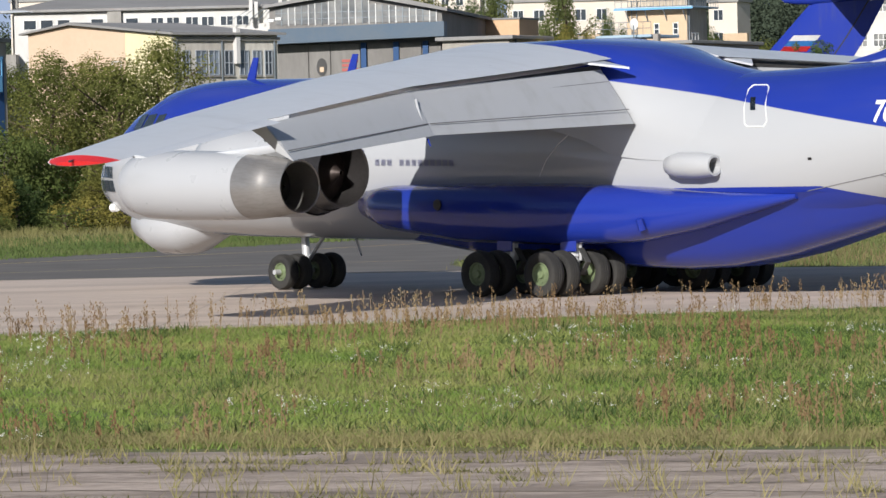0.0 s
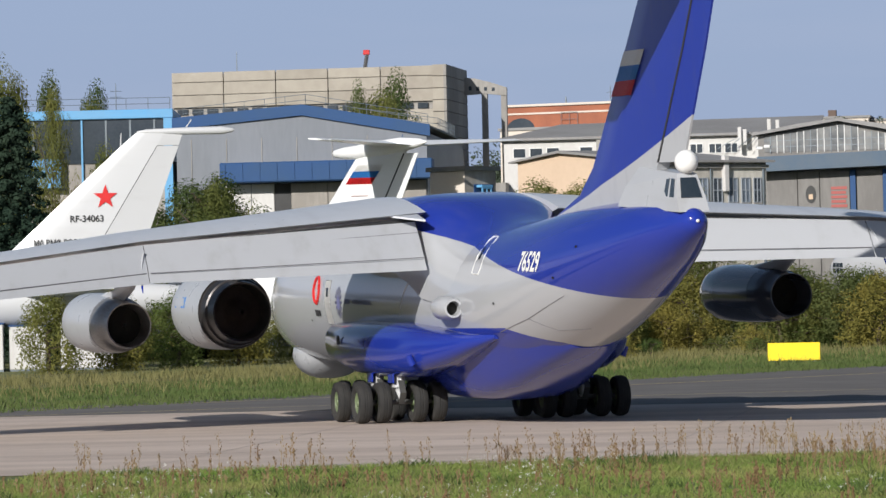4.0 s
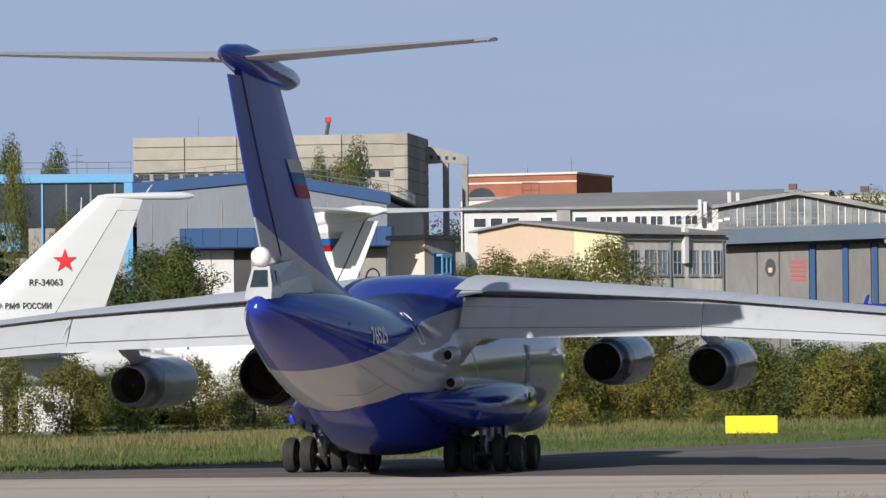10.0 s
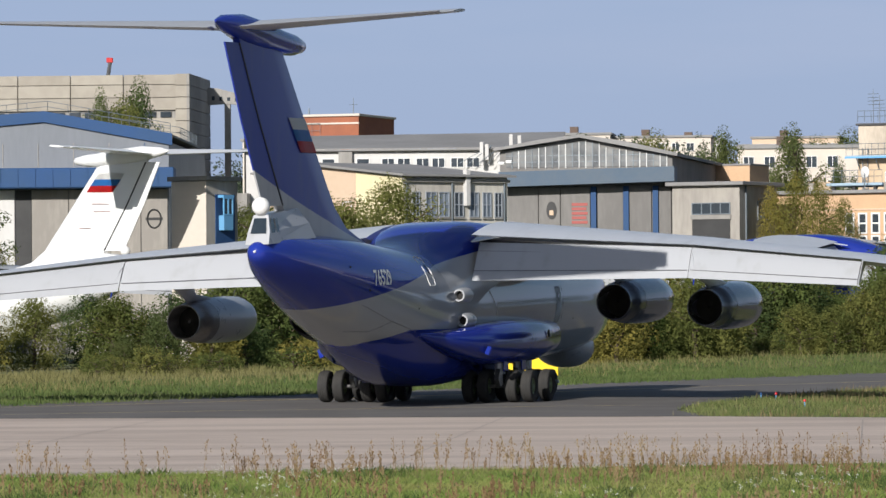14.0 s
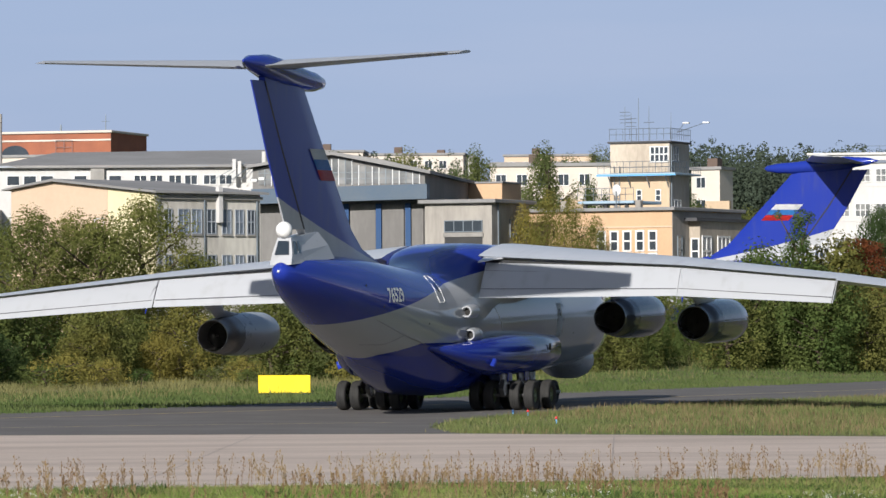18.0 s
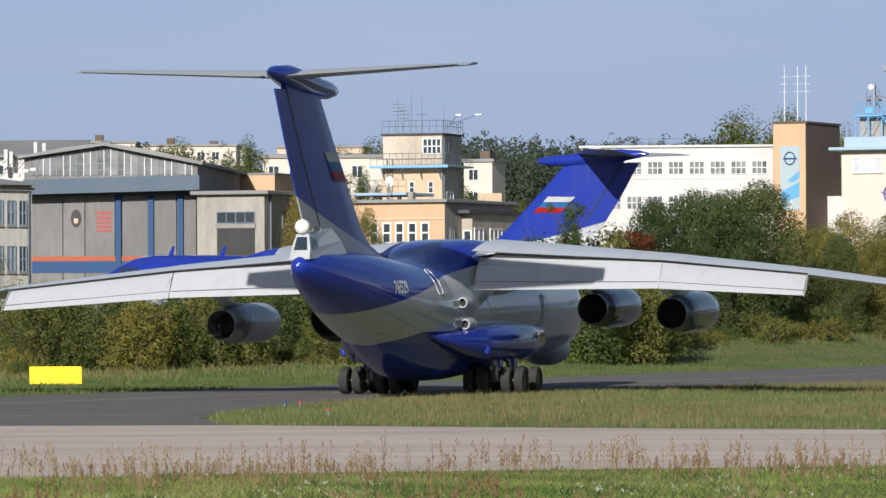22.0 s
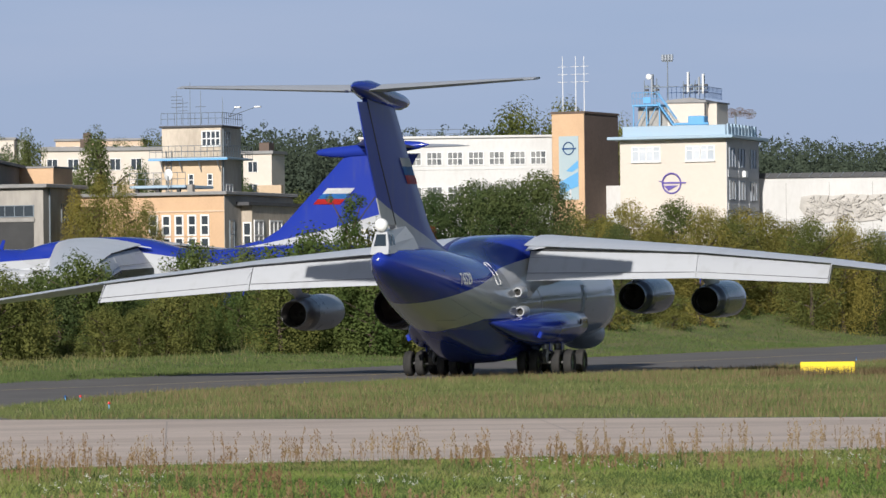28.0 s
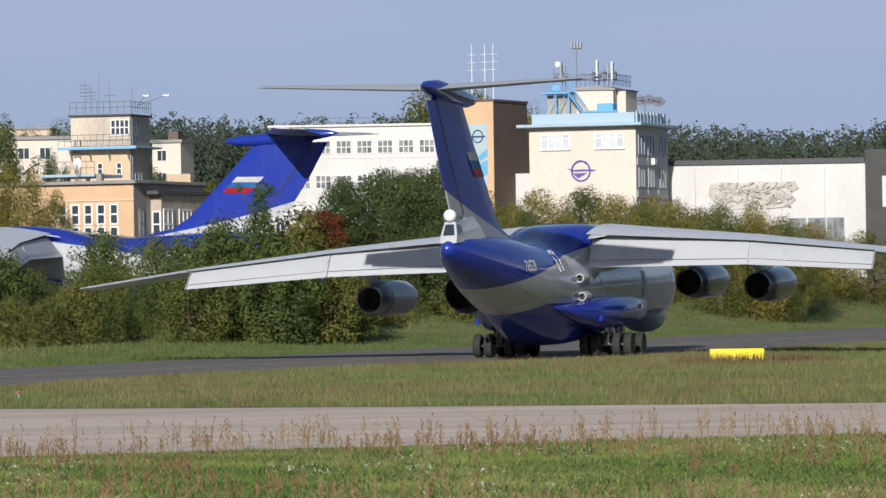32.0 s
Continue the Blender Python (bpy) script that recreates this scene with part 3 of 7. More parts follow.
    if special:
        for s in (1, -1):
            skin_text(a, "76529", 0.80, -12.0 if s > 0 else -14.3, 4.93, s, "white", "side_number", 0.86)
        # maker's mark: a sunburst round a disc, with a line of faded writing
        for k in range(14):
            u = k * math.tau / 14
            q = [(8.3 + r * 0.95 * math.cos(u + d), 3.72 + r * 1.15 * math.sin(u + d)) for r, d in ((0.26, -0.12), (0.26, 0.12), (0.47, 0.1), (0.47, -0.1))]
            skin_plate(a, q, 1, "purple_mark", "emblem_ray")
        ring = bmesh.new()
        for k in range(16):
            p, q = [AIR @ on_hull(11.3 + 0.36 * math.cos(u), 4.1 + 0.45 * math.sin(u), 1, 0.015) for u in (k * math.tau / 16, (k + 1) * math.tau / 16)]
            add_tube(ring, p, q, 0.06, n=5)
        part("red_emblem", ring, M["red"], a)
        for k in range(3):
            skin_plate(a, ((11.65 - k * 0.26, 3.2), (11.47 - k * 0.26, 3.2), (11.47 - k * 0.26, 3.42), (11.65 - k * 0.26, 3.42)), 1, "black", "writing_bar")
        for k in range(5):
            if k != 2:
                part("writing_bar", panel([AIR @ Vector((8.35 - k * 0.3 - dx, 6.78 + 1.30 * math.cos(u), 3.63 + 1.30 * math.sin(u))) for dx, u in ((0, 0.1), (0.2, 0.1), (0.2, 0.38), (0, 0.38))], 0.012), M["flagblue"], a)
        disc = bmesh.new()
        disc.faces.new([disc.verts.new(AIR @ on_hull(8.3 + 0.22 * math.cos(u), 3.72 + 0.27 * math.sin(u), 1, 0.015)) for u in [k * math.tau / 20 for k in range(20)]])
        part("emblem_disc", disc, M["purple_mark"], a)
        for k in range(13):
            if k != 3:
                x = 7.5 - k * 0.27
                skin_plate(a, ((x, 3.68), (x - 0.19, 3.68), (x - 0.19, 3.86), (x, 3.86)), 1, "faded_mark", "writing_bar")


def aircraft(label, mats, moving=False, special=False):
    a = thing("transport_aircraft", label, "aircraft")
    smooth(part("fuselage", hull_mesh(), mats["body"], a), 60)
    # tail cone tip, gunner's cabin, ball radome
    part("tail_lamp", revolve([(0.1, 0.05), (-0.02, 0.045), (-0.05, 0.015)], AIR @ Matrix.Translation((-22.28, 0, 6.3)), 12), M["white"], a)
    cab = [[AIR @ Vector(p) for p in q] for q in (
        [(-22.0, 0.45, 6.55), (-22.0, -0.45, 6.55), (-17.5, -0.75, 6.75), (-17.5, 0.75, 6.75)],
        [(-21.75, 0.42, 7.0), (-21.75, -0.42, 7.0), (-17.8, -0.6, 7.3), (-17.8, 0.6, 7.3)],
        [(-21.45, 0.28, 7.62), (-21.45, -0.28, 7.62), (-18.2, -0.3, 7.85), (-18.2, 0.3, 7.85)])]
    part("rear_cabin", loft(cab), mats["cabin"], a)
    for y0, y1, z0, z1, x0, x1 in ((-0.3, 0.3, 6.95, 7.5, -21.8, -21.53),):
        part("rear_window", panel([AIR @ Vector(p) for p in ((x0 - 0.02, y0, z0), (x0 - 0.02, y1, z0), (x1 - 0.02, y1 * 0.75, z1), (x1 - 0.02, y0 * 0.75, z1))], 0.03), M["glass"], a)
    for s in (1, -1):
        for q in (((-21.58, 0.445, 6.96), (-21.24, 0.46, 6.98), (-21.14, 0.35, 7.49), (-21.38, 0.345, 7.48)), ((-21.1, 0.466, 6.99), (-20.78, 0.478, 7.0), (-20.8, 0.372, 7.48), (-21.02, 0.365, 7.49))):
            part("side_window", panel([AIR @ Vector((x, s * y, z)) for x, y, z in q], 0.02 * s), M["glass"], a)
    ball = bmesh.new()
    bmesh.ops.create_uvsphere(ball, u_segments=20, v_segments=14, radius=0.33, matrix=AIR @ Matrix.Translation((-21.45, 0, 7.93)))
    smooth(part("radome_ball", ball, M["white"], a), 80)
    # chin radome and nose glazing
    smooth(part("chin_radome", loft([[AIR @ Vector((x, w * math.cos(k * math.tau / 24), zc + h * math.sin(k * math.tau / 24))) for k in range(24)] for x, zc, w, h in
                                     ((21.6, 1.85, 0.2, 0.2), (21.2, 1.72, 0.8, 0.6), (20.1, 1.6, 1.2, 0.9), (18.9, 1.62, 1.25, 0.88), (17.9, 1.78, 0.95, 0.62), (17.1, 1.95, 0.35, 0.25))]), M["pale"], a), 70)
    for s in (1, -1):
        for i in range(3):
            for j in range(2):
                xa, xb, za = 21.0 + i * 0.42, 21.36 + i * 0.42, 2.75 + j * 0.45
                part("nose_pane", panel([AIR @ on_hull(px, pz, s, 0.015) for px, pz in ((xa, za), (xb, za), (xb, za + 0.36), (xa, za + 0.36))], 0.02), M["glass"], a)
        for xa, xb in ((19.3, 19.85), (18.6, 19.2), (18.0, 18.5)):
            part("cockpit_window", panel([AIR @ on_hull(px, pz, s, 0.03) for px, pz in ((xa, 4.75), (xb, 4.75), (xb - 0.1, 5.2), (xa, 5.25))], 0.02), M["glass"], a)
    # gear fairings and belly
    for s in (1, -1):
        rings = []
        for x, yc, zc, w, h in ((8.3, 2.1, 2.6, 0.05, 0.05), (7.9, 2.35, 2.55, 0.45, 0.38), (6.5, 2.6, 2.45, 0.8, 0.65), (3, 2.75, 2.35, 0.98, 0.85), (-1, 2.75, 2.35, 0.98, 0.88), (-3.8, 2.62, 2.38, 0.92, 0.78), (-6.0, 2.38, 2.52, 0.72, 0.52), (-7.8, 2.15, 2.74, 0.42, 0.26), (-9.1, 1.98, 2.92, 0.1, 0.08)):
            rings.append([AIR @ Vector((x, s * (yc + w * math.copysign(abs(math.cos(q)) ** 0.75, math.cos(q))), zc + h * math.copysign(abs(math.sin(q)) ** 0.8, math.sin(q)))) for q in [k * math.tau / 24 for k in range(24)]])
        smooth(part("gear_fairing", loft(rings), mats["belly"], a), 60)
    rings = []
    curve = ((1, 0), (0.93, 0.09), (0.82, 0.26), (0.72, 0.5), (0.62, 0.75), (0.5, 0.92), (0.3, 0.985), (0, 1))
    for x, w, top, bot in ((9, 0.6, 2.2, 1.4), (7, 1.7, 2.4, 1.25), (3.5, 2.6, 2.5, 0.9), (-2.5, 2.9, 2.5, 0.76), (-4.2, 2.9, 2.6, 0.75), (-5.8, 2.75, 2.75, 0.87), (-7.8, 2.4, 2.95, 1.24), (-9.8, 1.98, 3.05, 1.78), (-11.3, 1.55, 2.95, 2.22), (-12.3, 0.9, 2.8, 2.58)):
        half = [(w * u, top - (top - bot) * v) for u, v in curve]
        rings.append([AIR @ Vector((x, y, z)) for y, z in half + [(-y, z) for y, z in half[-2::-1]]])
    smooth(part("belly_fairing", loft(rings), mats["belly"], a), 60)
    # wings, flaps, ailerons
    for s in (1, -1):
        smooth(part("wing", wing_mesh(side_of(WING, s)), mats["wing"], a), 35)
        for y0, y1, lines in ((2.55, 11.775, ((-2.05, 6.55, -3.5, 4.9, -4.3, 6.04, -5.25, 4.83))), (11.805, 19.0, ((-4.35, 6.04, -5.3, 4.82, -6.85, 5.34, -8.0, 4.42)))):
            xa, za, xb, zb, xc, zc, xd, zd = lines
            rings = []
            for y, p, q in ((y0, (xa, za), (xb, zb)), (y1, (xc, zc), (xd, zd))):
                rings.append([AIR @ v for v in foil((p[0], s * y, p[1] - 0.05), (q[0], s * y, q[1]), 0.22)])
            smooth(part("flap", loft(rings), mats["flap"], a), 35)
        for y0, y1, q0, q1 in ((2.5, 11.75, (-2.0, 6.6), (-4.25, 6.0)), (11.85, 18.6, (-4.3, 6.0), (-6.66, 5.36))):
            part("flap_slot", loft([[AIR @ Vector((x + dx, s * y, z + dz)) for dx, dz in ((0.35, -0.1), (-0.1, -0.04), (-0.33, -0.42), (0.2, -0.5))] for y, (x, z) in ((y0, q0), (y1, q1))]), M["dark_seam"], a)
        for y0, y1, q0, q1 in ((2.55, 11.72, ((-2.5, 5.98), (-3.27, 5.2)), ((-4.55, 5.62), (-5.06, 5.06))), (11.86, 19.0, ((-4.6, 5.62), (-5.1, 5.04)), ((-7.15, 4.98), (-7.8, 4.58)))):
            for e in (0, 1):
                p, q = Vector((q0[e][0] - 0.03, s * y0, q0[e][1] + 0.1)), Vector((q1[e][0] - 0.03, s * y1, q1[e][1] + 0.08))
                part("flap_seam", tube(AIR @ p, AIR @ q, 0.014, n=4), M["seam_grey"], a)
        for i in range(7):
            y = 3.6 + i * 2.3
            k = (y - 2.4) / 9.4 if y < 11.8 else 1 + (y - 11.8) / 7.3
            x = -2.9 - 1.9 * k if k < 1 else -4.8 - 2.6 * (k - 1)
            z = 5.62 - 0.15 * k if k < 1 else 5.45 - 0.45 * (k - 1)
            part("flap_track", tube(AIR @ Vector((x + 1.6, s * y, z + 0.1)), AIR @ Vector((x - 0.2, s * y, z - 0.55)), 0.09, 0.04, 6), mats["flap"], a)
        # curved fairing over the joint of the two flaps, plate at the inner and outer flap ends
        pts = [(-4.68, 11.83, 5.78), (-4.8, 11.9, 5.62), (-5.05, 12.0, 5.25), (-5.35, 12.05, 4.72)]
        bm = bmesh.new()
        for (x0, y0, z0), (x1, y1, z1) in zip(pts, pts[1:]):
            add_tube(bm, AIR @ Vector((x0, s * y0, z0)), AIR @ Vector((x1, s * y1, z1)), 0.034, 0.03, 6)
        part("joint_fairing", bm, mats["flap"], a)
        part("fairing_tip", tube(AIR @ Vector((-5.33, s * 12.05, 4.76)), AIR @ Vector((-5.46, s * 12.06, 4.55)), 0.035, 0.015, 6), M["blue"], a)
        for y, q in ((19.04, ((-6.2, 5.32), (-7.0, 5.34), (-8.1, 4.4), (-7.5, 4.62), (-6.9, 5.0))),):
            part("flap_end_plate", loft([[AIR @ Vector((x, s * (y + d), z)) for x, z in q] for d in (0.0, 0.035)]), mats["flap"], a)
        part("root_bracket", loft([[AIR @ Vector((x, s * y, z + d)) for x, y, z in ((-1.9, 2.45, 6.66), (-3.3, 2.5, 6.42), (-2.3, 3.5, 6.6))] for d in (0, 0.06)]), mats["wing"], a)
        smooth(part("aileron", wing_mesh(side_of([((-6.8, 19.15, 5.38), (-7.75, 19.15, 5.36), 0.1), ((-8.4, 24.4, 4.68), (-8.95, 24.4, 4.66), 0.08)], s)), mats["wing"], a), 35)
        smooth(part("wing_tip", wing_mesh(side_of([((-5.95, 25.01, 4.55), (-8.75, 25.01, 4.62), 0.3), ((-6.6, 25.3, 4.52), (-8.5, 25.3, 4.56), 0.12)], s)), M["red"] if special else mats["wing"], a, "red wing tip" if special else ""), 35)
    centre = loft([[AIR @ Vector((x, w * math.copysign(abs(math.cos(q)) ** e, math.cos(q)), z0 + h * max(0.0, math.sin(q)) ** e)) for q in [k * math.pi / 24 for k in range(25)]] for x, w, z0, h, e in
                   ((9.0, 1.6, 5.4, 0.7, 0.6), (8.0, 2.0, 5.1, 1.35, 0.55), (6.4, 2.35, 4.9, 1.95, 0.5), (4, 2.6, 4.8, 2.42, 0.5), (0, 2.66, 4.8, 2.5, 0.5), (-1.6, 2.6, 4.4, 2.76, 0.56), (-2.6, 2.52, 4.0, 3.0, 0.66), (-3.6, 2.46, 3.9, 2.8, 0.78), (-4.8, 2.43, 3.85, 2.6, 0.9), (-6.0, 2.4, 3.87, 2.41, 1.0), (-7.2, 2.34, 3.95, 2.28, 1.0))])
    smooth(part("wing_fairing", centre, mats["body"], a), 60)
    # fin, rudder, tailplane
    smooth(part("fin", loft([[AIR @ Vector(p) for p in ((xl, 0, z), (xl - 0.12 * c, t * 0.8, z), (xl - 0.4 * c, t, z), (xl - c, t * 0.45, z), (xl - c, -t * 0.45, z), (xl - 0.4 * c, -t, z), (xl - 0.12 * c, -t * 0.8, z))]
                             for z, xl, c, t in FIN]), mats["fin"], a), 40)
    smooth(part("rudder", loft([[AIR @ Vector(p) for p in ((xl, t, z), (xl - c, 0.03, z), (xl - c, -0.03, z), (xl, -t, z))] for z, xl, c, t in
                                ((7.95, -19.56, 1.75, 0.17), (11, -21.86, 1.5, 0.14), (13.75, -23.68, 1.25, 0.11))]), mats["fin"], a), 30)
    part("rudder_seam", loft([[AIR @ Vector(p) for p in ((xl, t, z), (xl - 0.13, t, z), (xl - 0.13, -t, z), (xl, -t, z))] for z, xl, t in ((7.95, -19.45, 0.19), (11, -21.75, 0.16), (13.75, -23.58, 0.13))]), M["dark_seam"], a)
    smooth(part("tail_bullet", loft([[AIR @ Vector((x, w * math.cos(k * math.tau / 20), zc + h * math.sin(k * math.tau / 20))) for k in range(20)] for x, zc, w, h in
                                     ((-16.3, 13.86, 0.05, 0.05), (-16.6, 13.86, 0.26, 0.25), (-17.6, 13.88, 0.42, 0.4), (-18.9, 13.92, 0.5, 0.46), (-21.2, 14.1, 0.55, 0.55), (-23.2, 14.3, 0.55, 0.5), (-25, 14.42, 0.32, 0.28), (-25.8, 14.46, 0.04, 0.04))]), mats["cone"], a), 60)
    for s in (1, -1):
        smooth(part("tailplane", wing_mesh(side_of([((-19.9, 0.3, 14.5), (-24.3, 0.3, 14.26), 0.42), ((-24.1, 8.66, 14.66 + 0.11 * s), (-25.65, 8.66, 14.56 + 0.11 * s), 0.14)], s)), mats["tail"], a), 35)
        smooth(part("elevator", wing_mesh(side_of([((-24.2, 0.6, 14.24), (-25.0, 0.6, 14.27), 0.14), ((-25.6, 8.2, 14.555 + 0.1 * s), (-25.95, 8.2, 14.57 + 0.1 * s), 0.07)], s)), mats["tail"], a), 35)
        flag_z, flag_a, flag_b = mats.get("flag", (9.9, 0.75, 2.7))
        for k, col in enumerate(("red", "flagblue", "white")):
            fin_band(a, s, flag_z + k * 0.42, 0.42, flag_a, flag_b, M[col], "flag_band")
        for k, (z, xa, xb) in enumerate(mats.get("scars", ())):
            fin_band(a, s, z, 0.045, xa, xb, M["faded_red"], "faded_stripe")
    # engines
    std = {"nacelle": mats["nacelle"], "nozzle": M["steel"], "pylon": mats["wing"]}
    engine(a, (0.74, 11.24, 3.42), 7.0, 0.98, std)
    # starboard engines: their shade is put into a dark grey, nozzles included
    far = dict(std, nacelle=mats["nacelle_right_shade"], nozzle=mats["nacelle_right_shade"])
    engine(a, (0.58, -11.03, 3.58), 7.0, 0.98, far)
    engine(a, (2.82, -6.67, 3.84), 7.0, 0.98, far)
    if special:
        engine(a, (4.0, 6.78, 3.63), 5.6, 1.32, dict(std, nozzle=M["burnt_steel"]), True)
    else:
        engine(a, (2.82, 6.67, 3.84), 7.0, 0.98, std)
    # landing gear
    tyre, rim = bpy.data.meshes.new("tyre"), bpy.data.meshes.new("rim")
    for me, bm, mt in ((tyre, tyre_mesh(), M["tyre"]), (rim, rim_mesh(), M["rim"])):
        bm.to_mesh(me)
        me.materials.append(mt)
        for p in me.polygons:
            p.use_smooth = True
        me.set_sharp_from_angle(angle=radians(35))
    for x in (1.05, -1.55):
        for s in (1, -1):
            bm = tube((x, s * 3.05, 0.65), (x - 0.0, s * 3.05, 2.0), 0.13, n=14)
            add_tube(bm, (x, s * 3.05, 1.15), (x, s * 3.05, 2.3), 0.19, n=14)
            add_tube(bm, (x, s * 3.05, 0.75), (x + 0.75, s * 2.6, 1.9), 0.06)
            add_tube(bm, (x - 0.22, s * 3.05, 1.0), (x - 0.22, s * 3.05, 2.0), 0.045, n=8)
            for zz in (1.12, 1.5, 1.85):
                add_tube(bm, (x, s * 3.05, zz), (x, s * 3.05, zz + 0.09), 0.23, n=14)
            part("main_strut", bm, M["strut"], a)
            part("gear_door", box(x - 0.3, x + 0.32, s * 3.3 - 0.03, s * 3.3 + 0.03, 1.25, 1.95, bevel=0.02), mats["belly"], a)
            part("torque_link", loft([[Vector((x - 0.2 - d, s * 3.05 + w, z)) for w in (-0.09, 0.09)] + [Vector((x - 0.26 - d, s * 3.05 + w, z)) for w in (0.09, -0.09)] for z, d in ((0.6, 0.0), (0.95, 0.28), (1.35, 0.0))]), M["axle"], a)
            part("axle", tube((x, s * 1.6, 0.65), (x, s * 4.44, 0.65), 0.08, n=12), M["axle"], a)
            for y in (1.82, 2.46, 3.64, 4.28):
                wheel(a, x, s * y, 0.65, tyre, rim, moving)
    bm = tube((13.5, 0, 0.55), (13.6, 0, 2.0), 0.13, n=14)
    add_tube(bm, (13.5, -1.35, 0.55), (13.5, 1.35, 0.55), 0.08, n=12)
    add_tube(bm, (13.5, 0, 0.8), (12.4, 0, 1.9), 0.06)
    part("nose_strut", bm, M["strut"], a)
    for y in (0.4, 0.98, -0.4, -0.98):
        w = wheel(a, 13.5, y, 0.55, tyre, rim, moving)
        w.scale = (0.846, 0.9, 0.846)
    details(a, mats, special)
    return a


# dark blue-grey that carries the shade on the starboard nacelles
M["shaded_nacelle"] = paint("nacelle_shade_grey", (0.075, 0.08, 0.10), 0.12, 0.2, (0.05, 0.05, 0.05))
M["faded_red"] = worn("faded_red", (0.40, 0.16, 0.14), (0.30, 0.22, 0.20), 3, 0.6, bump=0)
M["seam_grey"] = worn("seam_grey", (0.16, 0.16, 0.17), (0.22, 0.22, 0.22), 2, 0.6, bump=0)
M["burnt_steel"] = worn("burnt_steel", (0.07, 0.065, 0.065), (0.035, 0.032, 0.03), 1.5, 0.35, 0.6, 0.02)
M["core"] = worn("hot_core", (0.06, 0.045, 0.04), (0.025, 0.02, 0.02), 3, 0.5, 0.5)
OWN = {"body": M["body"], "cone": M["blue"], "cabin": M["pale"], "belly": M["blue"], "wing": M["grey_wing"], "flap": M["flap"], "fin": M["fin"], "tail": M["flap"], "nacelle": M["pale"], "nacelle_right_shade": M["shaded_nacelle"]}
plane = aircraft("blue and white four-engined transport aircraft taxiing", OWN, True, True)
PARKED_WHITE = dict(OWN, flag=(11.8, 0.9, 3.5), scars=((11.0, 2.3, 3.9), (10.5, 2.9, 4.5), (9.4, 2.6, 3.7)), body=M["bright_white"], cone=M["bright_white"], cabin=M["bright_white"], belly=M["bright_white"], fin=M["bright_white"], tail=M["bright_white"], nacelle=M["bright_white"])

# ---- building materials ----
M["beige_concrete"] = varied("beige_concrete", (0.40, 0.365, 0.305), (0.30, 0.27, 0.225), 0.9, 0.8)
M["grey_concrete"] = worn("grey_concrete", (0.33, 0.315, 0.29), (0.22, 0.21, 0.195), 0.5, 0.9, amount=0.7, stretch=(1, 1, 0.4))
M["hangar_sheet"] = worn("hangar_sheet", (0.185, 0.20, 0.225), (0.15, 0.165, 0.185), 0.4, 0.6, amount=0.5, stretch=(1.5, 1.5, 0.3))
M["trim_blue"] = worn("trim_blue", (0.025, 0.072, 0.19), (0.035, 0.078, 0.16), 0.8, 0.6, spec=0.2)
M["light_blue"] = worn("light_blue", (0.11, 0.34, 0.60), (0.15, 0.33, 0.52), 0.8, 0.5)
M["pale_blue"] = worn("pale_blue", (0.30, 0.42, 0.52), (0.34, 0.42, 0.48), 0.8, 0.6)
M["white_wall"] = worn("white_wall", (0.60, 0.59, 0.57), (0.48, 0.465, 0.44), 0.5, 0.85, amount=0.5, stretch=(1, 1, 0.4))
M["cream_wall"] = worn("cream_wall", (0.62, 0.555, 0.48), (0.56, 0.50, 0.43), 0.4, 0.85, amount=0.6)
M["yellow_wall"] = worn("yellow_wall", (0.74, 0.66, 0.42), (0.66, 0.58, 0.36), 0.4, 0.85, amount=0.6)
M["peach_wall"] = worn("peach_wall", (0.62, 0.47, 0.34), (0.56, 0.42, 0.30), 0.4, 0.85, amount=0.6)
M["orange_brick"] = worn("orange_brick", (0.60, 0.40, 0.245), (0.52, 0.345, 0.21), 0.8, 0.9, amount=0.7)
M["red_brick"] = worn("red_brick", (0.36, 0.13, 0.07), (0.27, 0.10, 0.06), 1.0, 0.9, amount=0.8)
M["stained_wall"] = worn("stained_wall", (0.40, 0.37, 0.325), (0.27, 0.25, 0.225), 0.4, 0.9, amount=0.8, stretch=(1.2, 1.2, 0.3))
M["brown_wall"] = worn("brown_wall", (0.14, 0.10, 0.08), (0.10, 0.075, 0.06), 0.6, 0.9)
M["roofing"] = worn("roofing", (0.28, 0.275, 0.27), (0.20, 0.195, 0.19), 0.5, 0.9)
M["dark_roof"] = worn("dark_roof", (0.07, 0.07, 0.075), (0.10, 0.10, 0.10), 0.5, 0.85)
M["pane"] = worn("window_pane", (0.03, 0.04, 0.05), (0.06, 0.07, 0.08), 0.8, 0.12, bump=0.0, spec=0.7)
M["curtain_pane"] = varied("curtained_pane", (0.05, 0.06, 0.07), (0.26, 0.26, 0.25), 0.25, 0.8, 0.0)
M["frame_white"] = worn("frame_white", (0.74, 0.74, 0.72), (0.62, 0.62, 0.60), 1, 0.5, bump=0.05)
M["rail"] = worn("rail_metal", (0.20, 0.24, 0.27), (0.14, 0.15, 0.16), 2, 0.5, 0.3)
M["yellow"] = worn("sign_yellow", (0.85, 0.62, 0.01), (0.78, 0.56, 0.02), 1.0, 0.45, bump=0.05)
M["frame_grey"] = worn("frame_grey", (0.30, 0.33, 0.37), (0.24, 0.26, 0.28), 1, 0.6, bump=0.05)
M["mural"] = worn("faded_mural", (0.34, 0.43, 0.46), (0.42, 0.47, 0.47), 0.8, 0.8)
M["tan_brick"] = worn("tan_brick", (0.56, 0.43, 0.29), (0.48, 0.36, 0.245), 0.8, 0.9, amount=0.7)
# the next two pane colours have the reflected sky put into them
M["blue_pane"] = varied("sky_lit_pane", (0.10, 0.125, 0.16), (0.24, 0.28, 0.33), 0.2, 0.8, 0.0)
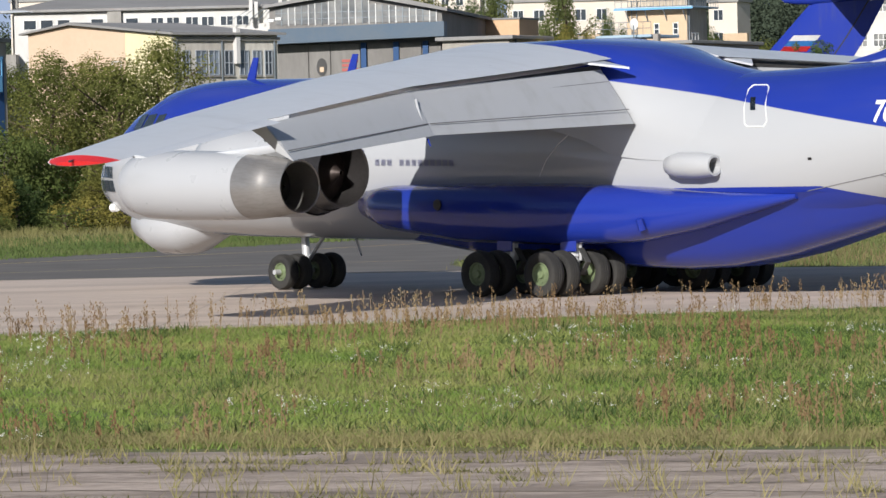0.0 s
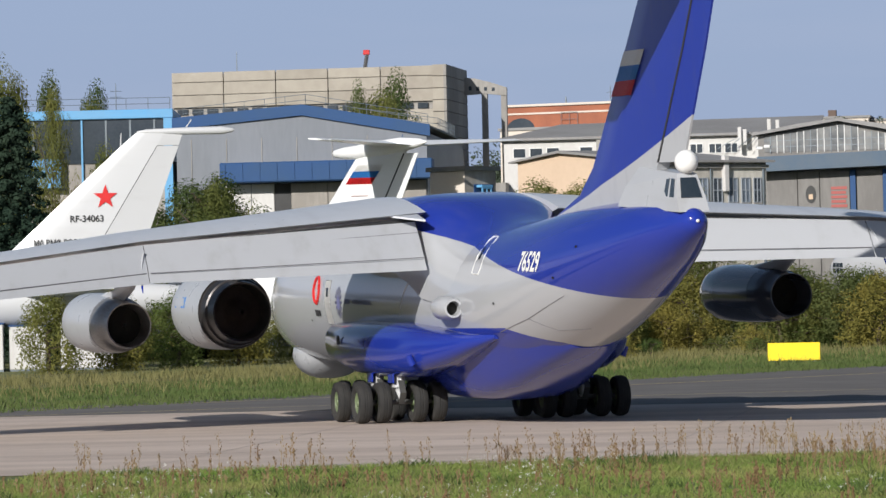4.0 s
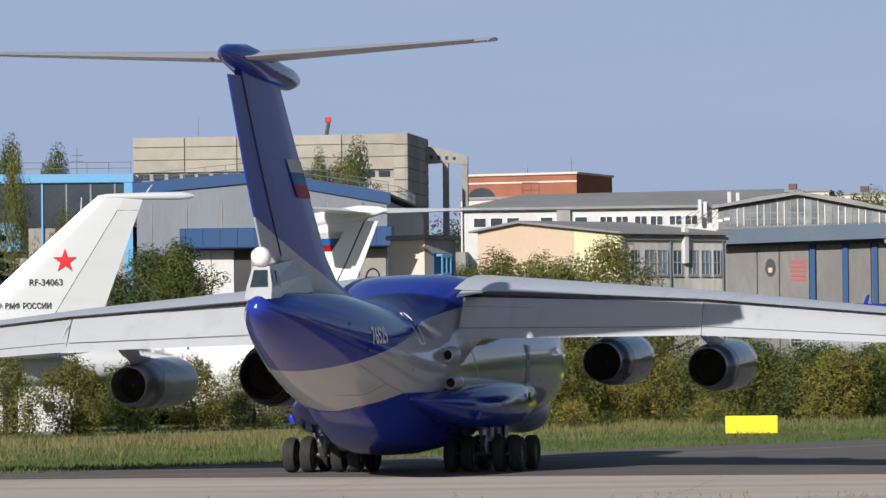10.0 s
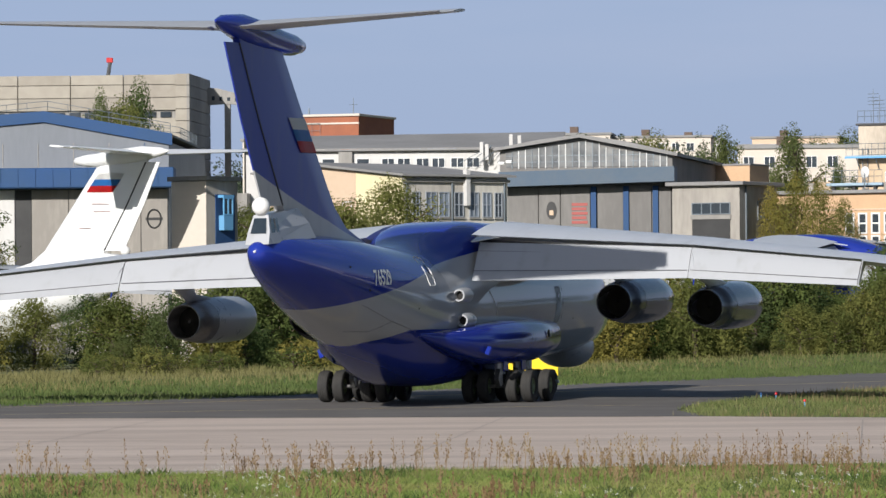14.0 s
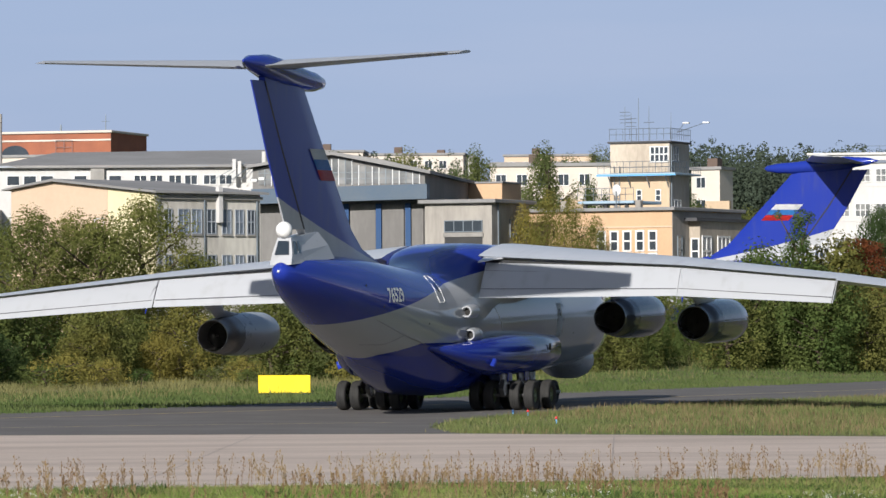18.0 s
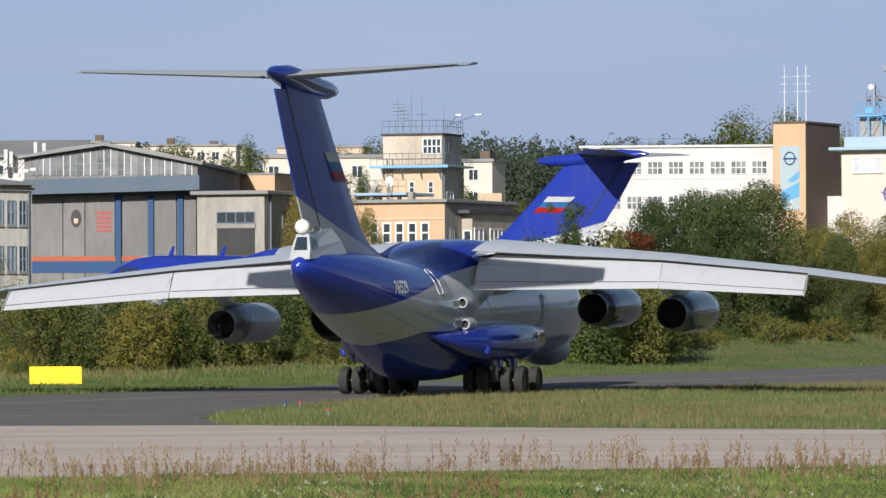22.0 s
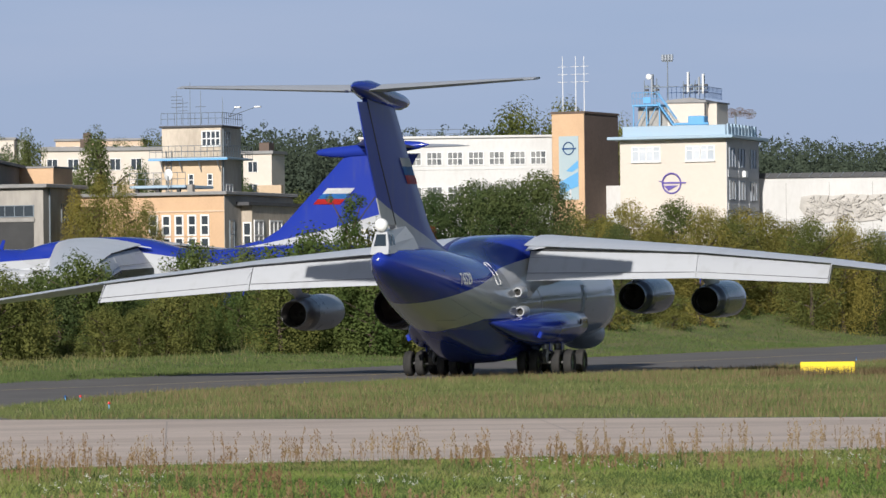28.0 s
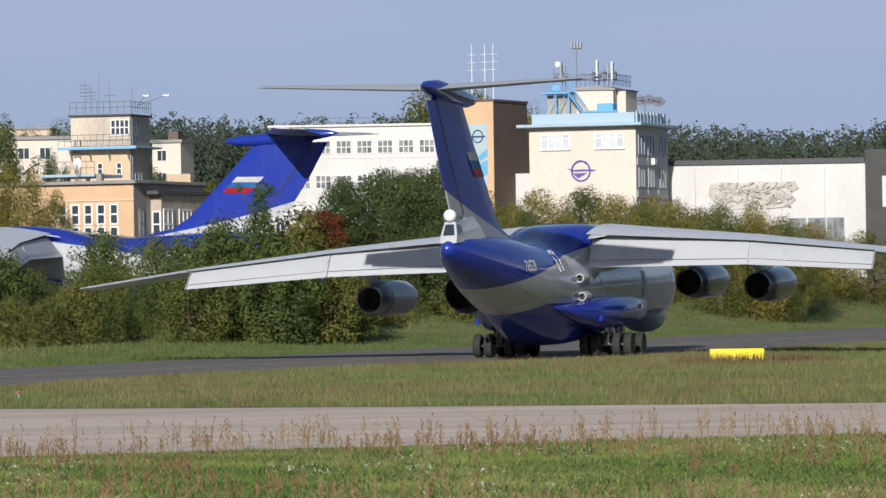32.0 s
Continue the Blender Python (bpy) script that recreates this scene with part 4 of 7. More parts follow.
M["bright_pane"] = varied("sky_bright_pane", (0.38, 0.42, 0.46), (0.58, 0.60, 0.62), 0.25, 0.8, 0.0)
M["panel_wall"] = worn("weathered_panel", (0.23, 0.222, 0.21), (0.165, 0.158, 0.15), 0.4, 0.85, amount=0.8, stretch=(1.2, 1.2, 0.3))
M["light_stained"] = worn("light_stained_wall", (0.62, 0.59, 0.52), (0.38, 0.35, 0.31), 0.4, 0.9, bump=0.1, amount=0.8, stretch=(1.2, 1.2, 0.3))
M["purple"] = worn("emblem_purple", (0.10, 0.07, 0.30), (0.13, 0.09, 0.32), 1, 0.5)
M["relief"] = worn("plaster_relief", (0.52, 0.49, 0.45), (0.32, 0.30, 0.27), 2, 0.9)
M["trim_grey"] = worn("weathered_blue_grey", (0.06, 0.10, 0.15), (0.10, 0.125, 0.15), 0.8, 0.6)
M["stained_cream"] = worn("stained_cream", (0.58, 0.50, 0.40), (0.40, 0.34, 0.27), 0.6, 0.9, amount=0.9, stretch=(1, 1, 0.35))
M["stripe_orange"] = worn("stripe_orange", (0.42, 0.10, 0.045), (0.32, 0.09, 0.05), 1, 0.7)
M["shade_grey_side"] = worn("shaded_side_wall", (0.46, 0.46, 0.47), (0.36, 0.36, 0.37), 0.6, 0.9, amount=0.7, stretch=(1.2, 1.2, 0.4))
M["bars_red"] = worn("bars_red", (0.38, 0.10, 0.09), (0.32, 0.10, 0.08), 2, 0.7)


# ---- building parts: local x along the front, y into the depth, z up ----
def house(name, label, x, y, rz, category="building"):
    return thing(name, label, category, m=pose(x, y, 0, 0, 0, rz))


FRONT = Matrix.Identity(4)


def right_of(w):
    return Matrix.Translation((w, 0, 0)) @ Matrix.Rotation(radians(90), 4, "Z")


def lattice(xs, zs, y0, y1):
    """A flat lattice of bars: faces stand on every even column or row between the given lines, drawn out from y0 to y1."""
    bm = bmesh.new()
    v = {}
    def at(i, j, y):
        if (i, j, y) not in v:
            v[i, j, y] = bm.verts.new((xs[i], y, zs[j]))
        return v[i, j, y]
    solid = lambda i, j: 0 <= i < len(xs) - 1 and 0 <= j < len(zs) - 1 and (i % 2 == 0 or j % 2 == 0)
    for i in range(len(xs) - 1):
        for j in range(len(zs) - 1):
            if not solid(i, j):
                continue
            for y, flip in ((y0, False), (y1, True)):
                q = [at(i, j, y), at(i + 1, j, y), at(i + 1, j + 1, y), at(i, j + 1, y)]
                bm.faces.new(q[::-1] if flip else q)
            for di, dj, p, q in ((-1, 0, (i, j + 1), (i, j)), (1, 0, (i + 1, j), (i + 1, j + 1)), (0, -1, (i, j), (i + 1, j)), (0, 1, (i + 1, j + 1), (i, j + 1))):
                if not solid(i + di, j + dj):
                    bm.faces.new((at(*q, y0), at(*p, y0), at(*p, y1), at(*q, y1)))
    return bm


def window(t, x, z, w, h, cols=2, rows=1, m=FRONT, pane="pane", frame_m="frame_white", bar=0.07, name="window"):
    b = bar / 2
    xs = [c for i in range(cols + 1) for c in (x + w * i / cols - b, x + w * i / cols + b)]
    zs = [c for j in range(rows + 1) for c in (z + h * j / rows - b, z + h * j / rows + b)]
    bm = lattice(xs, zs, -0.09, 0.0)
    bm.transform(m)
    f = part(name, bm, M[frame_m], t)
    for i in range(cols):
        for j in range(rows):
            part("pane", box(xs[2 * i + 1], xs[2 * i + 2], -0.03, -0.005, zs[2 * j + 1], zs[2 * j + 2], m), M[pane], f)
    return f


def railing(t, pts, h=0.9, step=1.5, mat="rail", name="railing"):
    bm = bmesh.new()
    for a, b in zip(pts, pts[1:]):
        a, b = Vector(a), Vector(b)
        n = max(1, int((b - a).length / step))
        for i in range(n + 1):
            p = a.lerp(b, i / n)
            add_tube(bm, p, p + Vector((0, 0, h)), 0.025, n=4)
        for k in (0.5, 1.0):
            add_tube(bm, a + Vector((0, 0, h * k)), b + Vector((0, 0, h * k)), 0.025, n=4)
    return part(name, bm, M[mat], t)


def mast(t, x, y, z, h, r=0.05, arms=0, mat="rail", name="antenna"):
    bm = tube((x, y, z), (x, y, z + h), r, r * 0.6, 6)
    for i in range(arms):
        zz = z + h * (0.55 + 0.4 * i / max(1, arms))
        add_tube(bm, (x - 0.5, y, zz), (x + 0.5, y, zz), 0.025, n=4)
    return part(name, bm, M[mat], t)


def prism(outline, y0, y1):
    """An outline in x and z drawn out from y0 to y1."""
    return loft([[Vector((x, y, z)) for x, z in outline] for y in (y0, y1)])


# ---- bare concrete frame building ----
t = house("concrete_building", "unfinished bare beige concrete panel building with an open frame", -58.9, 425.9, -4.1)
part("wall", box(0, 26.2, 0.3, 13.7, 0, 25.5), M["grey_concrete"], t)
for i in range(5):
    for z0, z1 in ((24.78, 25.7), (23.56, 24.73), (22.35, 23.51)):
        part("panel", box(i * 5.05 + 0.03, i * 5.05 + 5.0, 0, 0.28, z0, z1, bevel=0.03), M["beige_concrete"], t)
    part("panel", box(i * 5.05 + 0.03, i * 5.05 + 5.0, 0, 0.28, 16.5, 21.6, bevel=0.03), M["beige_concrete"], t)
for i in range(17):
    part("opening", box(0.5 + i * 1.45, 1.5 + i * 1.45, 0.1, 0.29, 21.68, 22.2), M["pane"], t)
for i in range(11):
    part("block", box(25.15, 26.25, 0, 0.29, 13.5 + i * 1.12, 14.57 + i * 1.12, bevel=0.03), M["beige_concrete"], t)
    # side blocks in grey: the shade of this face is put into their colour
    part("block", box(26.2, 26.5, 0.0, 13.7, 13.5 + i * 1.12, 14.58 + i * 1.12, bevel=0.03), M["grey_concrete"], t)
for x in (28.4, 30.3):
    part("column", box(x - 0.28, x + 0.28, 12.0, 12.6, 0, 23.7, bevel=0.03), M["grey_concrete"], t)
beam = prism([(26.5, 23.3), (26.5, 25.0), (27.5, 24.9), (29.0, 24.5), (30.6, 23.95), (30.6, 23.15), (28.5, 23.4)], 11.9, 12.5)
part("beam", beam, M["grey_concrete"], t)
for i in range(4):
    part("beam_hole", box(26.9 + i * 0.75, 27.2 + i * 0.75, 11.87, 11.9, 23.75 - i * 0.04, 24.15 - i * 0.06, bevel=0.02), M["pane"], t)
part("annex", box(26.5, 31.5, 3, 12, 0, 14.5), M["grey_concrete"], t)
mast(t, 5.2, 6, 25.5, 2.4, 0.06)

# ---- great hangar with blue gable ----
t = house("hangar", "grey sheet-metal hangar with dark blue gable trim and canopy", -50.4, 366.5, -0.1)
gable = [(0, 18.3), (10.4, 19.2), (20.6, 17.3)]
part("wall", prism([(0, 0), (0, 18.3), (10.4, 19.2), (20.6, 17.3), (20.6, 0)], 0.1, 40), M["hangar_sheet"], t)
for i in range(7):
    part("seam", box(2.9 * i + 1.2, 2.9 * i + 1.26, 0.04, 0.1, 9, 17.2), M["trim_blue"] if i == 6 else M["grey_concrete"], t)
part("gable_trim", prism([(-0.3, 18.05), (-0.3, 19.0), (10.4, 19.85), (20.9, 17.95), (20.9, 17.0), (10.4, 18.95)], -0.15, 0.1), M["trim_blue"], t)
part("roof", prism([(-0.3, 18.9), (10.4, 19.78), (20.9, 17.88), (20.9, 17.7), (10.4, 19.6), (-0.3, 18.75)], 0.1, 40.3), M["roofing"], t)
part("canopy", box(3.8, 21.2, -2.2, 0.05, 13.5, 15.15, bevel=0.1), M["trim_blue"], t)
for i in range(12):
    part("canopy_rib", box(4.2 + i * 1.42, 4.28 + i * 1.42, -2.26, -2.2, 13.55, 15.1), M["trim_blue"], t)
for x0, x1, mt in ((4.0, 6.1, "white_wall"), (6.15, 8.0, "white_wall"), (9.4, 12.4, "stained_wall"), (12.45, 15.8, "stained_wall"), (15.85, 18.3, "stained_wall"), (18.35, 20.5, "stained_wall")):
    part("door_leaf", box(x0, x1, -0.12, 0.05, 0, 13.4, bevel=0.03), M[mt], t)
part("door_gap", box(8.05, 9.35, -0.02, 0.05, 0, 13.4), M["black"], t)
ring = bmesh.new()
for k in range(24):
    a, b = k * math.tau / 24, (k + 1) * math.tau / 24
    add_tube(ring, (19.4 + 0.55 * math.cos(a), -0.15, 11 + 0.75 * math.sin(a)), (19.4 + 0.55 * math.cos(b), -0.15, 11 + 0.75 * math.sin(b)), 0.07, n=4)
add_box(ring, 18.7, 20.1, -0.18, -0.12, 10.9, 11.1)
part("emblem", ring, M["black"], t)
railing(t, [(0.2, 3, 19.0), (10.4, 3, 19.9), (20.5, 3, 18.0)], 0.9)
railing(t, [(14, 12, 18.9), (20.6, 12, 17.9), (20.6, 30, 17.9)], 1.0)

# ---- glazed workshop with light blue frame ----
t = house("workshop_building", "long workshop with dirty dark glazing and light blue frame", -77.4, 367.0, 5.0)
part("wall", box(-30, 26.3, 0.15, 14, 0, 19.2), M["stained_wall"], t)
part("roof_band", box(-30.2, 26.5, -0.3, 14.2, 19.15, 19.9, bevel=0.05), M["light_blue"], t)
for i in range(28):
    x = -29 + i * 2.0
    f = part("glazing", box(x, x + 1.85, 0.02, 0.15, 15.5, 19.1), M["pane"], t)
    if i % 4 == 3:
        part("mullion", box(x + 1.85, x + 2.0, -0.12, 0.15, 12, 19.14), M["light_blue"], t)
    else:
        part("mullion", box(x + 1.85, x + 2.0, -0.05, 0.15, 15.5, 19.14), M["rail"], t)
part("blue_box", box(14.2, 17.2, -1.0, 0.0, 13.5, 15.9, bevel=0.04), M["light_blue"], t)
part("corner_post", box(25.7, 26.4, -0.35, 0.2, 0, 19.14), M["light_blue"], t)
part("corner_post", box(13.7, 14.1, -0.35, 0.2, 0, 19.14), M["light_blue"], t)
railing(t, [(-30, 1, 19.9), (26.2, 1, 19.9)], 1.0, 1.8)
for x, h in ((-4, 2.4), (5.0, 1.6), (21.5, 2.5)):
    mast(t, x, 5, 19.8, h, 0.05, 2)


# ---- narrow stair towers with a blue bay window ----
def stair_tower(label, x, y, rz, w, d, h, front):
    t = house("stair_tower", label, x, y, rz, "tower")
    part("wall", box(0, w, 0, d, 0, h), M["stained_wall"], t)
    part("front_wall", box(-0.01, w + 0.01, -0.06, 0.0, 0, h - 0.05), M[front], t)
    part("roof", box(-0.25, w + 0.25, -0.25, d + 0.25, h, h + 0.3, bevel=0.03), M["roofing"], t)
    m = right_of(w)
    part("blue_panel", box(0.9, 2.9, -0.05, 0.0, h - 6.2, h - 0.9, m), M["trim_blue"], t)
    part("bay", box(1.2, 2.2, -0.5, -0.05, h - 3.3, h - 2.3, m, 0.03), M["light_blue"], t)
    window(t, 1.25, h - 2.25, 0.9, 1.1, 2, 1, m @ Matrix.Translation((0, -0.42, 0)), "pane", "light_blue", 0.1)
    part("bay_cap", box(1.15, 2.25, -0.52, -0.05, h - 1.12, h - 0.95, m), M["light_blue"], t)
    return t


stair_tower("narrow cream rendered tower with blue bay window on its side", -24.1, 299.1, -35.4, 2.95, 3.24, 12.2, "cream_wall")
stair_tower("narrow grey rendered tower with blue bay window on its side", -65.2, 315.3, -30, 3.9, 3.6, 13.4, "stained_wall")

# ---- workshop with a row of windows, brick hall behind ----
t = house("workshop_building", "white workshop with a row of small dark windows", -27.5, 429.1, -2.3)
part("wall", box(0, 24, 0, 30, 0, 18.45), M["white_wall"], t)
part("roof", box(-0.5, 30, -0.6, 2.0, 18.45, 18.62, bevel=0.04), M["roofing"], t)
part("roof_slope", loft([[Vector(p) for p in q] for q in ([(-0.5, -0.55, 18.63), (30, -0.55, 18.63), (30, -0.55, 18.73), (-0.5, -0.55, 18.73)], [(4, 16, 20.45), (30, 16, 20.65), (30, 16, 20.75), (4, 16, 20.55)])]), M["roofing"], t)
for x in (0.9, 4.1, 7.3, 8.9 + 1.7, 13.0, 14.5, 16.3, 17.8, 19.6, 21.1):
    window(t, x, 16.85, 1.2, 0.9, 2 if x > 12 else 1, 1)
window(t, 2.5, 16.85, 1.2, 0.9, 1, 1)
part("pier", box(8.9, 10.2, -0.5, 0.0, 15, 18.4), M["grey_concrete"], t)
for x, z0, z1 in ((22.4, 17, 19.2), (22.9, 17.5, 19.0), (25.2, 17.5, 19.9), (26.0, 17.2, 19.8)):
    part("duct", box(x, x + 0.35, -1.2, -0.8, z0, z1, bevel=0.03), M["white_wall"], t)
part("annex", box(24, 27, -0.8, 6, 0, 18.6), M["white_wall"], t)
for k in range(5):
    add = tube((20.5 + k * 0.9, -1.4, 17.2), (23.0 + k * 0.6, -1.0, 18.6 + 0.3 * (k % 2)), 0.035, n=5)
    part("pipe", add, M["rail"], t)

t = house("brick_hall", "red brick hall with white cornice and arched window", -33.0, 519.0, -18)
part("wall", box(0, 13.6, 0, 12, 0, 25.4), M["red_brick"], t)
part("cornice", box(-0.2, 13.8, -0.25, 12.2, 25.4, 25.68, bevel=0.04), M["cream_wall"], t)
part("string_course", box(-0.05, 13.65, -0.1, 0, 24.5, 24.7), M["cream_wall"], t)
arch = bmesh.new()
arch.faces.new([arch.verts.new((1.9 + 1.7 * math.cos(k * math.pi / 14), -0.03, 22.9 + 1.2 * math.sin(k * math.pi / 14))) for k in range(15)])
part("arched_window", arch, M["pane"], t)
part("annex", box(0.5, 10.5, -3, -0.2, 0, 22.6), M["cream_wall"], t)
part("annex_roof", box(0.3, 10.7, -3.2, -0.1, 22.6, 22.9), M["roofing"], t)
railing(t, [(7, -0.3, 23), (9, -0.3, 23)], 1.6, 0.7)
mast(t, 11.5, 4, 25.9, 1.8, 0.06, 1)
mast(t, 6, 4, 25.9, 0.7, 0.12)

# ---- peach gabled building with stained side ----
t = house("gabled_building", "peach and yellow rendered building with shallow gable and stained side wall", -21.0, 344.4, -48.0)
F_W, F_D = 16.9, 10.3
part("wall", prism([(0, 0), (0, 14.0), (5.4, 14.5), (F_W, 13.4), (F_W, 0)], 0.05, F_D), M["light_stained"], t)
part("front_wall", prism([(0, 0), (0, 13.95), (5.4, 14.45), (11.5, 13.86), (11.5, 0)], -0.05, 0.04), M["peach_wall"], t)
part("front_wall", prism([(11.53, 0), (11.53, 13.8), (F_W, 13.28), (F_W, 0)], -0.06, 0.04), M["yellow_wall"], t)
part("roof", prism([(-0.6, 13.92), (-0.6, 14.05), (5.4, 14.7), (F_W + 0.6, 13.52), (F_W + 0.6, 13.36), (5.4, 14.5)], -0.5, F_D + 0.4), M["roofing"], t)
window(t, 10.0, 10.9, 1.0, 0.7, 1, 1)
m = right_of(F_W)
for k, (x, w) in enumerate(((0.9, 0.65), (2.2, 1.0), (3.5, 0.95), (5.0, 0.85), (6.5, 0.85), (7.8, 0.8), (9.0, 0.7))):
    for z, h in ((10.4, 1.8), (6.9, 1.9)):
        window(t, x, z, w, h, 2, 2, m, "blue_pane" if k % 3 else "pane", "frame_grey")
        part("sill", box(x - 0.08, x + w + 0.08, -0.14, 0.0, z - 0.16, z - 0.06, m), M["grey_concrete"], t)
part("vent_shaft", box(5.85, 6.3, -0.4, 0.0, 11.2, 13.9, m, 0.04), M["white_wall"], t)
for x in (0.25, 4.7, 9.9):
    part("downpipe", tube((F_W + 0.1, x, 5), (F_W + 0.1, x, 13.2), 0.07, n=6), M["rail"], t)
part("cornice", box(-0.1, F_D + 0.1, -0.22, 0.0, 12.95, 13.2, m), M["grey_concrete"], t)

# ---- hangar with clerestory ----
t = house("hangar", "pale grey hangar with tall clerestory glazing and dark blue canopy", -2.8, 365.0, -9.6)
part("wall", prism([(0, 0), (0, 16.2), (6.6, 17.2), (14.1, 15.7), (14.1, 0)], 0.1, 36), M["panel_wall"], t)
part("roof", prism([(-0.4, 16.25), (-0.4, 16.45), (3.3, 17.1), (6.6, 17.5), (10.4, 16.9), (14.6, 15.9), (14.6, 15.65), (6.6, 17.25)], -0.6, 36), M["roofing"], t)
for i in range(24):
    x = 0.5 + i * 0.55
    top = 16.0 + 0.95 * (1 - abs(x - 6.6) / 7.0) - (0.35 if x > 8 else 0)
    f = part("clerestory_window", box(x, x + 0.49, 0.03, 0.1, 14.9, top), M["curtain_pane"], t)
    part("mullion", box(x + 0.49, x + 0.55, -0.04, 0.1, 14.8, top + 0.05), M["frame_white" if i % 3 else "rail"], t)
for z in (15.3, 15.8):
    part("transom", box(0.5, 13.6, -0.02, 0.04, z, z + 0.05), M["rail"], t)
can = prism([(0.2, 13.3), (0.2, 14.5), (14.5, 14.8), (14.5, 13.6)], -1.8, 0.05)
part("canopy", can, M["trim_grey"], t)
for i, x0 in enumerate((0.6, 3.2, 5.0, 8.0, 10.6, 13.0)):
    part("door_leaf", box(x0, (3.15, 4.95, 7.4, 10.1, 12.4, 14.0)[i], -0.1, 0.05, 0, 13.25, bevel=0.03), M["panel_wall"], t)
for x in (7.7, 10.35, 12.75):
    part("door_post", box(x - 0.22, x + 0.22, -0.3, 0.0, 0, 13.28), M["trim_blue"], t)
em = bmesh.new()
bmesh.ops.create_cone(em, cap_ends=True, segments=24, radius1=0.42, radius2=0.42, depth=0.05, matrix=Matrix.Translation((4.25, -0.14, 11.4)) @ Matrix.Diagonal((1, 1, 1.7, 1)) @ Matrix.Rotation(radians(90), 4, "X"))
part("emblem", em, M["black"], t)
part("emblem_shield", box(4.08, 4.42, -0.2, -0.165, 11.0, 11.4, bevel=0.02), M["peach_wall"], t)
for i in range(5):
    part("writing_bar", box(5.9, 7.2 - 0.1 * (i % 2), -0.14, -0.1, 10.3 + i * 0.36, 10.53 + i * 0.36), M["bars_red"], t)
part("stripe", box(0.5, 9.9, -0.13, -0.1, 7.95, 8.35), M["stripe_orange"], t)
part("stripe", box(0.5, 9.9, -0.13, -0.1, 7.0, 7.94), M["trim_blue"], t)
for x in (0.3, 0.9):
    part("floodlight", box(x, x + 0.5, -2.4, -2.0, 15.0 + x * 0.2, 15.25 + x * 0.2, bevel=0.04), M["frame_white"], t)



def farther(ob, k):
    """Set a building k times as far from the eye, at k times the size."""
    eye = Matrix.Translation((0, 0, 4.071))
    ob.matrix_world = eye @ Matrix.Scale(k, 4) @ eye.inverted() @ ob.matrix_basis


farther(t, 1.065)

# ---- low beige building with dark gate, orange block behind ----
t = house("garage_building", "low beige garage building with a dark steel gate", 10.7, 349.8, -26.7)
part("wall", box(0, 5.7, 0, 7.2, 0, 12.9), M["stained_wall"], t)
part("roof", box(-0.4, 6.2, -0.5, 7.6, 12.9, 13.2, bevel=0.04), M["roofing"], t)
window(t, 1.7, 10.7, 3.2, 0.85, 4, 1, FRONT, "pane", "rail")
part("gate", box(1.7, 4.9, -0.06, 0.0, 0, 10.3), M["black"], t)
part("lintel", box(1.6, 5.0, -0.15, 0.0, 10.3, 10.6), M["grey_concrete"], t)
m = right_of(5.7)
window(t, 3.4, 10.3, 1.1, 1.4, 2, 2, m, "curtain_pane", "rail")
window(t, 5.1, 10.3, 1.1, 1.4, 2, 2, m, "curtain_pane", "rail")
part("downpipe", tube((5.8, 1.0, 0), (5.8, 1.0, 12.9), 0.07, n=6), M["rail"], t)
farther(t, 1.1)
t = house("brick_block", "orange brick plant block with a white chimney stub", 11.8, 389.8, -23.7)
part("wall", box(0, 7.3, 0, 4.6, 0, 15.6), M["orange_brick"], t)
part("roof", box(-0.1, 7.4, -0.1, 4.7, 15.6, 15.75), M["roofing"], t)
part("chimney", box(3.4, 4.1, -0.3, 0.3, 13.5, 15.9, bevel=0.03), M["white_wall"], t)

farther(t, 1.07)

# ---- orange office and control tower ----
t = house("office_building", "orange rendered office with tall white windows and roof terrace", 20.4, 394.5, -29.0)
OW = 14.6
part("wall", box(0, OW, 0, 15.0, 0, 13.2), M["orange_brick"], t)
# side skin greyer and darker than the orange front
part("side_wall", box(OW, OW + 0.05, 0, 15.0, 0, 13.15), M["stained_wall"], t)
part("roof", box(-0.3, OW + 0.4, -0.4, 15.3, 13.2, 13.5, bevel=0.04), M["roofing"], t)
part("string_course", box(0, OW + 0.06, -0.08, 0.0, 11.75, 11.87), M["peach_wall"], t)
for i in range(5):
    x = 7.55 + i * 1.22
    window(t, x, 9.75, 0.72, 1.7, 1, 2, FRONT, "pane", "frame_white", 0.14)
    window(t, x, 7.4, 0.72, 2.1, 1, 2, FRONT, "pane", "frame_white", 0.14)
m = right_of(OW + 0.05)
window(t, 1.0, 8.6, 0.9, 2.4, 1, 2, m, "pane", "rail")
part("annex_roof", box(2.5, 15.3, -1.2, 0.0, 12.3, 12.6, m), M["dark_roof"], t)
part("annex", box(3.6, 15.0, -1.0, 0.0, 0, 12.3, m), M["stained_cream"], t)
for x, w in ((4.0, 1.9), (7.4, 2.6), (11.6, 1.8)):
    window(t, x, 8.4, w, 2.6, 2 if w < 2.5 else 3, 2, m @ Matrix.Translation((0, -1.0, 0)), "blue_pane", "frame_white", 0.14)
window(t, 0.2, 8.6, 0.7, 2.2, 1, 2, right_of(OW + 0.05) @ Matrix.Translation((3.6, 0, 0)) @ Matrix.Rotation(radians(-90), 4, "Z") @ Matrix.Translation((0.0, 0, 0)), "pane", "frame_white", 0.12)
part("air_conditioner", box(6.2, 7.0, -1.4, -1.02, 7.6, 8.1, m, 0.03), M["frame_white"], t)
part("terrace", box(4.2, 9.6, 3.0, 9.0, 13.95, 14.2, bevel=0.05), M["pale_blue"], t)
for x in (4.6, 6.6, 8.6):
    part("terrace_post", box(x, x + 0.3, 3.3, 3.6, 13.5, 13.9), M["black"], t)
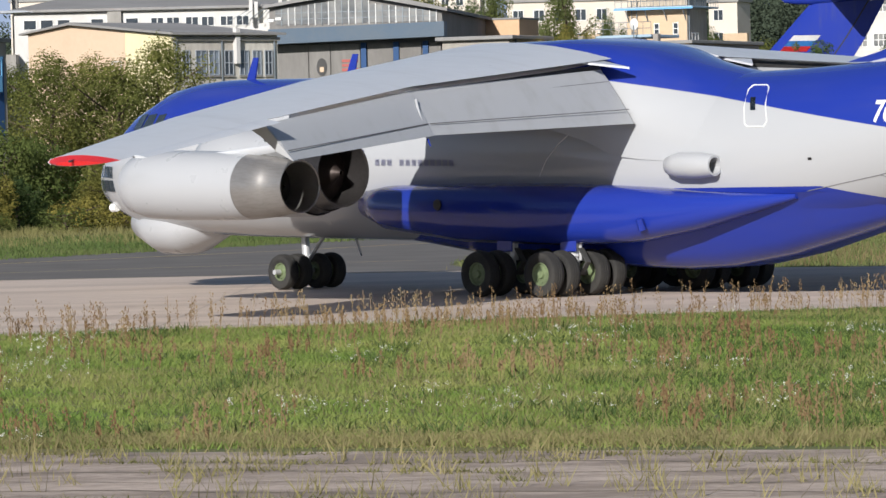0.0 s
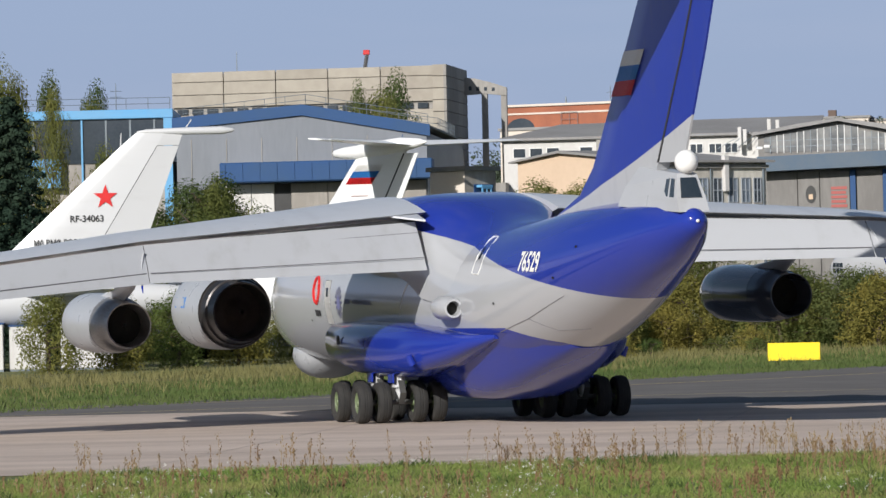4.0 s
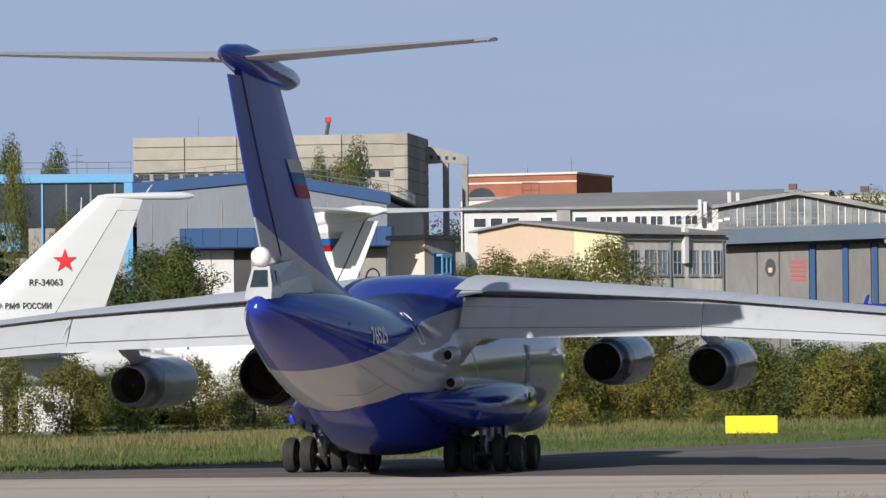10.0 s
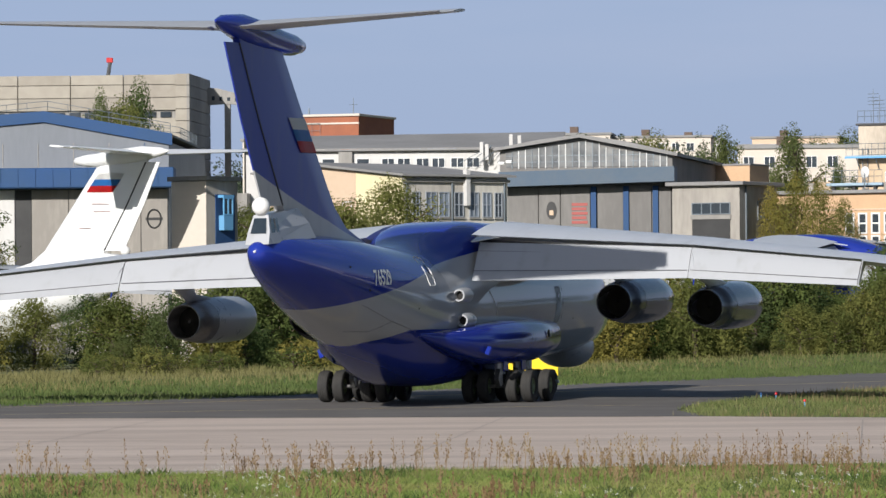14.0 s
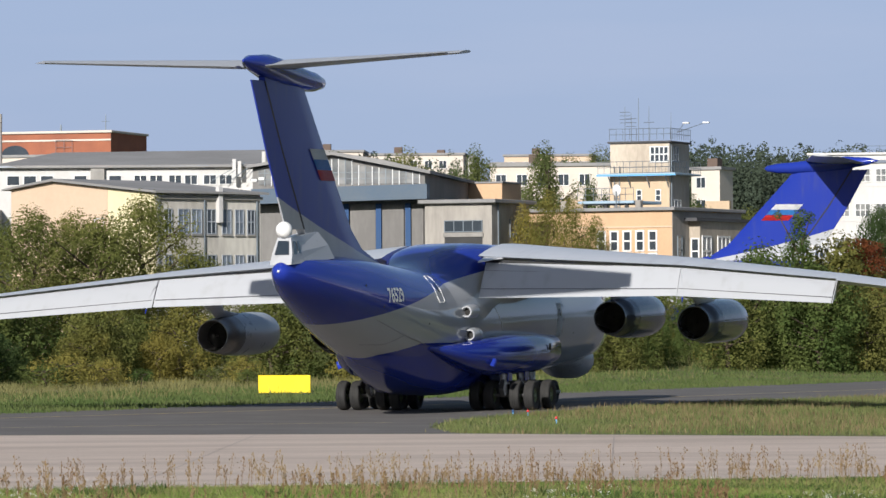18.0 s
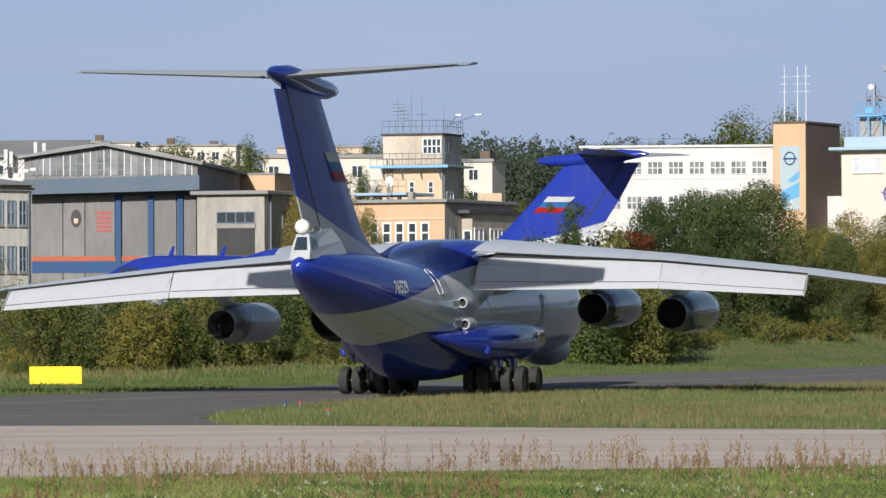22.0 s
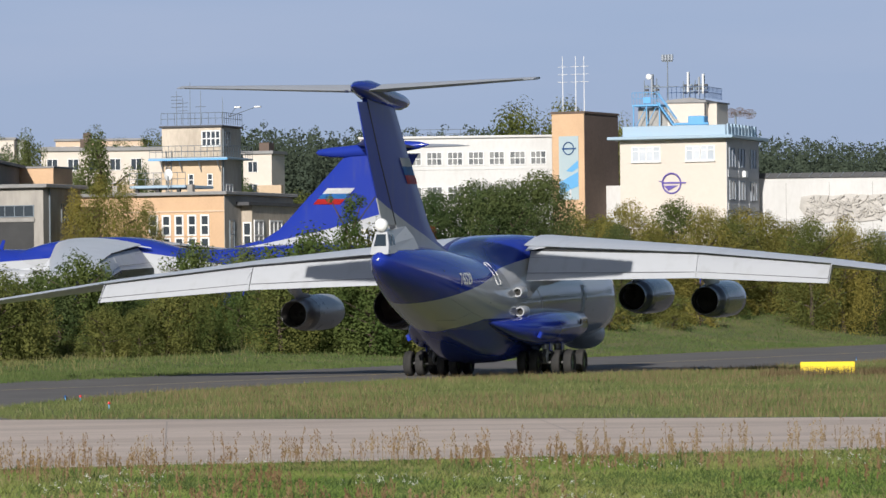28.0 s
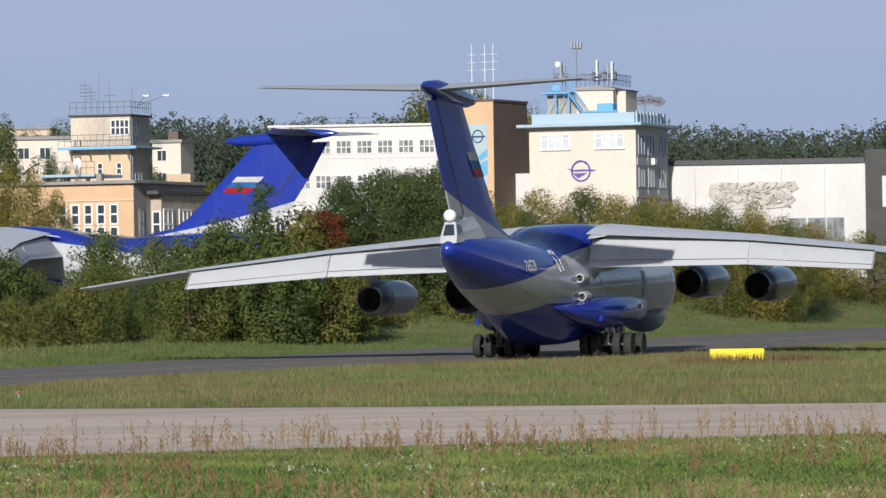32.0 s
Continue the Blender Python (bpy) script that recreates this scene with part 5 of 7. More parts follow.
railing(t, [(4.2, 3.0, 14.2), (9.6, 3.0, 14.2)], 1.1, 0.7, "rail")
for x in (3.0, 10.2):
    part("vent", box(x, x + 0.5, 2, 2.6, 13.5, 14.2, bevel=0.04), M["stained_wall"], t)
dish = revolve([(0.0, 0.04), (0.06, 0.3), (0.17, 0.52)], Matrix.Translation((8.2, 2.2, 15.1)) @ Matrix.Rotation(radians(70), 4, "Z"), 18, False)
part("satellite_dish", dish, M["frame_white"], t)
part("dish_post", tube((8.3, 2.2, 13.4), (8.3, 2.2, 15.0), 0.06, n=6), M["rail"], t)

t = house("control_tower", "cream and brick watch tower with blue balcony and roof aerials", 29.0, 404.0, -24.0, "tower")
part("wall", box(0, 5.7, 0, 5.4, 0, 16.75), M["tan_brick"], t)
part("cab", box(0.05, 5.65, 0.05, 5.35, 16.75, 19.6), M["stained_cream"], t)
# streaked grey skin: the side's shade is put into its colour
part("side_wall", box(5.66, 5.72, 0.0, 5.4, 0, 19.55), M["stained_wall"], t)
part("balcony", box(-0.8, 6.6, -1.1, 6.2, 16.72, 16.88, bevel=0.03), M["pale_blue"], t)
part("balcony_fascia", box(-0.85, 6.65, -1.16, -1.1, 16.62, 16.78), M["light_blue"], t)
railing(t, [(-0.75, -1.05, 16.88), (6.55, -1.05, 16.88), (6.55, 6.1, 16.88)], 1.05, 0.6)
for k in range(4):
    part("brace", tube((0.2 + k * 1.8, -1.0, 16.7), (0.2 + k * 1.8, 0.0, 15.6), 0.05, n=5), M["rail"], t)
for d in (0.0, 0.5):
    part("ladder_rail", tube((0.5 + d, -0.2, 13.4), (0.5 + d, -0.2, 17.6), 0.035, n=5), M["rail"], t)
for k in range(10):
    part("ladder_rung", tube((0.5, -0.2, 13.6 + k * 0.35), (1.0, -0.2, 13.6 + k * 0.35), 0.025, n=4), M["rail"], t)
part("wall_pipe", tube((5.75, 0.4, 13.0), (5.75, 0.4, 19.5), 0.06, n=6), M["rail"], t)
part("roof", box(-0.15, 5.9, -0.2, 5.6, 19.6, 19.78, bevel=0.05), M["dark_roof"], t)
window(t, 3.9, 17.9, 1.7, 1.35, 4, 2, FRONT, "pane", "frame_white", 0.1)
window(t, 2.6, 14.4, 0.45, 1.0, 1, 2)
window(t, 4.4, 14.4, 0.45, 1.0, 1, 2)
m = right_of(5.72)
window(t, 0.8, 17.9, 1.4, 1.35, 2, 2, m, "curtain_pane", "rail")
window(t, 1.0, 13.5, 1.8, 1.0, 2, 1, m, "curtain_pane", "frame_white")
railing(t, [(0, 0, 19.9), (5.8, 0, 19.9), (5.8, 5.5, 19.9)], 1.0, 0.6)
for x, h, a in ((0.6, 3.2, 4), (1.2, 2.6, 3), (1.9, 4.0, 0), (2.9, 3.2, 1), (5.0, 2.6, 0)):
    mast(t, x, 2.5, 19.8, h, 0.035, a)
for x in (6.3, 8.2):
    part("lamp_arm", tube((5.6, 2.5, 20.6), (x, 2.3, 21.4), 0.03, n=4), M["rail"], t)
    part("lamp_head", box(x - 0.1, x + 0.5, 2.1, 2.5, 21.35, 21.5, bevel=0.04), M["frame_white"], t)

# ---- long white office wing ----
t = house("office_building", "long white three-storey office block with window bands", 54.1, 466.9, -10.6)
part("wall", box(0.2, 20.2, 0, 14, 0, 20.7), M["white_wall"], t)
part("roof", box(0.0, 20.4, -0.25, 14.2, 20.7, 20.95, bevel=0.03), M["white_wall"], t)
for j, z in enumerate((17.9, 14.3, 10.7)):
    for i in range(9):
        window(t, 0.65 + i * 2.17, z, 1.55, 1.35, 3, 2, FRONT, "curtain_pane", "frame_white", 0.08)
    part("band", box(0.2, 20.2, -0.05, 0.0, z - 0.5, z - 0.3), M["white_wall"], t)
railing(t, [(4, 6, 20.95), (12, 6, 20.95)], 0.9, 1.6)

t = house("brick_tower", "orange brick tower, dark brown on one side, with a painted mural panel", 69.4, 434.5, -34.1, "tower")
part("wall", box(0, 3.45, 0, 8.0, 0, 21.9), M["orange_brick"], t)
# side skin much darker and browner than the orange front
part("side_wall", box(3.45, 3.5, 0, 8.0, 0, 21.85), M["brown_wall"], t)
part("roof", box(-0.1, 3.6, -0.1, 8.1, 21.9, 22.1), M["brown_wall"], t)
part("mural", box(0.75, 2.85, -0.06, 0.0, 13.5, 19.7), M["mural"], t)
part("mural_band", prism([(0.8, 14.0), (0.8, 15.2), (2.8, 16.2), (2.8, 14.8)], -0.1, -0.062), M["light_blue"], t)
part("mural_band", prism([(1.5, 16.3), (2.8, 17.3), (2.8, 16.6), (2.2, 16.2)], -0.1, -0.062), M["light_blue"], t)
mr = bmesh.new()
for k in range(20):
    a, b = k * math.tau / 20, (k + 1) * math.tau / 20
    add_tube(mr, (1.8 + 0.55 * math.cos(a), -0.09, 18.5 + 0.6 * math.sin(a)), (1.8 + 0.55 * math.cos(b), -0.09, 18.5 + 0.6 * math.sin(b)), 0.06, n=4)
add_box(mr, 1.1, 2.6, -0.11, -0.06, 18.4, 18.55)
part("mural_emblem", mr, M["trim_blue"], t)
part("mural_digit", box(1.9, 2.05, -0.11, -0.065, 13.7, 14.5), M["white_wall"], t)
for x in (0.3, 1.7, 2.6):
    mast(t, x, 2, 22.0, 5.6, 0.05, 3, "frame_white")
part("side_annex", box(3.5, 8.5, 5.0, 9.0, 0, 14.9), M["white_wall"], t)

# ---- cream headquarters with rooftop cab ----
t = house("headquarters_building", "cream airfield building with blue parapet, emblem and rooftop cab", 74.2, 423.5, -26.9)
part("wall", box(0, 10.5, 0, 11.5, 0, 18.9), M["cream_wall"], t)
# the bluish shade of this side is put into its grey, spandrels included
part("side_wall", box(10.5, 10.55, 0, 11.5, 0, 18.85), M["shade_grey_side"], t)
part("cornice", box(-1.0, 11.4, -1.0, 12.3, 18.9, 19.2, bevel=0.05), M["pale_blue"], t)
part("parapet", box(0.2, 10.4, 0.2, 11.3, 19.2, 20.2, bevel=0.05), M["pale_blue"], t)
for i in range(9):
    part("baluster", box(10.42, 10.6, 0.5 + i * 1.2, 1.1 + i * 1.2, 19.2, 20.3), M["pale_blue"], t)
for x in (1.2, 6.55):
    for k in range(2):
        window(t, x + k * 1.42, 16.85, 1.38, 1.35, 2, 1, FRONT, "bright_pane", "frame_white", 0.1)
    part("transom", box(x, x + 2.8, -0.08, -0.02, 17.75, 17.83), M["frame_white"], t)
    part("sill", box(x - 0.1, x + 2.9, -0.2, 0.0, 16.7, 16.78), M["frame_white"], t)
m = right_of(10.55)
for z in (16.2, 13.1, 10.0, 6.9):
    for x in (0.8, 4.2, 8.4):
        window(t, x, z, 2.0, 1.8, 2, 1, m, "blue_pane", "frame_grey")
    for i in range(3):
        part("spandrel", box(0.3 + i * 3.7, 3.6 + i * 3.7, -0.08, 0.0, z - 1.0, z - 0.3, m), M["shade_grey_side"], t)
part("air_conditioner", box(5.2, 6.1, -0.4, -0.05, 15.3, 15.9, m), M["frame_white"], t)
em = bmesh.new()
for k in range(28):
    a, b = k * math.tau / 28, (k + 1) * math.tau / 28
    add_tube(em, (5.1 + 0.9 * math.cos(a), -0.05, 14.7 + 0.95 * math.sin(a)), (5.1 + 0.9 * math.cos(b), -0.05, 14.7 + 0.95 * math.sin(b)), 0.09, n=5)
part("emblem_ring", em, M["purple"], t)
part("emblem_wing", prism([(3.75, 15.0), (4.3, 14.68), (6.5, 14.68), (6.55, 14.8), (5.2, 14.86), (4.4, 14.84)], -0.1, -0.01), M["purple"], t)
part("emblem_fin", prism([(4.35, 14.5), (5.75, 14.5), (4.8, 14.02)], -0.1, -0.01), M["purple"], t)
part("roof_cab", box(3.9, 7.6, 3.0, 9.0, 20.2, 22.5), M["cream_wall"], t)
part("cab_roof", prism([(3.7, 22.5), (3.9, 22.75), (6.2, 22.95), (7.8, 22.6), (7.8, 22.45)], 2.8, 9.2), M["roofing"], t)
part("cab_annex", box(7.6, 8.5, 4.0, 8.0, 20.2, 22.4), M["cream_wall"], t)
part("annex_roof", box(7.5, 8.65, 3.9, 8.1, 22.4, 22.52), M["dark_roof"], t)
part("downpipe", tube((7.65, 2.95, 20.2), (7.65, 2.95, 22.5), 0.08, n=6), M["dark_roof"], t)
part("lean_to", box(0.9, 3.9, 3.2, 6.0, 20.2, 22.1), M["grey_concrete"], t)
part("cab_stair_frame", box(0.6, 3.4, 2.2, 4.6, 22.2, 22.36), M["light_blue"], t)
for x in (0.7, 2.0, 3.3):
    for y in (2.3, 4.5):
        part("cab_post", tube((x, y, 20.2), (x, y, 22.3), 0.07, n=6), M["light_blue"], t)
for d in (0.0, 0.55):
    part("stair_string", tube((3.3, 2.1 - d, 22.5), (5.1, 2.1 - d, 20.0), 0.08, n=6), M["light_blue"], t)
    part("stair_rail", tube((3.3, 2.1 - d, 23.4), (5.1, 2.1 - d, 20.9), 0.045, n=6), M["light_blue"], t)
for k in range(9):
    part("stair_tread", box(3.4 + k * 0.19, 3.66 + k * 0.19, 1.55, 2.1, 22.25 - k * 0.26, 22.3 - k * 0.26), M["light_blue"], t)
for d in (0.0, 1.0):
    part("brace", tube((1.0 + d, 2.2, 20.3), (2.0 + d, 2.2, 22.1), 0.04, n=5), M["light_blue"], t)
railing(t, [(0.6, 2.2, 22.36), (3.3, 2.2, 22.36)], 1.15, 0.28, "light_blue")
railing(t, [(3.9, 2.9, 22.9), (7.6, 2.9, 22.9), (7.6, 9, 22.9)], 1.1, 0.45, "trim_blue")
part("platform_box", box(1.7, 2.5, 2.1, 2.2, 22.45, 23.05, bevel=0.03), M["light_blue"], t)
part("vent_box", box(6.6, 8.2, 0.6, 2.0, 20.2, 21.1, bevel=0.08), M["light_blue"], t)
part("vent_pipe", tube((5.2, 0.7, 20.35), (8.6, 0.7, 20.35), 0.12, n=8), M["light_blue"], t)
part("flood_mast", tube((3.35, 5, 22.8), (3.35, 5, 26.6), 0.07, 0.05, 6), M["rail"], t)
part("mast_arm", box(2.85, 3.85, 4.95, 5.05, 26.55, 26.65), M["rail"], t)
for k in range(4):
    part("flood_lamp", box(2.8 + k * 0.3, 3.02 + k * 0.3, 4.8, 5.1, 26.65, 27.25, bevel=0.03), M["frame_grey"], t)
for k, (x, h) in enumerate(((1.2, 2.4), (2.0, 3.0), (2.25, 2.6), (5.1, 2.2), (5.6, 3.1), (6.1, 2.3), (6.7, 2.6), (7.1, 2.9))):
    part("aerial_pole", tube((x, 4.4 + 0.3 * (k % 3), 22.4), (x, 4.4 + 0.3 * (k % 3), 22.4 + h), 0.045, n=6), M["rail"], t)
    if k in (1, 4, 6, 7):
        part("sector_aerial", box(x - 0.08, x + 0.1, 4.1, 4.3, 22.9 + 0.5 * (h - 2), 22.35 + h, bevel=0.03), M["frame_white" if k in (4, 7) else "frame_grey"], t)
    for j in range(3):
        part("aerial_unit", box(x + 0.1, x + 0.42, 4.2, 4.5, 23.4 + 0.33 * j, 23.62 + 0.33 * j, bevel=0.02), M["dark_roof" if (k + j) % 2 else "rail"], t)
part("round_aerial", revolve([(0, 0.28), (0.12, 0.28), (0.2, 0.1)], Matrix.Translation((1.75, 4.1, 25.1)) @ Matrix.Rotation(radians(-90), 4, "Z"), 14), M["frame_white"], t)
for x0, x1, z in ((1.6, 4.6, 24.1), (4.9, 7.2, 24.0), (5.0, 7.0, 23.6)):
    part("aerial_bracket", tube((x0, 4.2, z), (x1, 4.3, z), 0.05, n=5), M["rail"], t)
for x, z, turn in ((9.5, 21.5, -120), (10.3, 21.55, -100), (11.2, 21.35, -75)):
    bowl = bmesh.new()
    m = Matrix.Translation((x, 6, z)) @ Matrix.Rotation(radians(turn), 4, "Z")
    curve = lambda r, a: m @ Vector((0.45 * r * r, r * math.cos(a), 0.75 * r * math.sin(a)))
    for r in (0.15, 0.3, 0.45, 0.6):
        for k in range(16):
            add_tube(bowl, curve(r, k * math.tau / 16), curve(r, (k + 1) * math.tau / 16), 0.022, n=4)
    for k in range(12):
        add_tube(bowl, curve(0.02, k * math.tau / 12), curve(0.6, k * math.tau / 12), 0.02, n=4)
    add_tube(bowl, m @ Vector((0, 0, 0)), m @ Vector((0.45, 0, 0)), 0.03, n=5)
    part("lattice_dish", bowl, M["brown_wall"], t)
part("dish_boom", tube((9.4, 6, 21.45), (11.9, 6, 21.4), 0.05, n=6), M["rail"], t)
part("radar_post", tube((9.8, 6, 20.1), (9.8, 6, 21.4), 0.1, n=6), M["rail"], t)

# ---- white hall with a sculpted relief ----
t = house("assembly_hall", "white hall with a pale sculpted wall relief and dark roof edge", 89.4, 430.8, -15.7)
part("wall", box(-8, 18.95, 0, 20, 0, 15.35), M["white_wall"], t)
part("roof", prism([(-8.2, 15.4), (-8.2, 15.84), (18.9, 15.84), (18.9, 15.33)], -0.2, 20), M["dark_roof"], t)
for k in range(26):
    part("roof_rib", tube((-7.6 + k * 1.02, -0.26, 15.42), (-7.2 + k * 1.02, -0.26, 15.9), 0.035, n=4), M["rail"], t)
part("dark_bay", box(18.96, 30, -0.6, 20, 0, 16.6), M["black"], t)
part("bay_stripe", box(20.6, 21.1, -0.7, -0.6, 11, 14), M["white_wall"], t)
R = random.Random(5)
rl = bmesh.new()
outline = [(3.7, 12.4), (3.9, 13.5), (5.2, 13.7), (7.0, 13.55), (8.6, 13.75), (10.4, 13.6), (12.2, 13.7), (12.5, 13.0), (11.7, 12.5), (12.2, 11.9), (11.4, 11.2), (9.6, 11.0), (8.0, 11.15), (6.2, 10.95), (4.6, 11.1), (4.2, 11.7)]
side = [rl.verts.new((x, 0.0, z)) for x, z in outline], [rl.verts.new((x, -0.14, z)) for x, z in outline]
for k in range(len(outline)):
    n = (k + 1) % len(outline)
    rl.faces.new((side[0][k], side[0][n], side[1][n], side[1][k]))
rl.faces.new(side[1][::-1])
for k in range(150):
    x, z = R.uniform(4.3, 11.6), R.uniform(11.3, 13.4)
    a = R.choice((0.35, -0.4, 0.8, -0.9, 1.3)) + R.uniform(-0.25, 0.25)
    q = R.uniform(0.25, 0.9)
    add_tube(rl, (x, -0.14, z), (x + q * math.cos(a), -0.2 - R.random() * 0.2, max(11.1, min(13.6, z + q * math.sin(a)))), R.uniform(0.05, 0.16), R.uniform(0.03, 0.1), 6)
smooth(part("wall_relief", rl, M["relief"], t), 50)
for x0 in (11.5, 13.4, 15.2):
    window(t, x0, 7.6, 1.6, 2.4, 3, 2, FRONT, "curtain_pane", "rail", 0.12)
for i in range(6):
    part("wall_joint", box(-6 + i * 4.2, -5.96 + i * 4.2, -0.012, 0.0, 8, 14.9), M["grey_concrete"], t)

# ---- far housing blocks ----
for x, y, rz, w, h, wall, floors in ((3, 800, -5, 10.5, 33.5, "cream_wall", 3), (13.5, 803, -6, 18, 33.0, "cream_wall", 3), (24.4, 830, -7, 10, 33.5, "white_wall", 3), (35.5, 779, -7.6, 20.6, 30.5, "cream_wall", 3),
                                     (39.9, 825, -7.8, 16, 33.5, "peach_wall", 3), (-14, 830, -4, 12, 32, "cream_wall", 3), (53.8, 597.6, -25, 4.0, 23.5, "cream_wall", 2), (25.3, 560, -6, 15.5, 22.8, "cream_wall", 2)):
    t = house("apartment_block", "distant pale apartment block with rows of windows", x, y, rz)
    deep = min(12.0, w * 1.3)
    part("wall", box(0, w, 0, deep, 0, h), M[wall], t)
    part("roof", box(-0.3, w + 0.3, -0.3, deep + 0.3, h, h + 0.4), M["roofing"], t)
    for j in range(floors):
        for i in range(int(w / 2.6)):
            window(t, 0.7 + i * 2.6, h - 2.4 - j * 3.0, 1.3, 1.4, 2, 1, FRONT, "pane", "frame_white")
    part("chimney", box(w * 0.3, w * 0.3 + 1.4, 3, 5, h, h + 1.6), M["brown_wall"], t)
    part("balcony_band", box(w * 0.55, w * 0.55 + 3.4, -0.8, 0, h - 6.4, h - 4.2), M["tan_brick"], t)

# ---- parked aircraft ----
def parked(mats, label, x, y, heading):
    a = aircraft(label, mats)
    a.matrix_world = pose(x, y, height(x, y), 0, 0, 90 + heading)
    return a


parked(dict(OWN, flag=(9.85, 1.1, 3.4)), "blue and white transport aircraft parked behind shrubs", 22.8, 356.6, 60)
parked(PARKED_WHITE, "white transport aircraft parked before the blue-trimmed hangar", -42.3, 309.9, 46)

# naval patrol aircraft, tail towards the taxiway
t = thing("patrol_aircraft", "white naval patrol aircraft with a red star on its fin", "aircraft", m=pose(-41.5, 271.4, 0, 0, 0, 90 + 97))
hull = [(-6.5, 4.3, 0.25), (-4, 4.25, 0.75), (0, 4.15, 1.15), (6, 4.05, 1.4), (14, 4.0, 1.45), (36, 4.0, 1.45), (41, 3.9, 1.3), (44, 3.8, 0.7), (44.8, 3.75, 0.2)]
smooth(part("fuselage", loft([[Vector((x, r * math.cos(k * math.tau / 24), z + r * math.sin(k * math.tau / 24))) for k in range(24)] for x, z, r in hull]), M["white_body"], t), 60)


FIN = [(4.6, 9.4, 2.5, -1.1, 0.3), (7.2, 6.1, 0.9, -2.02, 0.28), (13.5, -0.75, -2.96, -4.28, 0.16), (14.3, -1.7, -3.45, -4.57, 0.13)]


def fin_piece(sections, rear, gap=0.0):
    """The blunt-backed fore part of the fin, or the tapering rear part behind the hinge."""
    if rear:
        return loft([[Vector(p) for p in ((hi - gap, h, z), (te, 0.03, z), (te, -0.03, z), (hi - gap, -h, z))] for z, le, hi, te, h in sections])
    return loft([[Vector(p) for p in ((le, 0, z), (le - 0.2 * (le - hi), h * 0.8, z), (le - 0.45 * (le - hi), h, z), (hi, h, z), (hi, -h, z), (le - 0.45 * (le - hi), -h, z), (le - 0.2 * (le - hi), -h * 0.8, z))] for z, le, hi, te, h in sections])


smooth(part("fin", fin_piece(FIN, False), M["white_body"], t), 40)
part("fin_root", fin_piece(FIN[:2], True), M["white_body"], t)
part("fin_tip", fin_piece(FIN[2:], True), M["white_body"], t)
part("rudder", fin_piece([(7.23, 0.88, 0.88, -2.03, 0.278), (13.47, -2.94, -2.94, -4.27, 0.158)], True, 0.045), M["white_body"], t)
part("rudder_seam", loft([[Vector(p) for p in ((hi, h, z), (hi - 0.045, h, z), (hi - 0.045, -h, z), (hi, -h, z))] for z, hi, h in ((7.23, 0.88, 0.27), (13.47, -2.94, 0.15))]), M["dark_seam"], t)
part("fin_aerial", tube((-4.7, 0, 14.5), (-5.1, 0, 15.05), 0.05, 0.03, 6), M["white_body"], t)
part("fin_aerial", tube((-0.75, 0, 13.4), (-0.8, 0, 14.3), 0.05, 0.03, 6), M["white_body"], t)
smooth(part("detector_boom", loft([[Vector((x, r * math.cos(k * math.tau / 14), 14.35 + r * math.sin(k * math.tau / 14))) for k in range(14)] for x, r in ((-1.75, 0.04), (-2.3, 0.15), (-4.6, 0.22), (-6.9, 0.25), (-7.5, 0.15), (-7.72, 0.02))]), M["white_body"], t), 60)
for s in (1, -1):
    smooth(part("tailplane", loft([foil((6, s * 0.8, 4.6), (0.5, s * 0.8, 4.6), 0.45), foil((0.8, s * 7.3, 4.9), (-1.6, s * 7.3, 4.9), 0.2)]), M["white_body"], t), 35)
    smooth(part("wing", loft([foil((34, s * 1.0, 4.4), (26, s * 1.0, 4.4), 1.0), foil((17, s * 25, 4.0), (13.6, s * 25, 4.0), 0.35)]), M["white_body"], t), 35)
    star = bmesh.new()
    star.faces.new([star.verts.new((0.23 + (0.77 if k % 2 == 0 else 0.3) * math.sin(k * math.pi / 5), s * 0.285, 10.43 + (0.77 if k % 2 == 0 else 0.3) * math.cos(k * math.pi / 5))) for k in range(10)])
    part("red_star", star, M["red"], t)
for x in (12, 33):
    part("landing_gear", tube((x, 0, 0.3), (x, 0, 3.0), 0.2), M["strut"], t)
    part("gear_wheel", revolve([(-0.4, 0.5), (-0.3, 0.62), (0.3, 0.62), (0.4, 0.5)], Matrix.Translation((x, 0, 0.62)) @ Matrix.Rotation(radians(90), 4, "Z"), 18), M["tyre"], t)


def lettering(text, size, m, material, parent, name="lettering", squeeze=1.0, bold=0.0):
    c = bpy.data.curves.new(name, "FONT")
    c.body, c.size, c.extrude, c.offset = text, size, 0.006, bold
    o = bpy.data.objects.new(name, c)
    scene.collection.objects.link(o)
    bpy.context.view_layer.update()
    me = bpy.data.meshes.new_from_object(o.evaluated_get(bpy.context.evaluated_depsgraph_get()))
    bpy.data.objects.remove(o)
    w = new(name, me)
    me.materials.clear()
    me.materials.append(material)
    me.transform(Matrix.Diagonal((squeeze, 1, 1, 1)))
    w.parent = parent
    w.matrix_basis = m
    return w


# the side of the fin turned to the airfield is its port side, +y
UPRIGHT = Matrix(((-1, 0, 0, 0), (0, 0, 1, 0), (0, 1, 0, 0), (0, 0, 0, 1)))
lettering("RF-34063", 0.56, Matrix.Translation((2.42, 0.30, 8.95)) @ UPRIGHT, M["black"], t, "fin_number", 0.95, 0.008)
lettering("МА ВМФ РОССИИ", 0.5, Matrix.Translation((4.65, 0.33, 7.55)) @ UPRIGHT, M["black"], t, "fin_lettering", 0.81, 0.008)

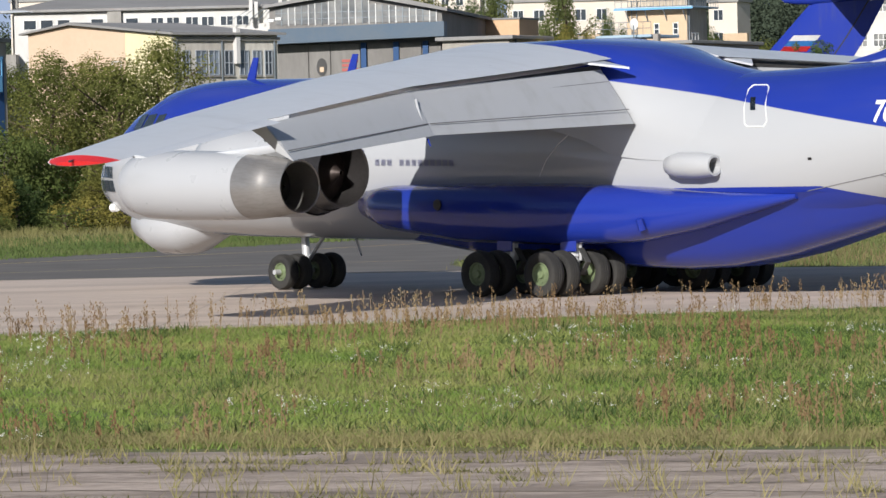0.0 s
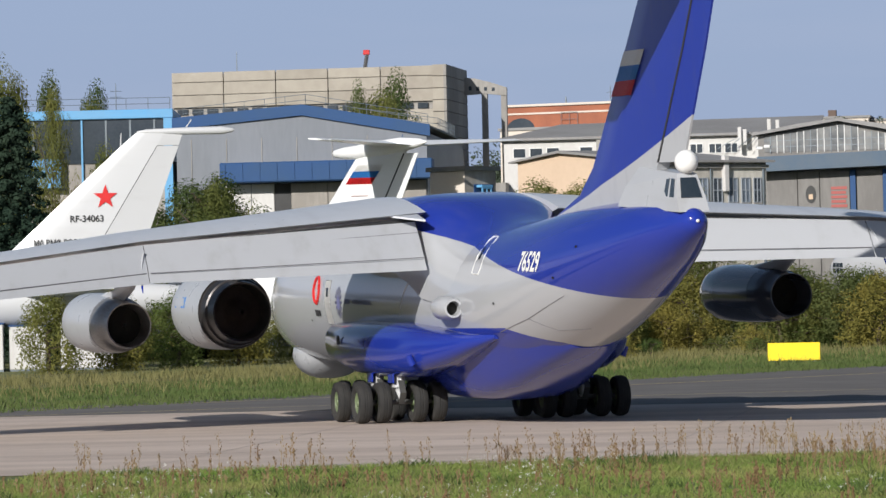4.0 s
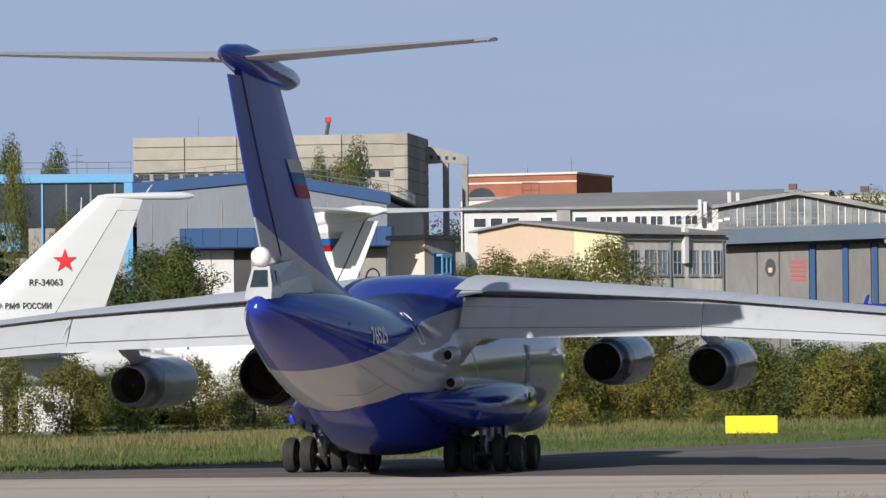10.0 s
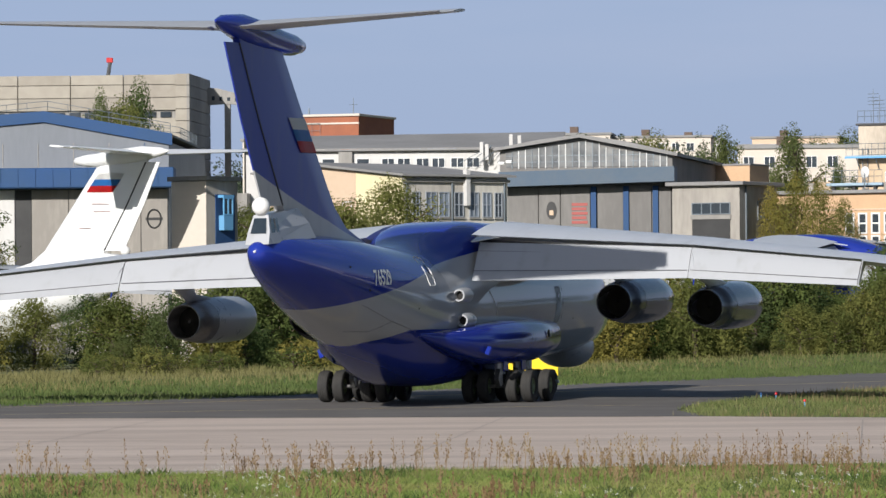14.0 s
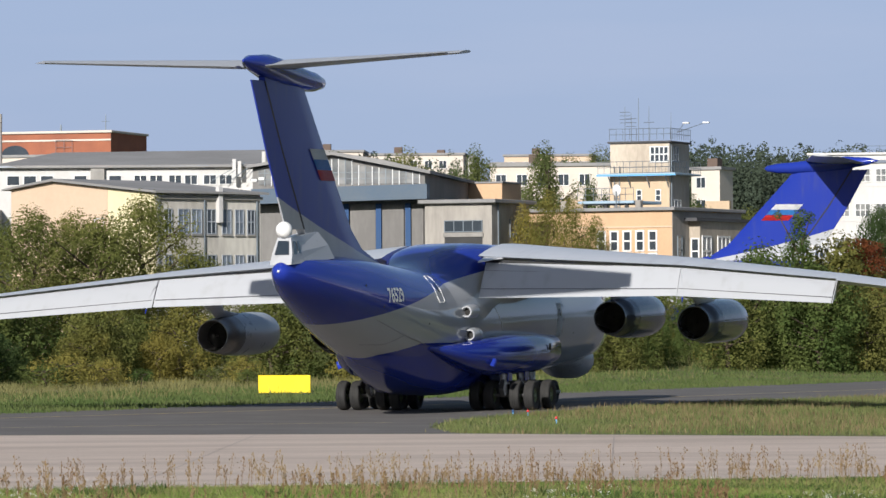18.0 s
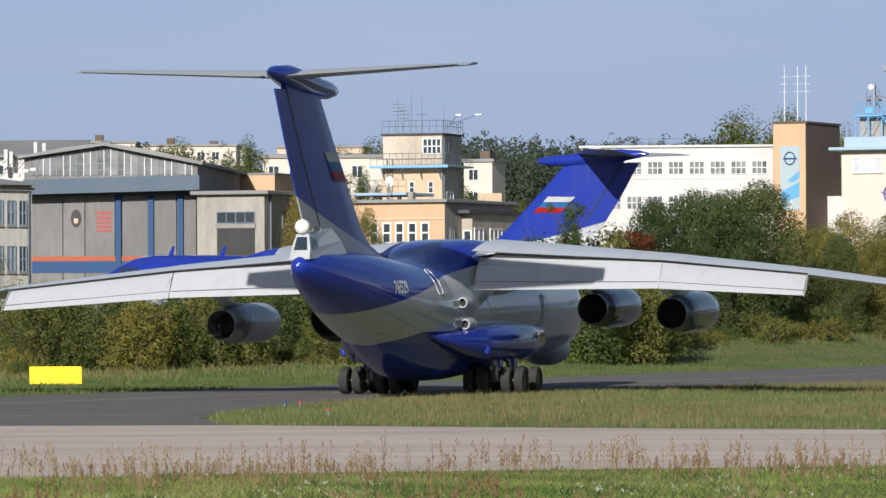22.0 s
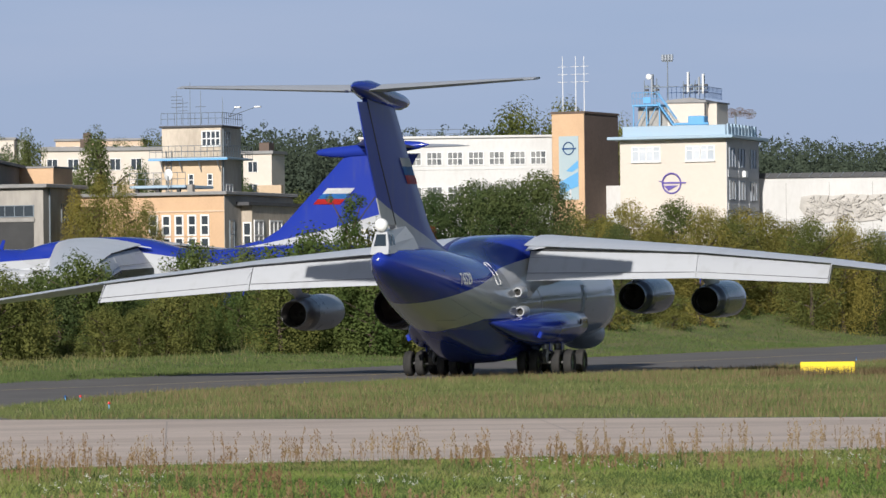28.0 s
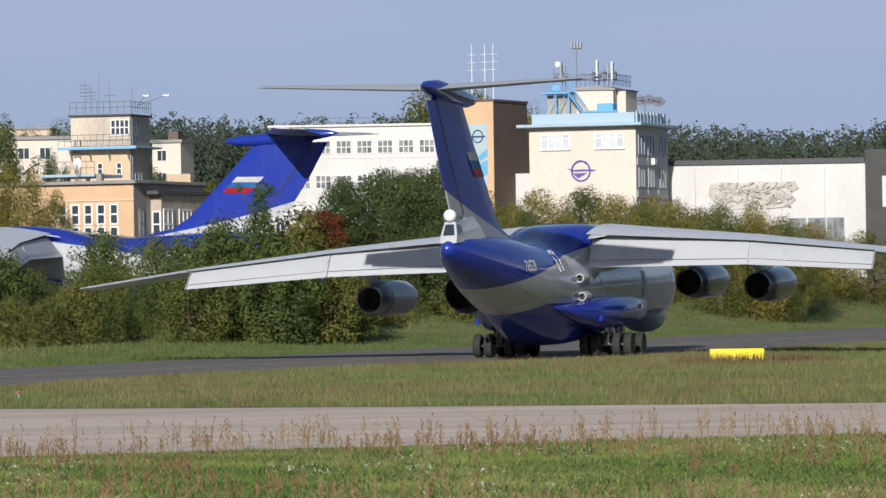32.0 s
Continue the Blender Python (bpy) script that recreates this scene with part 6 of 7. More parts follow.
# ---- containers, signs, lamps ----
for x, y, rz, w, h, lab in ((-51.2, 267.0, 8, 3.7, 2.85, "white site container with faded blue writing"), (-47.3, 268.2, 8, 2.2, 2.7, "small white steel site container"), (-44.4, 269.6, 6, 3.4, 2.85, "white site cabin with one dark window"),
                            (-54.5, 266.5, 10, 3.0, 2.6, "plain white steel site container")):
    t = thing("site_container", lab, "container", "site containers", m=pose(x, y, height(x, y), 0, 0, rz))
    part("body", box(0, w, 0, 2.4, 0.1, h, bevel=0.04), M["white_wall"], t)
    part("roof_rim", box(-0.04, w + 0.04, -0.04, 2.44, h, h + 0.08), M["trim_blue"], t)
    part("base", box(0, w, 0.05, 2.35, 0, 0.1), M["rail"], t)
    for i in range(int(w / 0.45)):
        part("rib", box(0.2 + i * 0.45, 0.26 + i * 0.45, -0.02, 0.0, 0.15, h - 0.05), M["white_wall"], t)
    if "writing" in lab:
        for i in range(5):
            part("writing_bar", box(1.1 + i * 0.42, 1.4 + i * 0.42, -0.035, -0.022, 1.55, 1.95), M["light_blue"], t)
    if "window" in lab:
        window(t, 1.6, 1.2, 0.65, 0.75, 1, 1)

for x, y, rz, w, h in ((-1.6, 242.1, -1.0, 2.8, 1.02), (47.4, 219.4, -12, 2.7, 0.68)):
    t = thing("taxiway_sign", "plain yellow taxiway sign box standing in the grass", "sign", "taxiway signs", m=pose(x, y, height(x, y), 0, 0, rz))
    part("board", box(0, w, 0, 0.25, 0.06, h, bevel=0.02), M["yellow"], t)
    for xx in (0.3, w - 0.4):
        part("foot", box(xx, xx + 0.1, 0.05, 0.2, 0, 0.06), M["rail"], t)
for x, y, head in ((10.2, 171.3, "red"), (9.2, 184.3, "trim_blue"), (9.8, 184.1, "red"), (60, 262, "trim_blue")):
    t = thing("taxiway_lamp", "small coloured taxiway edge lamp on a blue stem", "lamp", "taxiway lamps", m=pose(x, y, 0.0))
    part("stem", tube((0, 0, 0), (0, 0, 0.18), 0.025, n=8), M["light_blue"], t)
    part("lens", revolve([(0, 0.045), (0.04, 0.055), (0.08, 0.045), (0.1, 0.012)], Matrix.Translation((0, 0, 0.18)) @ Matrix.Rotation(radians(-90), 4, "Y"), 10), M["red" if head == "red" else "trim_blue"], t)

# crane jib behind the concrete building
t = thing("crane", "red lattice crane jib rising behind the concrete building", "crane", m=pose(-43.3, 452, 0))
bm = tube((0, 0, 0), (0, 0, 24), 0.5, 0.3, 6)
add_tube(bm, (0, 0, 24), (0.75, 0, 28.6), 0.28, 0.2, 6)
part("mast", bm, M["dark_roof"], t)
part("jib_head", box(0.35, 1.0, -0.2, 0.2, 28.35, 28.85, bevel=0.05), M["red"], t)


# ---- vegetation ----
def leaf_material(name, a, b, thin=0.42):
    m, t, p = nodes(name, 0.85, 0, 0.08)
    geo = t.nodes.new("ShaderNodeNewGeometry")
    info = t.nodes.new("ShaderNodeObjectInfo")
    big = op(t, "MULTIPLY_ADD", noise_of(t, 0.16, 2), 0.6, op(t, "MULTIPLY", noise_of(t, 0.7, 3), 0.4))
    f = op(t, "ADD", op(t, "MULTIPLY", geo.outputs["Random Per Island"], 0.16), op(t, "ADD", op(t, "MULTIPLY", ramp(t, big, 0.36, 0.64), 0.62), op(t, "MULTIPLY_ADD", info.outputs["Random"], 0.75, -0.3)))
    c = mix(t, f, a, b)
    t.links.new(c, p.inputs["Base Color"])
    tr = t.nodes.new("ShaderNodeBsdfTranslucent")
    t.links.new(c, tr.inputs[0])
    add = t.nodes.new("ShaderNodeMixShader")
    add.inputs[0].default_value = thin
    t.links.new(p.outputs[0], add.inputs[1])
    t.links.new(tr.outputs[0], add.inputs[2])
    t.links.new(add.outputs[0], t.nodes["Material Output"].inputs[0])
    return m


M["leaf_green"] = leaf_material("leaf_green", (0.075, 0.118, 0.034), (0.17, 0.195, 0.06))
M["leaf_olive"] = leaf_material("leaf_olive", (0.105, 0.13, 0.038), (0.23, 0.225, 0.066))
M["leaf_ochre"] = leaf_material("leaf_ochre", (0.16, 0.16, 0.044), (0.33, 0.275, 0.07))
M["leaf_dark"] = leaf_material("leaf_dark", (0.062, 0.098, 0.036), (0.145, 0.165, 0.058))
M["leaf_rust"] = leaf_material("leaf_rust", (0.12, 0.03, 0.02), (0.24, 0.09, 0.03))
M["needle"] = leaf_material("needle", (0.022, 0.04, 0.027), (0.05, 0.07, 0.042), thin=0.1)
M["forest"] = leaf_material("forest", (0.042, 0.058, 0.042), (0.062, 0.08, 0.054), thin=0.1)
M["bark"] = worn("bark", (0.09, 0.065, 0.045), (0.05, 0.04, 0.03), 3, 0.9, stretch=(1, 1, 0.2))
M["birch_bark"] = worn("birch_bark", (0.45, 0.43, 0.40), (0.10, 0.09, 0.08), 3, 0.8)


def leaves(name, centres, radii, count, size, rng, material, parent=None, squash=1.0):
    """Many small three-cornered leaves scattered in the shells of the given clusters."""
    count, size = count * 2, size * 0.72
    centres, radii = np.array(centres, float), np.array(radii, float)
    pick = rng.choice(len(centres), count, p=radii**2 / (radii**2).sum())
    d = rng.normal(size=(count, 3))
    d /= np.linalg.norm(d, axis=1)[:, None]
    rad = radii[pick] * rng.uniform(0.45, 1.08, count) ** 0.6
    pos = centres[pick] + d * rad[:, None] * np.array([1, 1, squash])
    n = d + np.array([0, 0, 0.25]) + rng.normal(size=(count, 3)) * 0.3
    n /= np.linalg.norm(n, axis=1)[:, None]
    u = np.cross(n, rng.normal(size=(count, 3)))
    u /= np.linalg.norm(u, axis=1)[:, None]
    v = np.cross(n, u)
    s = size * rng.uniform(0.6, 1.4, count)[:, None]
    verts = np.stack([pos - u * s, pos + u * s * 0.6 + v * s * 0.6, pos + u * s * 0.5 - v * s * 0.62], 1).reshape(-1, 3)
    me = bpy.data.meshes.new(name)
    me.from_pydata(verts.tolist(), [], np.arange(count * 3).reshape(-1, 3).tolist())
    me.materials.append(material)
    ob = new(name, me)
    if parent:
        ob.parent = parent
    return ob


def limbs(rng, height_, spread, n, r, trunk_to=0.75):
    bm = bmesh.new()
    pts = [Vector((0, 0, -0.2))]
    for k in range(1, 6):
        pts.append(Vector((rng.normal() * 0.12 * spread * k / 5, rng.normal() * 0.12 * spread * k / 5, height_ * trunk_to * k / 5)))
    for k in range(5):
        add_tube(bm, pts[k], pts[k + 1], r * (1 - 0.16 * k), r * (1 - 0.16 * (k + 1)), 8)
    ends = []
    for k in range(n):
        a = k * 2.4 + rng.uniform(-0.4, 0.4)
        i = int(rng.integers(1, 5))
        p = pts[i].lerp(pts[i + 1], rng.random())
        e = p + Vector((math.cos(a) * spread * rng.uniform(0.4, 0.9), math.sin(a) * spread * rng.uniform(0.4, 0.9), height_ * rng.uniform(0.05, 0.25)))
        add_tube(bm, p, e, r * 0.35, r * 0.1, 5)
        ends.append(e)
    return bm, ends


def make_tree(name, label, category, h, spread, seed, mat, bark="bark", count=2600, size=0.2, low=0.25, clumps=26, squash=0.8, lump=1.0):
    rng = np.random.default_rng(seed)
    t = thing(name, label, category)
    bm, ends = limbs(rng, h, spread, 12, 0.02 * h + 0.05)
    part("trunk", bm, M[bark], t)
    cs, rs = [], []
    for k in range(clumps):
        z = h * (low + (1 - low) * (k + 0.5) / clumps)
        prof = math.sin(math.pi * min(1.0, 0.18 + 0.82 * (z / h - low) / (1 - low))) ** 0.6
        a, q = k * 2.399, spread * prof * rng.uniform(0.25, 0.85)
        cs.append((q * math.cos(a), q * math.sin(a), z - h * 0.04))
        rs.append(spread * lump * rng.uniform(0.2, 0.44))
    for e in ends:
        cs.append(tuple(e))
        rs.append(spread * lump * rng.uniform(0.15, 0.32))
    leaves("crown", cs, rs, count, size, rng, M[mat], t, squash)
    return t


def make_conifer(label, h, spread, seed):
    rng = np.random.default_rng(seed)
    t = thing("conifer", label, "tree")
    part("trunk", tube((0, 0, -0.2), (0, 0, h * 0.95), 0.28, 0.04, 8), M["bark"], t)
    cs, rs = [], []
    # drooping boughs in tiers, longer towards the foot
    for k in range(110):
        z = h * (0.06 + 0.93 * (k / 110) ** 0.9)
        reach = spread * (1 - (z / h) ** 2.6) * rng.uniform(0.6, 1.15) + 0.3
        a = k * 2.399
        for u in (0.35, 0.7, 1.0):
            q = reach * u
            cs.append((q * math.cos(a), q * math.sin(a), z - 0.22 * q * u))
            rs.append(0.3 + 0.14 * reach * (1.3 - u * 0.6))
    leaves("crown", cs, rs, 16000, 0.2, rng, M["needle"], t, 0.55)
    return t


def put(src, x, y, s=1.0, sz=None, turn=0.0, z=None):
    c = copy_thing(src, pose(x, y, height(x, y) - 0.05 if z is None else z, 0, 0, turn))
    c.scale = (s, s, sz or s)
    return c


RT = random.Random(11)
KINDS = []
for i, (mat, word) in enumerate((("leaf_olive", "olive-green"), ("leaf_ochre", "yellowing"), ("leaf_green", "green"), ("leaf_ochre", "ochre autumn"), ("leaf_olive", "yellow-green"), ("leaf_dark", "dark green"))):
    KINDS.append(make_tree("shrub", f"{word} leafy shrub in the hedge behind the taxiway", "shrub", 4.4, 2.5, 40 + i, mat, count=4400, size=0.11, low=0.02, clumps=64, squash=1.35, lump=0.62))
    KINDS[-1].matrix_world = pose(*along(-40 + i * 7, 58 + i), 0)
    KINDS[-1]["group"] = "hedge shrubs"


def spot(azimuth, far):
    a = radians(azimuth)
    return far * math.sin(a), far * math.cos(a)


# the hedge: low rows in front, a taller one behind
for row, (count, step, off, lo, hi) in enumerate(((74, 4.6, 0.0, 0.45, 1.05), (80, 4.2, 4.0, 0.85, 1.35))):
    for i in range(count):
        s = -95 + i * step + RT.uniform(-1.5, 1.5)
        w = 48 + off - 24 * max(0.0, min(1.0, (s + 5) / 60)) + RT.uniform(-1.5, 1.5)
        x, y = along(s, w)
        sc = RT.uniform(lo, hi)
        if math.degrees(math.atan2(x, y)) < -5.7 and math.hypot(x, y) < 283:
            continue
        put(KINDS[RT.choice((0, 1, 2, 5, 4, 4, 2, 0))], x, y, sc * 1.15, sc * RT.uniform(0.85, 1.1), RT.uniform(0, 360))
for i in range(46):
    s = 20 + i * 5.0 + RT.uniform(-2, 2)
    w = 29 + RT.uniform(0, 6)
    x, y = along(s, w)
    if math.degrees(math.atan2(x, y)) < 4.2:
        continue
    sc = RT.uniform(1.0, 1.45) * (1.0 + 0.3 * max(0, min(1, (s - 60) / 80)))
    put(KINDS[RT.choice((0, 1, 3, 4, 1, 2))], x, y, sc, sc * RT.uniform(0.9, 1.1), RT.uniform(0, 360))

# low bushes and tall weeds that lead from the grass up to the hedge
LOW = []
for i, (mat, word) in enumerate((("leaf_olive", "olive"), ("leaf_ochre", "yellowing"), ("leaf_green", "green"))):
    LOW.append(make_tree("low_bush", f"low {word} bush at the foot of the hedge", "bush", 1.7, 1.5, 60 + i, mat, count=1000, size=0.09, low=0.0, clumps=26, squash=1.2, lump=0.7))
    LOW[-1].matrix_world = pose(*along(-30 + i * 30, 40 - i * 4), 0)
for i in range(110):
    s = -60 + i * 2.6 + RT.uniform(-1.5, 1.5)
    w = 44 - 24 * max(0.0, min(1.0, (s + 5) / 60)) - abs(RT.gauss(0, 3.0))
    x, y = along(s, w)
    if math.degrees(math.atan2(x, y)) > -5.7:
        sc = RT.uniform(0.6, 1.5)
        put(LOW[RT.choice((0, 0, 1, 2))], x, y, sc * 1.1, sc * RT.uniform(0.7, 1.0), RT.uniform(0, 360))

# single trees that stand out
BIG = make_tree("tree", "broad olive-green tree before the workshops", "tree", 11.5, 4.6, 71, "leaf_olive", count=9000, size=0.14, low=0.04, clumps=110, squash=1.1, lump=0.66)
BIG.matrix_world = pose(*spot(-2.75, 322), 0)
OAK = make_tree("oak_tree", "dense dark green broadleaf tree before the white office", "tree", 12.5, 5.6, 72, "leaf_dark", count=17000, size=0.15, low=0.06, clumps=110, lump=0.72)
OAK.matrix_world = pose(*spot(8.1, 345), 0)
BIRCH = make_tree("birch_tree", "tall slender yellow-green birch", "tree", 17, 3.0, 73, "leaf_olive", "birch_bark", 7600, 0.13, 0.22, 44, 1.0)
BIRCH.matrix_world = pose(*spot(-8.87, 395), 0)
BIRCH.scale = (0.9, 0.9, 1.28)
OLIVE = make_tree("tree", "tall dark olive tree behind the orange office", "tree", 17, 3.6, 78, "leaf_dark", count=9000, size=0.17, low=0.1, clumps=70, squash=1.2, lump=0.85)
OLIVE.matrix_world = pose(*spot(3.27, 446), 0)
OLIVE.scale = (0.95, 0.95, 1.22)
POPLAR = make_tree("young_poplar", "slim young green poplar beside the shrubs", "tree", 11.2, 1.6, 74, "leaf_green", count=4200, size=0.12, low=0.1, clumps=30, squash=1.1)
POPLAR.matrix_world = pose(*spot(6.5, 300), 0)
GOLD = make_tree("tree", "yellow-ochre autumn tree before the airfield offices", "tree", 11.5, 4.6, 77, "leaf_ochre", count=8000, size=0.135, low=0.04, clumps=100, squash=1.3, lump=0.66)
GOLD.matrix_world = pose(*spot(12.4, 395), 0)
GOLD.scale = (1.0, 1.0, 0.62)
RUST = make_tree("red_shrub", "rust-red autumn shrub in the hedge", "shrub", 7.4, 2.2, 75, "leaf_rust", count=4200, size=0.12, low=0.3, clumps=26)
RUST.matrix_world = pose(*spot(7.3, 306), 1.9)
CONE = make_conifer("tall dark green spruce tree", 17.6, 3.1, 76)
CONE.matrix_world = pose(*spot(-9.93, 292), 0)
for az, far, src, s, sz in ((-3.7, 330, BIG, 1.1, 0.92), (-1.8, 318, BIG, 1.1, 1.05), (-2.4, 312, BIG, 1.1, 0.95), (-3.2, 322, BIG, 1.1, 1.0), (-1.2, 316, BIG, 0.9, 0.7), (-7.3, 317, OLIVE, 1.1, 0.74), (-7.35, 315, BIG, 0.75, 1.06), (-7.7, 319, OLIVE, 1.05, 0.72), (-6.98, 316, BIG, 0.6, 0.78), (-8.15, 318, OLIVE, 0.9, 0.62), (-7.5, 316, BIG, 0.7, 0.85), (-8.75, 325, BIG, 0.5, 1.32), (-8.83, 410, OLIVE, 0.8, 1.38), (-9.42, 420, OLIVE, 0.8, 1.46), (-8.4, 300, BIG, 0.8, 0.75),
                            (-11.0, 302, BIG, 0.85, 1.35), (-11.6, 306, BIG, 1.0, 1.3), (-10.75, 310, BIG, 0.8, 1.15), (-9.2, 305, BIG, 0.9, 0.9), (-12.3, 300, BIG, 1.1, 1.1), (3.3, 384, GOLD, 0.7, 1.1), (3.9, 380, GOLD, 0.6, 0.9), (3.02, 386, GOLD, 0.6, 1.0), (3.6, 382, GOLD, 0.65, 1.05),
                            (8.9, 350, OAK, 0.9, 0.92), (7.55, 340, OAK, 0.7, 0.8), (8.5, 338, OAK, 0.9, 0.85), (9.4, 365, GOLD, 1.0, 0.74), (10.0, 370, GOLD, 1.1, 0.8), (10.6, 385, BIG, 1.05, 0.82), (11.0, 372, GOLD, 1.0, 0.76), (9.7, 376, BIG, 0.9, 0.7), (10.35, 364, GOLD, 0.8, 0.66), (11.3, 380, BIG, 0.9, 0.7), (11.8, 384, GOLD, 1.0, 0.72), (12.6, 388, GOLD, 1.0, 0.6), (13.2, 394, BIG, 1.0, 0.58),
                            (11.5, 392, GOLD, 1.1, 0.74), (12.1, 398, GOLD, 1.1, 0.64), (12.8, 402, GOLD, 1.1, 0.6), (13.5, 410, GOLD, 1.1, 0.58), (14.2, 418, GOLD, 1.1, 0.56), (15.0, 425, GOLD, 1.1, 0.6), (9.9, 355, OAK, 0.5, 0.6), (12.35, 374, BIG, 0.8, 0.8), (12.75, 376, GOLD, 0.8, 0.82), (13.15, 380, BIG, 0.8, 0.76),
                            (2.55, 455, BIRCH, 0.8, 0.98), (-9.4, 332, BIG, 0.42, 1.7), (-10.08, 334, BIG, 0.72, 1.86), (-9.85, 336, BIG, 0.7, 1.8), (-10.3, 338, BIG, 0.7, 1.76), (-10.9, 320, BIRCH, 1.2, 1.02), (-8.4, 405, BIRCH, 0.6, 1.1), (-5.6, 398, BIRCH, 1.0, 1.22), (-5.2, 402, BIRCH, 1.0, 1.32),
                            (-5.5, 414, OLIVE, 0.6, 1.36), (-5.02, 415, OLIVE, 0.8, 1.42), (-5.25, 416, OLIVE, 0.6, 1.28), (3.05, 456, OLIVE, 0.6, 1.0), (2.4, 470, OLIVE, 0.8, 1.26), (2.15, 480, OLIVE, 0.7, 1.18), (3.86, 446, OLIVE, 0.55, 1.03), (4.05, 450, OLIVE, 0.5, 0.95), (1.3, 640, OLIVE, 1.1, 1.55), (0.6, 650, OLIVE, 1.2, 1.6), (-0.2, 655, OLIVE, 1.2, 1.55), (4.75, 470, OLIVE, 0.7, 1.05), (5.15, 500, OLIVE, 0.9, 1.0), (5.2, 455, BIG, 1.0, 1.3), (5.9, 470, BIG, 1.1, 1.3), (6.4, 480, BIG, 1.1, 1.3), (4.9, 470, BIRCH, 0.7, 0.95), (8.6, 520, BIG, 1.8, 2.25), (9.3, 530, BIG, 1.8, 2.3), (9.9, 525, BIG, 1.4, 2.1),
                            (10.4, 436, BIG, 0.5, 1.0), (4.0, 640, BIRCH, 1.6, 1.65), (3.6, 650, BIRCH, 1.5, 1.6), (4.3, 660, BIRCH, 1.6, 1.7), (1.5, 620, BIRCH, 1.6, 1.6), (-10.6, 430, BIRCH, 1.0, 1.3), (-11.3, 430, BIRCH, 1.0, 1.2)):
    x, y = spot(az, far)
    put(src, x, y, s, sz, RT.uniform(0, 360))
for az, far, s in ((2.85, 300, 1.2), (3.1, 303, 1.25), (3.35, 301, 1.1), (4.37, 290, 0.85), (4.1, 291, 0.7), (5.5, 296, 1.15), (5.9, 297, 1.25), (6.3, 296, 1.3), (6.75, 297, 1.28), (7.2, 297, 1.2), (-0.2, 283, 1.0), (0.1, 284, 1.0), (0.5, 283, 1.0), (1.0, 284, 0.95), (1.5, 285, 0.95), (2.0, 285, 0.95), (2.5, 287, 0.8), (3.2, 288, 0.6), (3.7, 289, 0.55), (5.2, 305, 0.7), (5.7, 302, 0.75), (6.0, 306, 1.0), (7.0, 306, 1.25), (4.6, 300, 0.6), (7.4, 304, 1.1)):
    x, y = spot(az, far)
    u = RT.uniform(0.72, 1.12)
    put(KINDS[RT.choice((3, 4, 0, 2, 5, 0, 2))], x + RT.uniform(-0.8, 0.8), y + RT.uniform(-3.5, 2.5), s * 1.35 * u, s * u * RT.uniform(1.1, 1.45), RT.uniform(0, 360))
x, y = spot(-10.9, 195)
for dx, dy, sc in ((-0.6, 0, 0.65), (-1.8, 0.6, 0.6), (0.3, 0.8, 0.45)):
    put(KINDS[1], x + dx, y + dy, sc, sc * 0.75, RT.uniform(0, 360), 0.0)

# distant pine forest: a deep stand of pointed and rounded crowns
rng = np.random.default_rng(9)
cs, rs = [], []
for k in range(1900):
    az = rng.uniform(4, 17) if k % 8 < 5 else rng.uniform(-14, 18)
    far = rng.uniform(690, 790)
    top = 26.5 + 1.6 * math.sin(az * 1.3) * math.sin(az * 0.47 + 1) + rng.normal() * 0.8 + (far - 690) * 0.045 + 3.2 * math.exp(-(((az - 6.0) / 1.7) ** 2))
    x, y = spot(az, far)
    slim = rng.uniform(0.75, 1.2)
    for j in range(6):
        cs.append((x + rng.normal() * 0.8, y + rng.normal() * 0.8, top - 0.6 - j * 1.9))
        rs.append((0.75 + 0.5 * j) * slim)
forest = leaves("forest", cs, rs, 400000, 0.42, rng, M["forest"], None, 0.9)
# ring of trees out of view, added to darken reflections and side light
ring = []
for k in range(1500):
    az, far = rng.uniform(20, 344), rng.uniform(520, 640)
    x, y = spot(az, far)
    ring += [(x, y, rng.uniform(19, 25) - 3.6 * j) for j in range(4)]
woods = leaves("woods", ring, [3.2 + 0.5 * (k % 4) for k in range(len(ring))], 36000, 2.2, rng, M["forest"], None, 1.0)
tagged(woods, "unseen dark woods added round the airfield to darken reflections", "forest", kind="stuff")
tagged(forest, "dark green pine forest behind the airfield buildings", "forest", kind="stuff")


# ---- grass, weeds, flowers ----
def blades(name, label, xy, h, w, rng, material, lean=0.35, per=5, spread=0.09, category="grass"):
    """Tufts of thin upright blades at the given places."""
    n = len(xy) * per
    base = np.repeat(xy, per, 0) + rng.normal(size=(n, 2)) * spread
    z = np.array([height(a, b) for a, b in xy])
    z = np.repeat(z, per)
    hh = h * rng.uniform(0.5, 1.25, n)
    a = rng.uniform(0, math.tau, n)
    ww = w * rng.uniform(0.7, 1.3, n)
    tip = np.stack([base[:, 0] + rng.normal(size=n) * lean * hh, base[:, 1] + rng.normal(size=n) * lean * hh, z + hh], 1)
    l = np.stack([base[:, 0] - np.cos(a) * ww, base[:, 1] - np.sin(a) * ww, z - 0.02], 1)
    r = np.stack([base[:, 0] + np.cos(a) * ww, base[:, 1] + np.sin(a) * ww, z - 0.02], 1)
    me = bpy.data.meshes.new(name)
    me.from_pydata(np.stack([l, r, tip], 1).reshape(-1, 3).tolist(), [], np.arange(n * 3).reshape(-1, 3).tolist())
    me.materials.append(material)
    return tagged(new(name, me), label, category, kind="stuff")


def scatter(rng, n, x0, x1, y0, y1, keep):
    p = np.stack([rng.uniform(x0, x1, n), rng.uniform(y0, y1, n)], 1)
    return p[[keep(a, b) for a, b in p]]


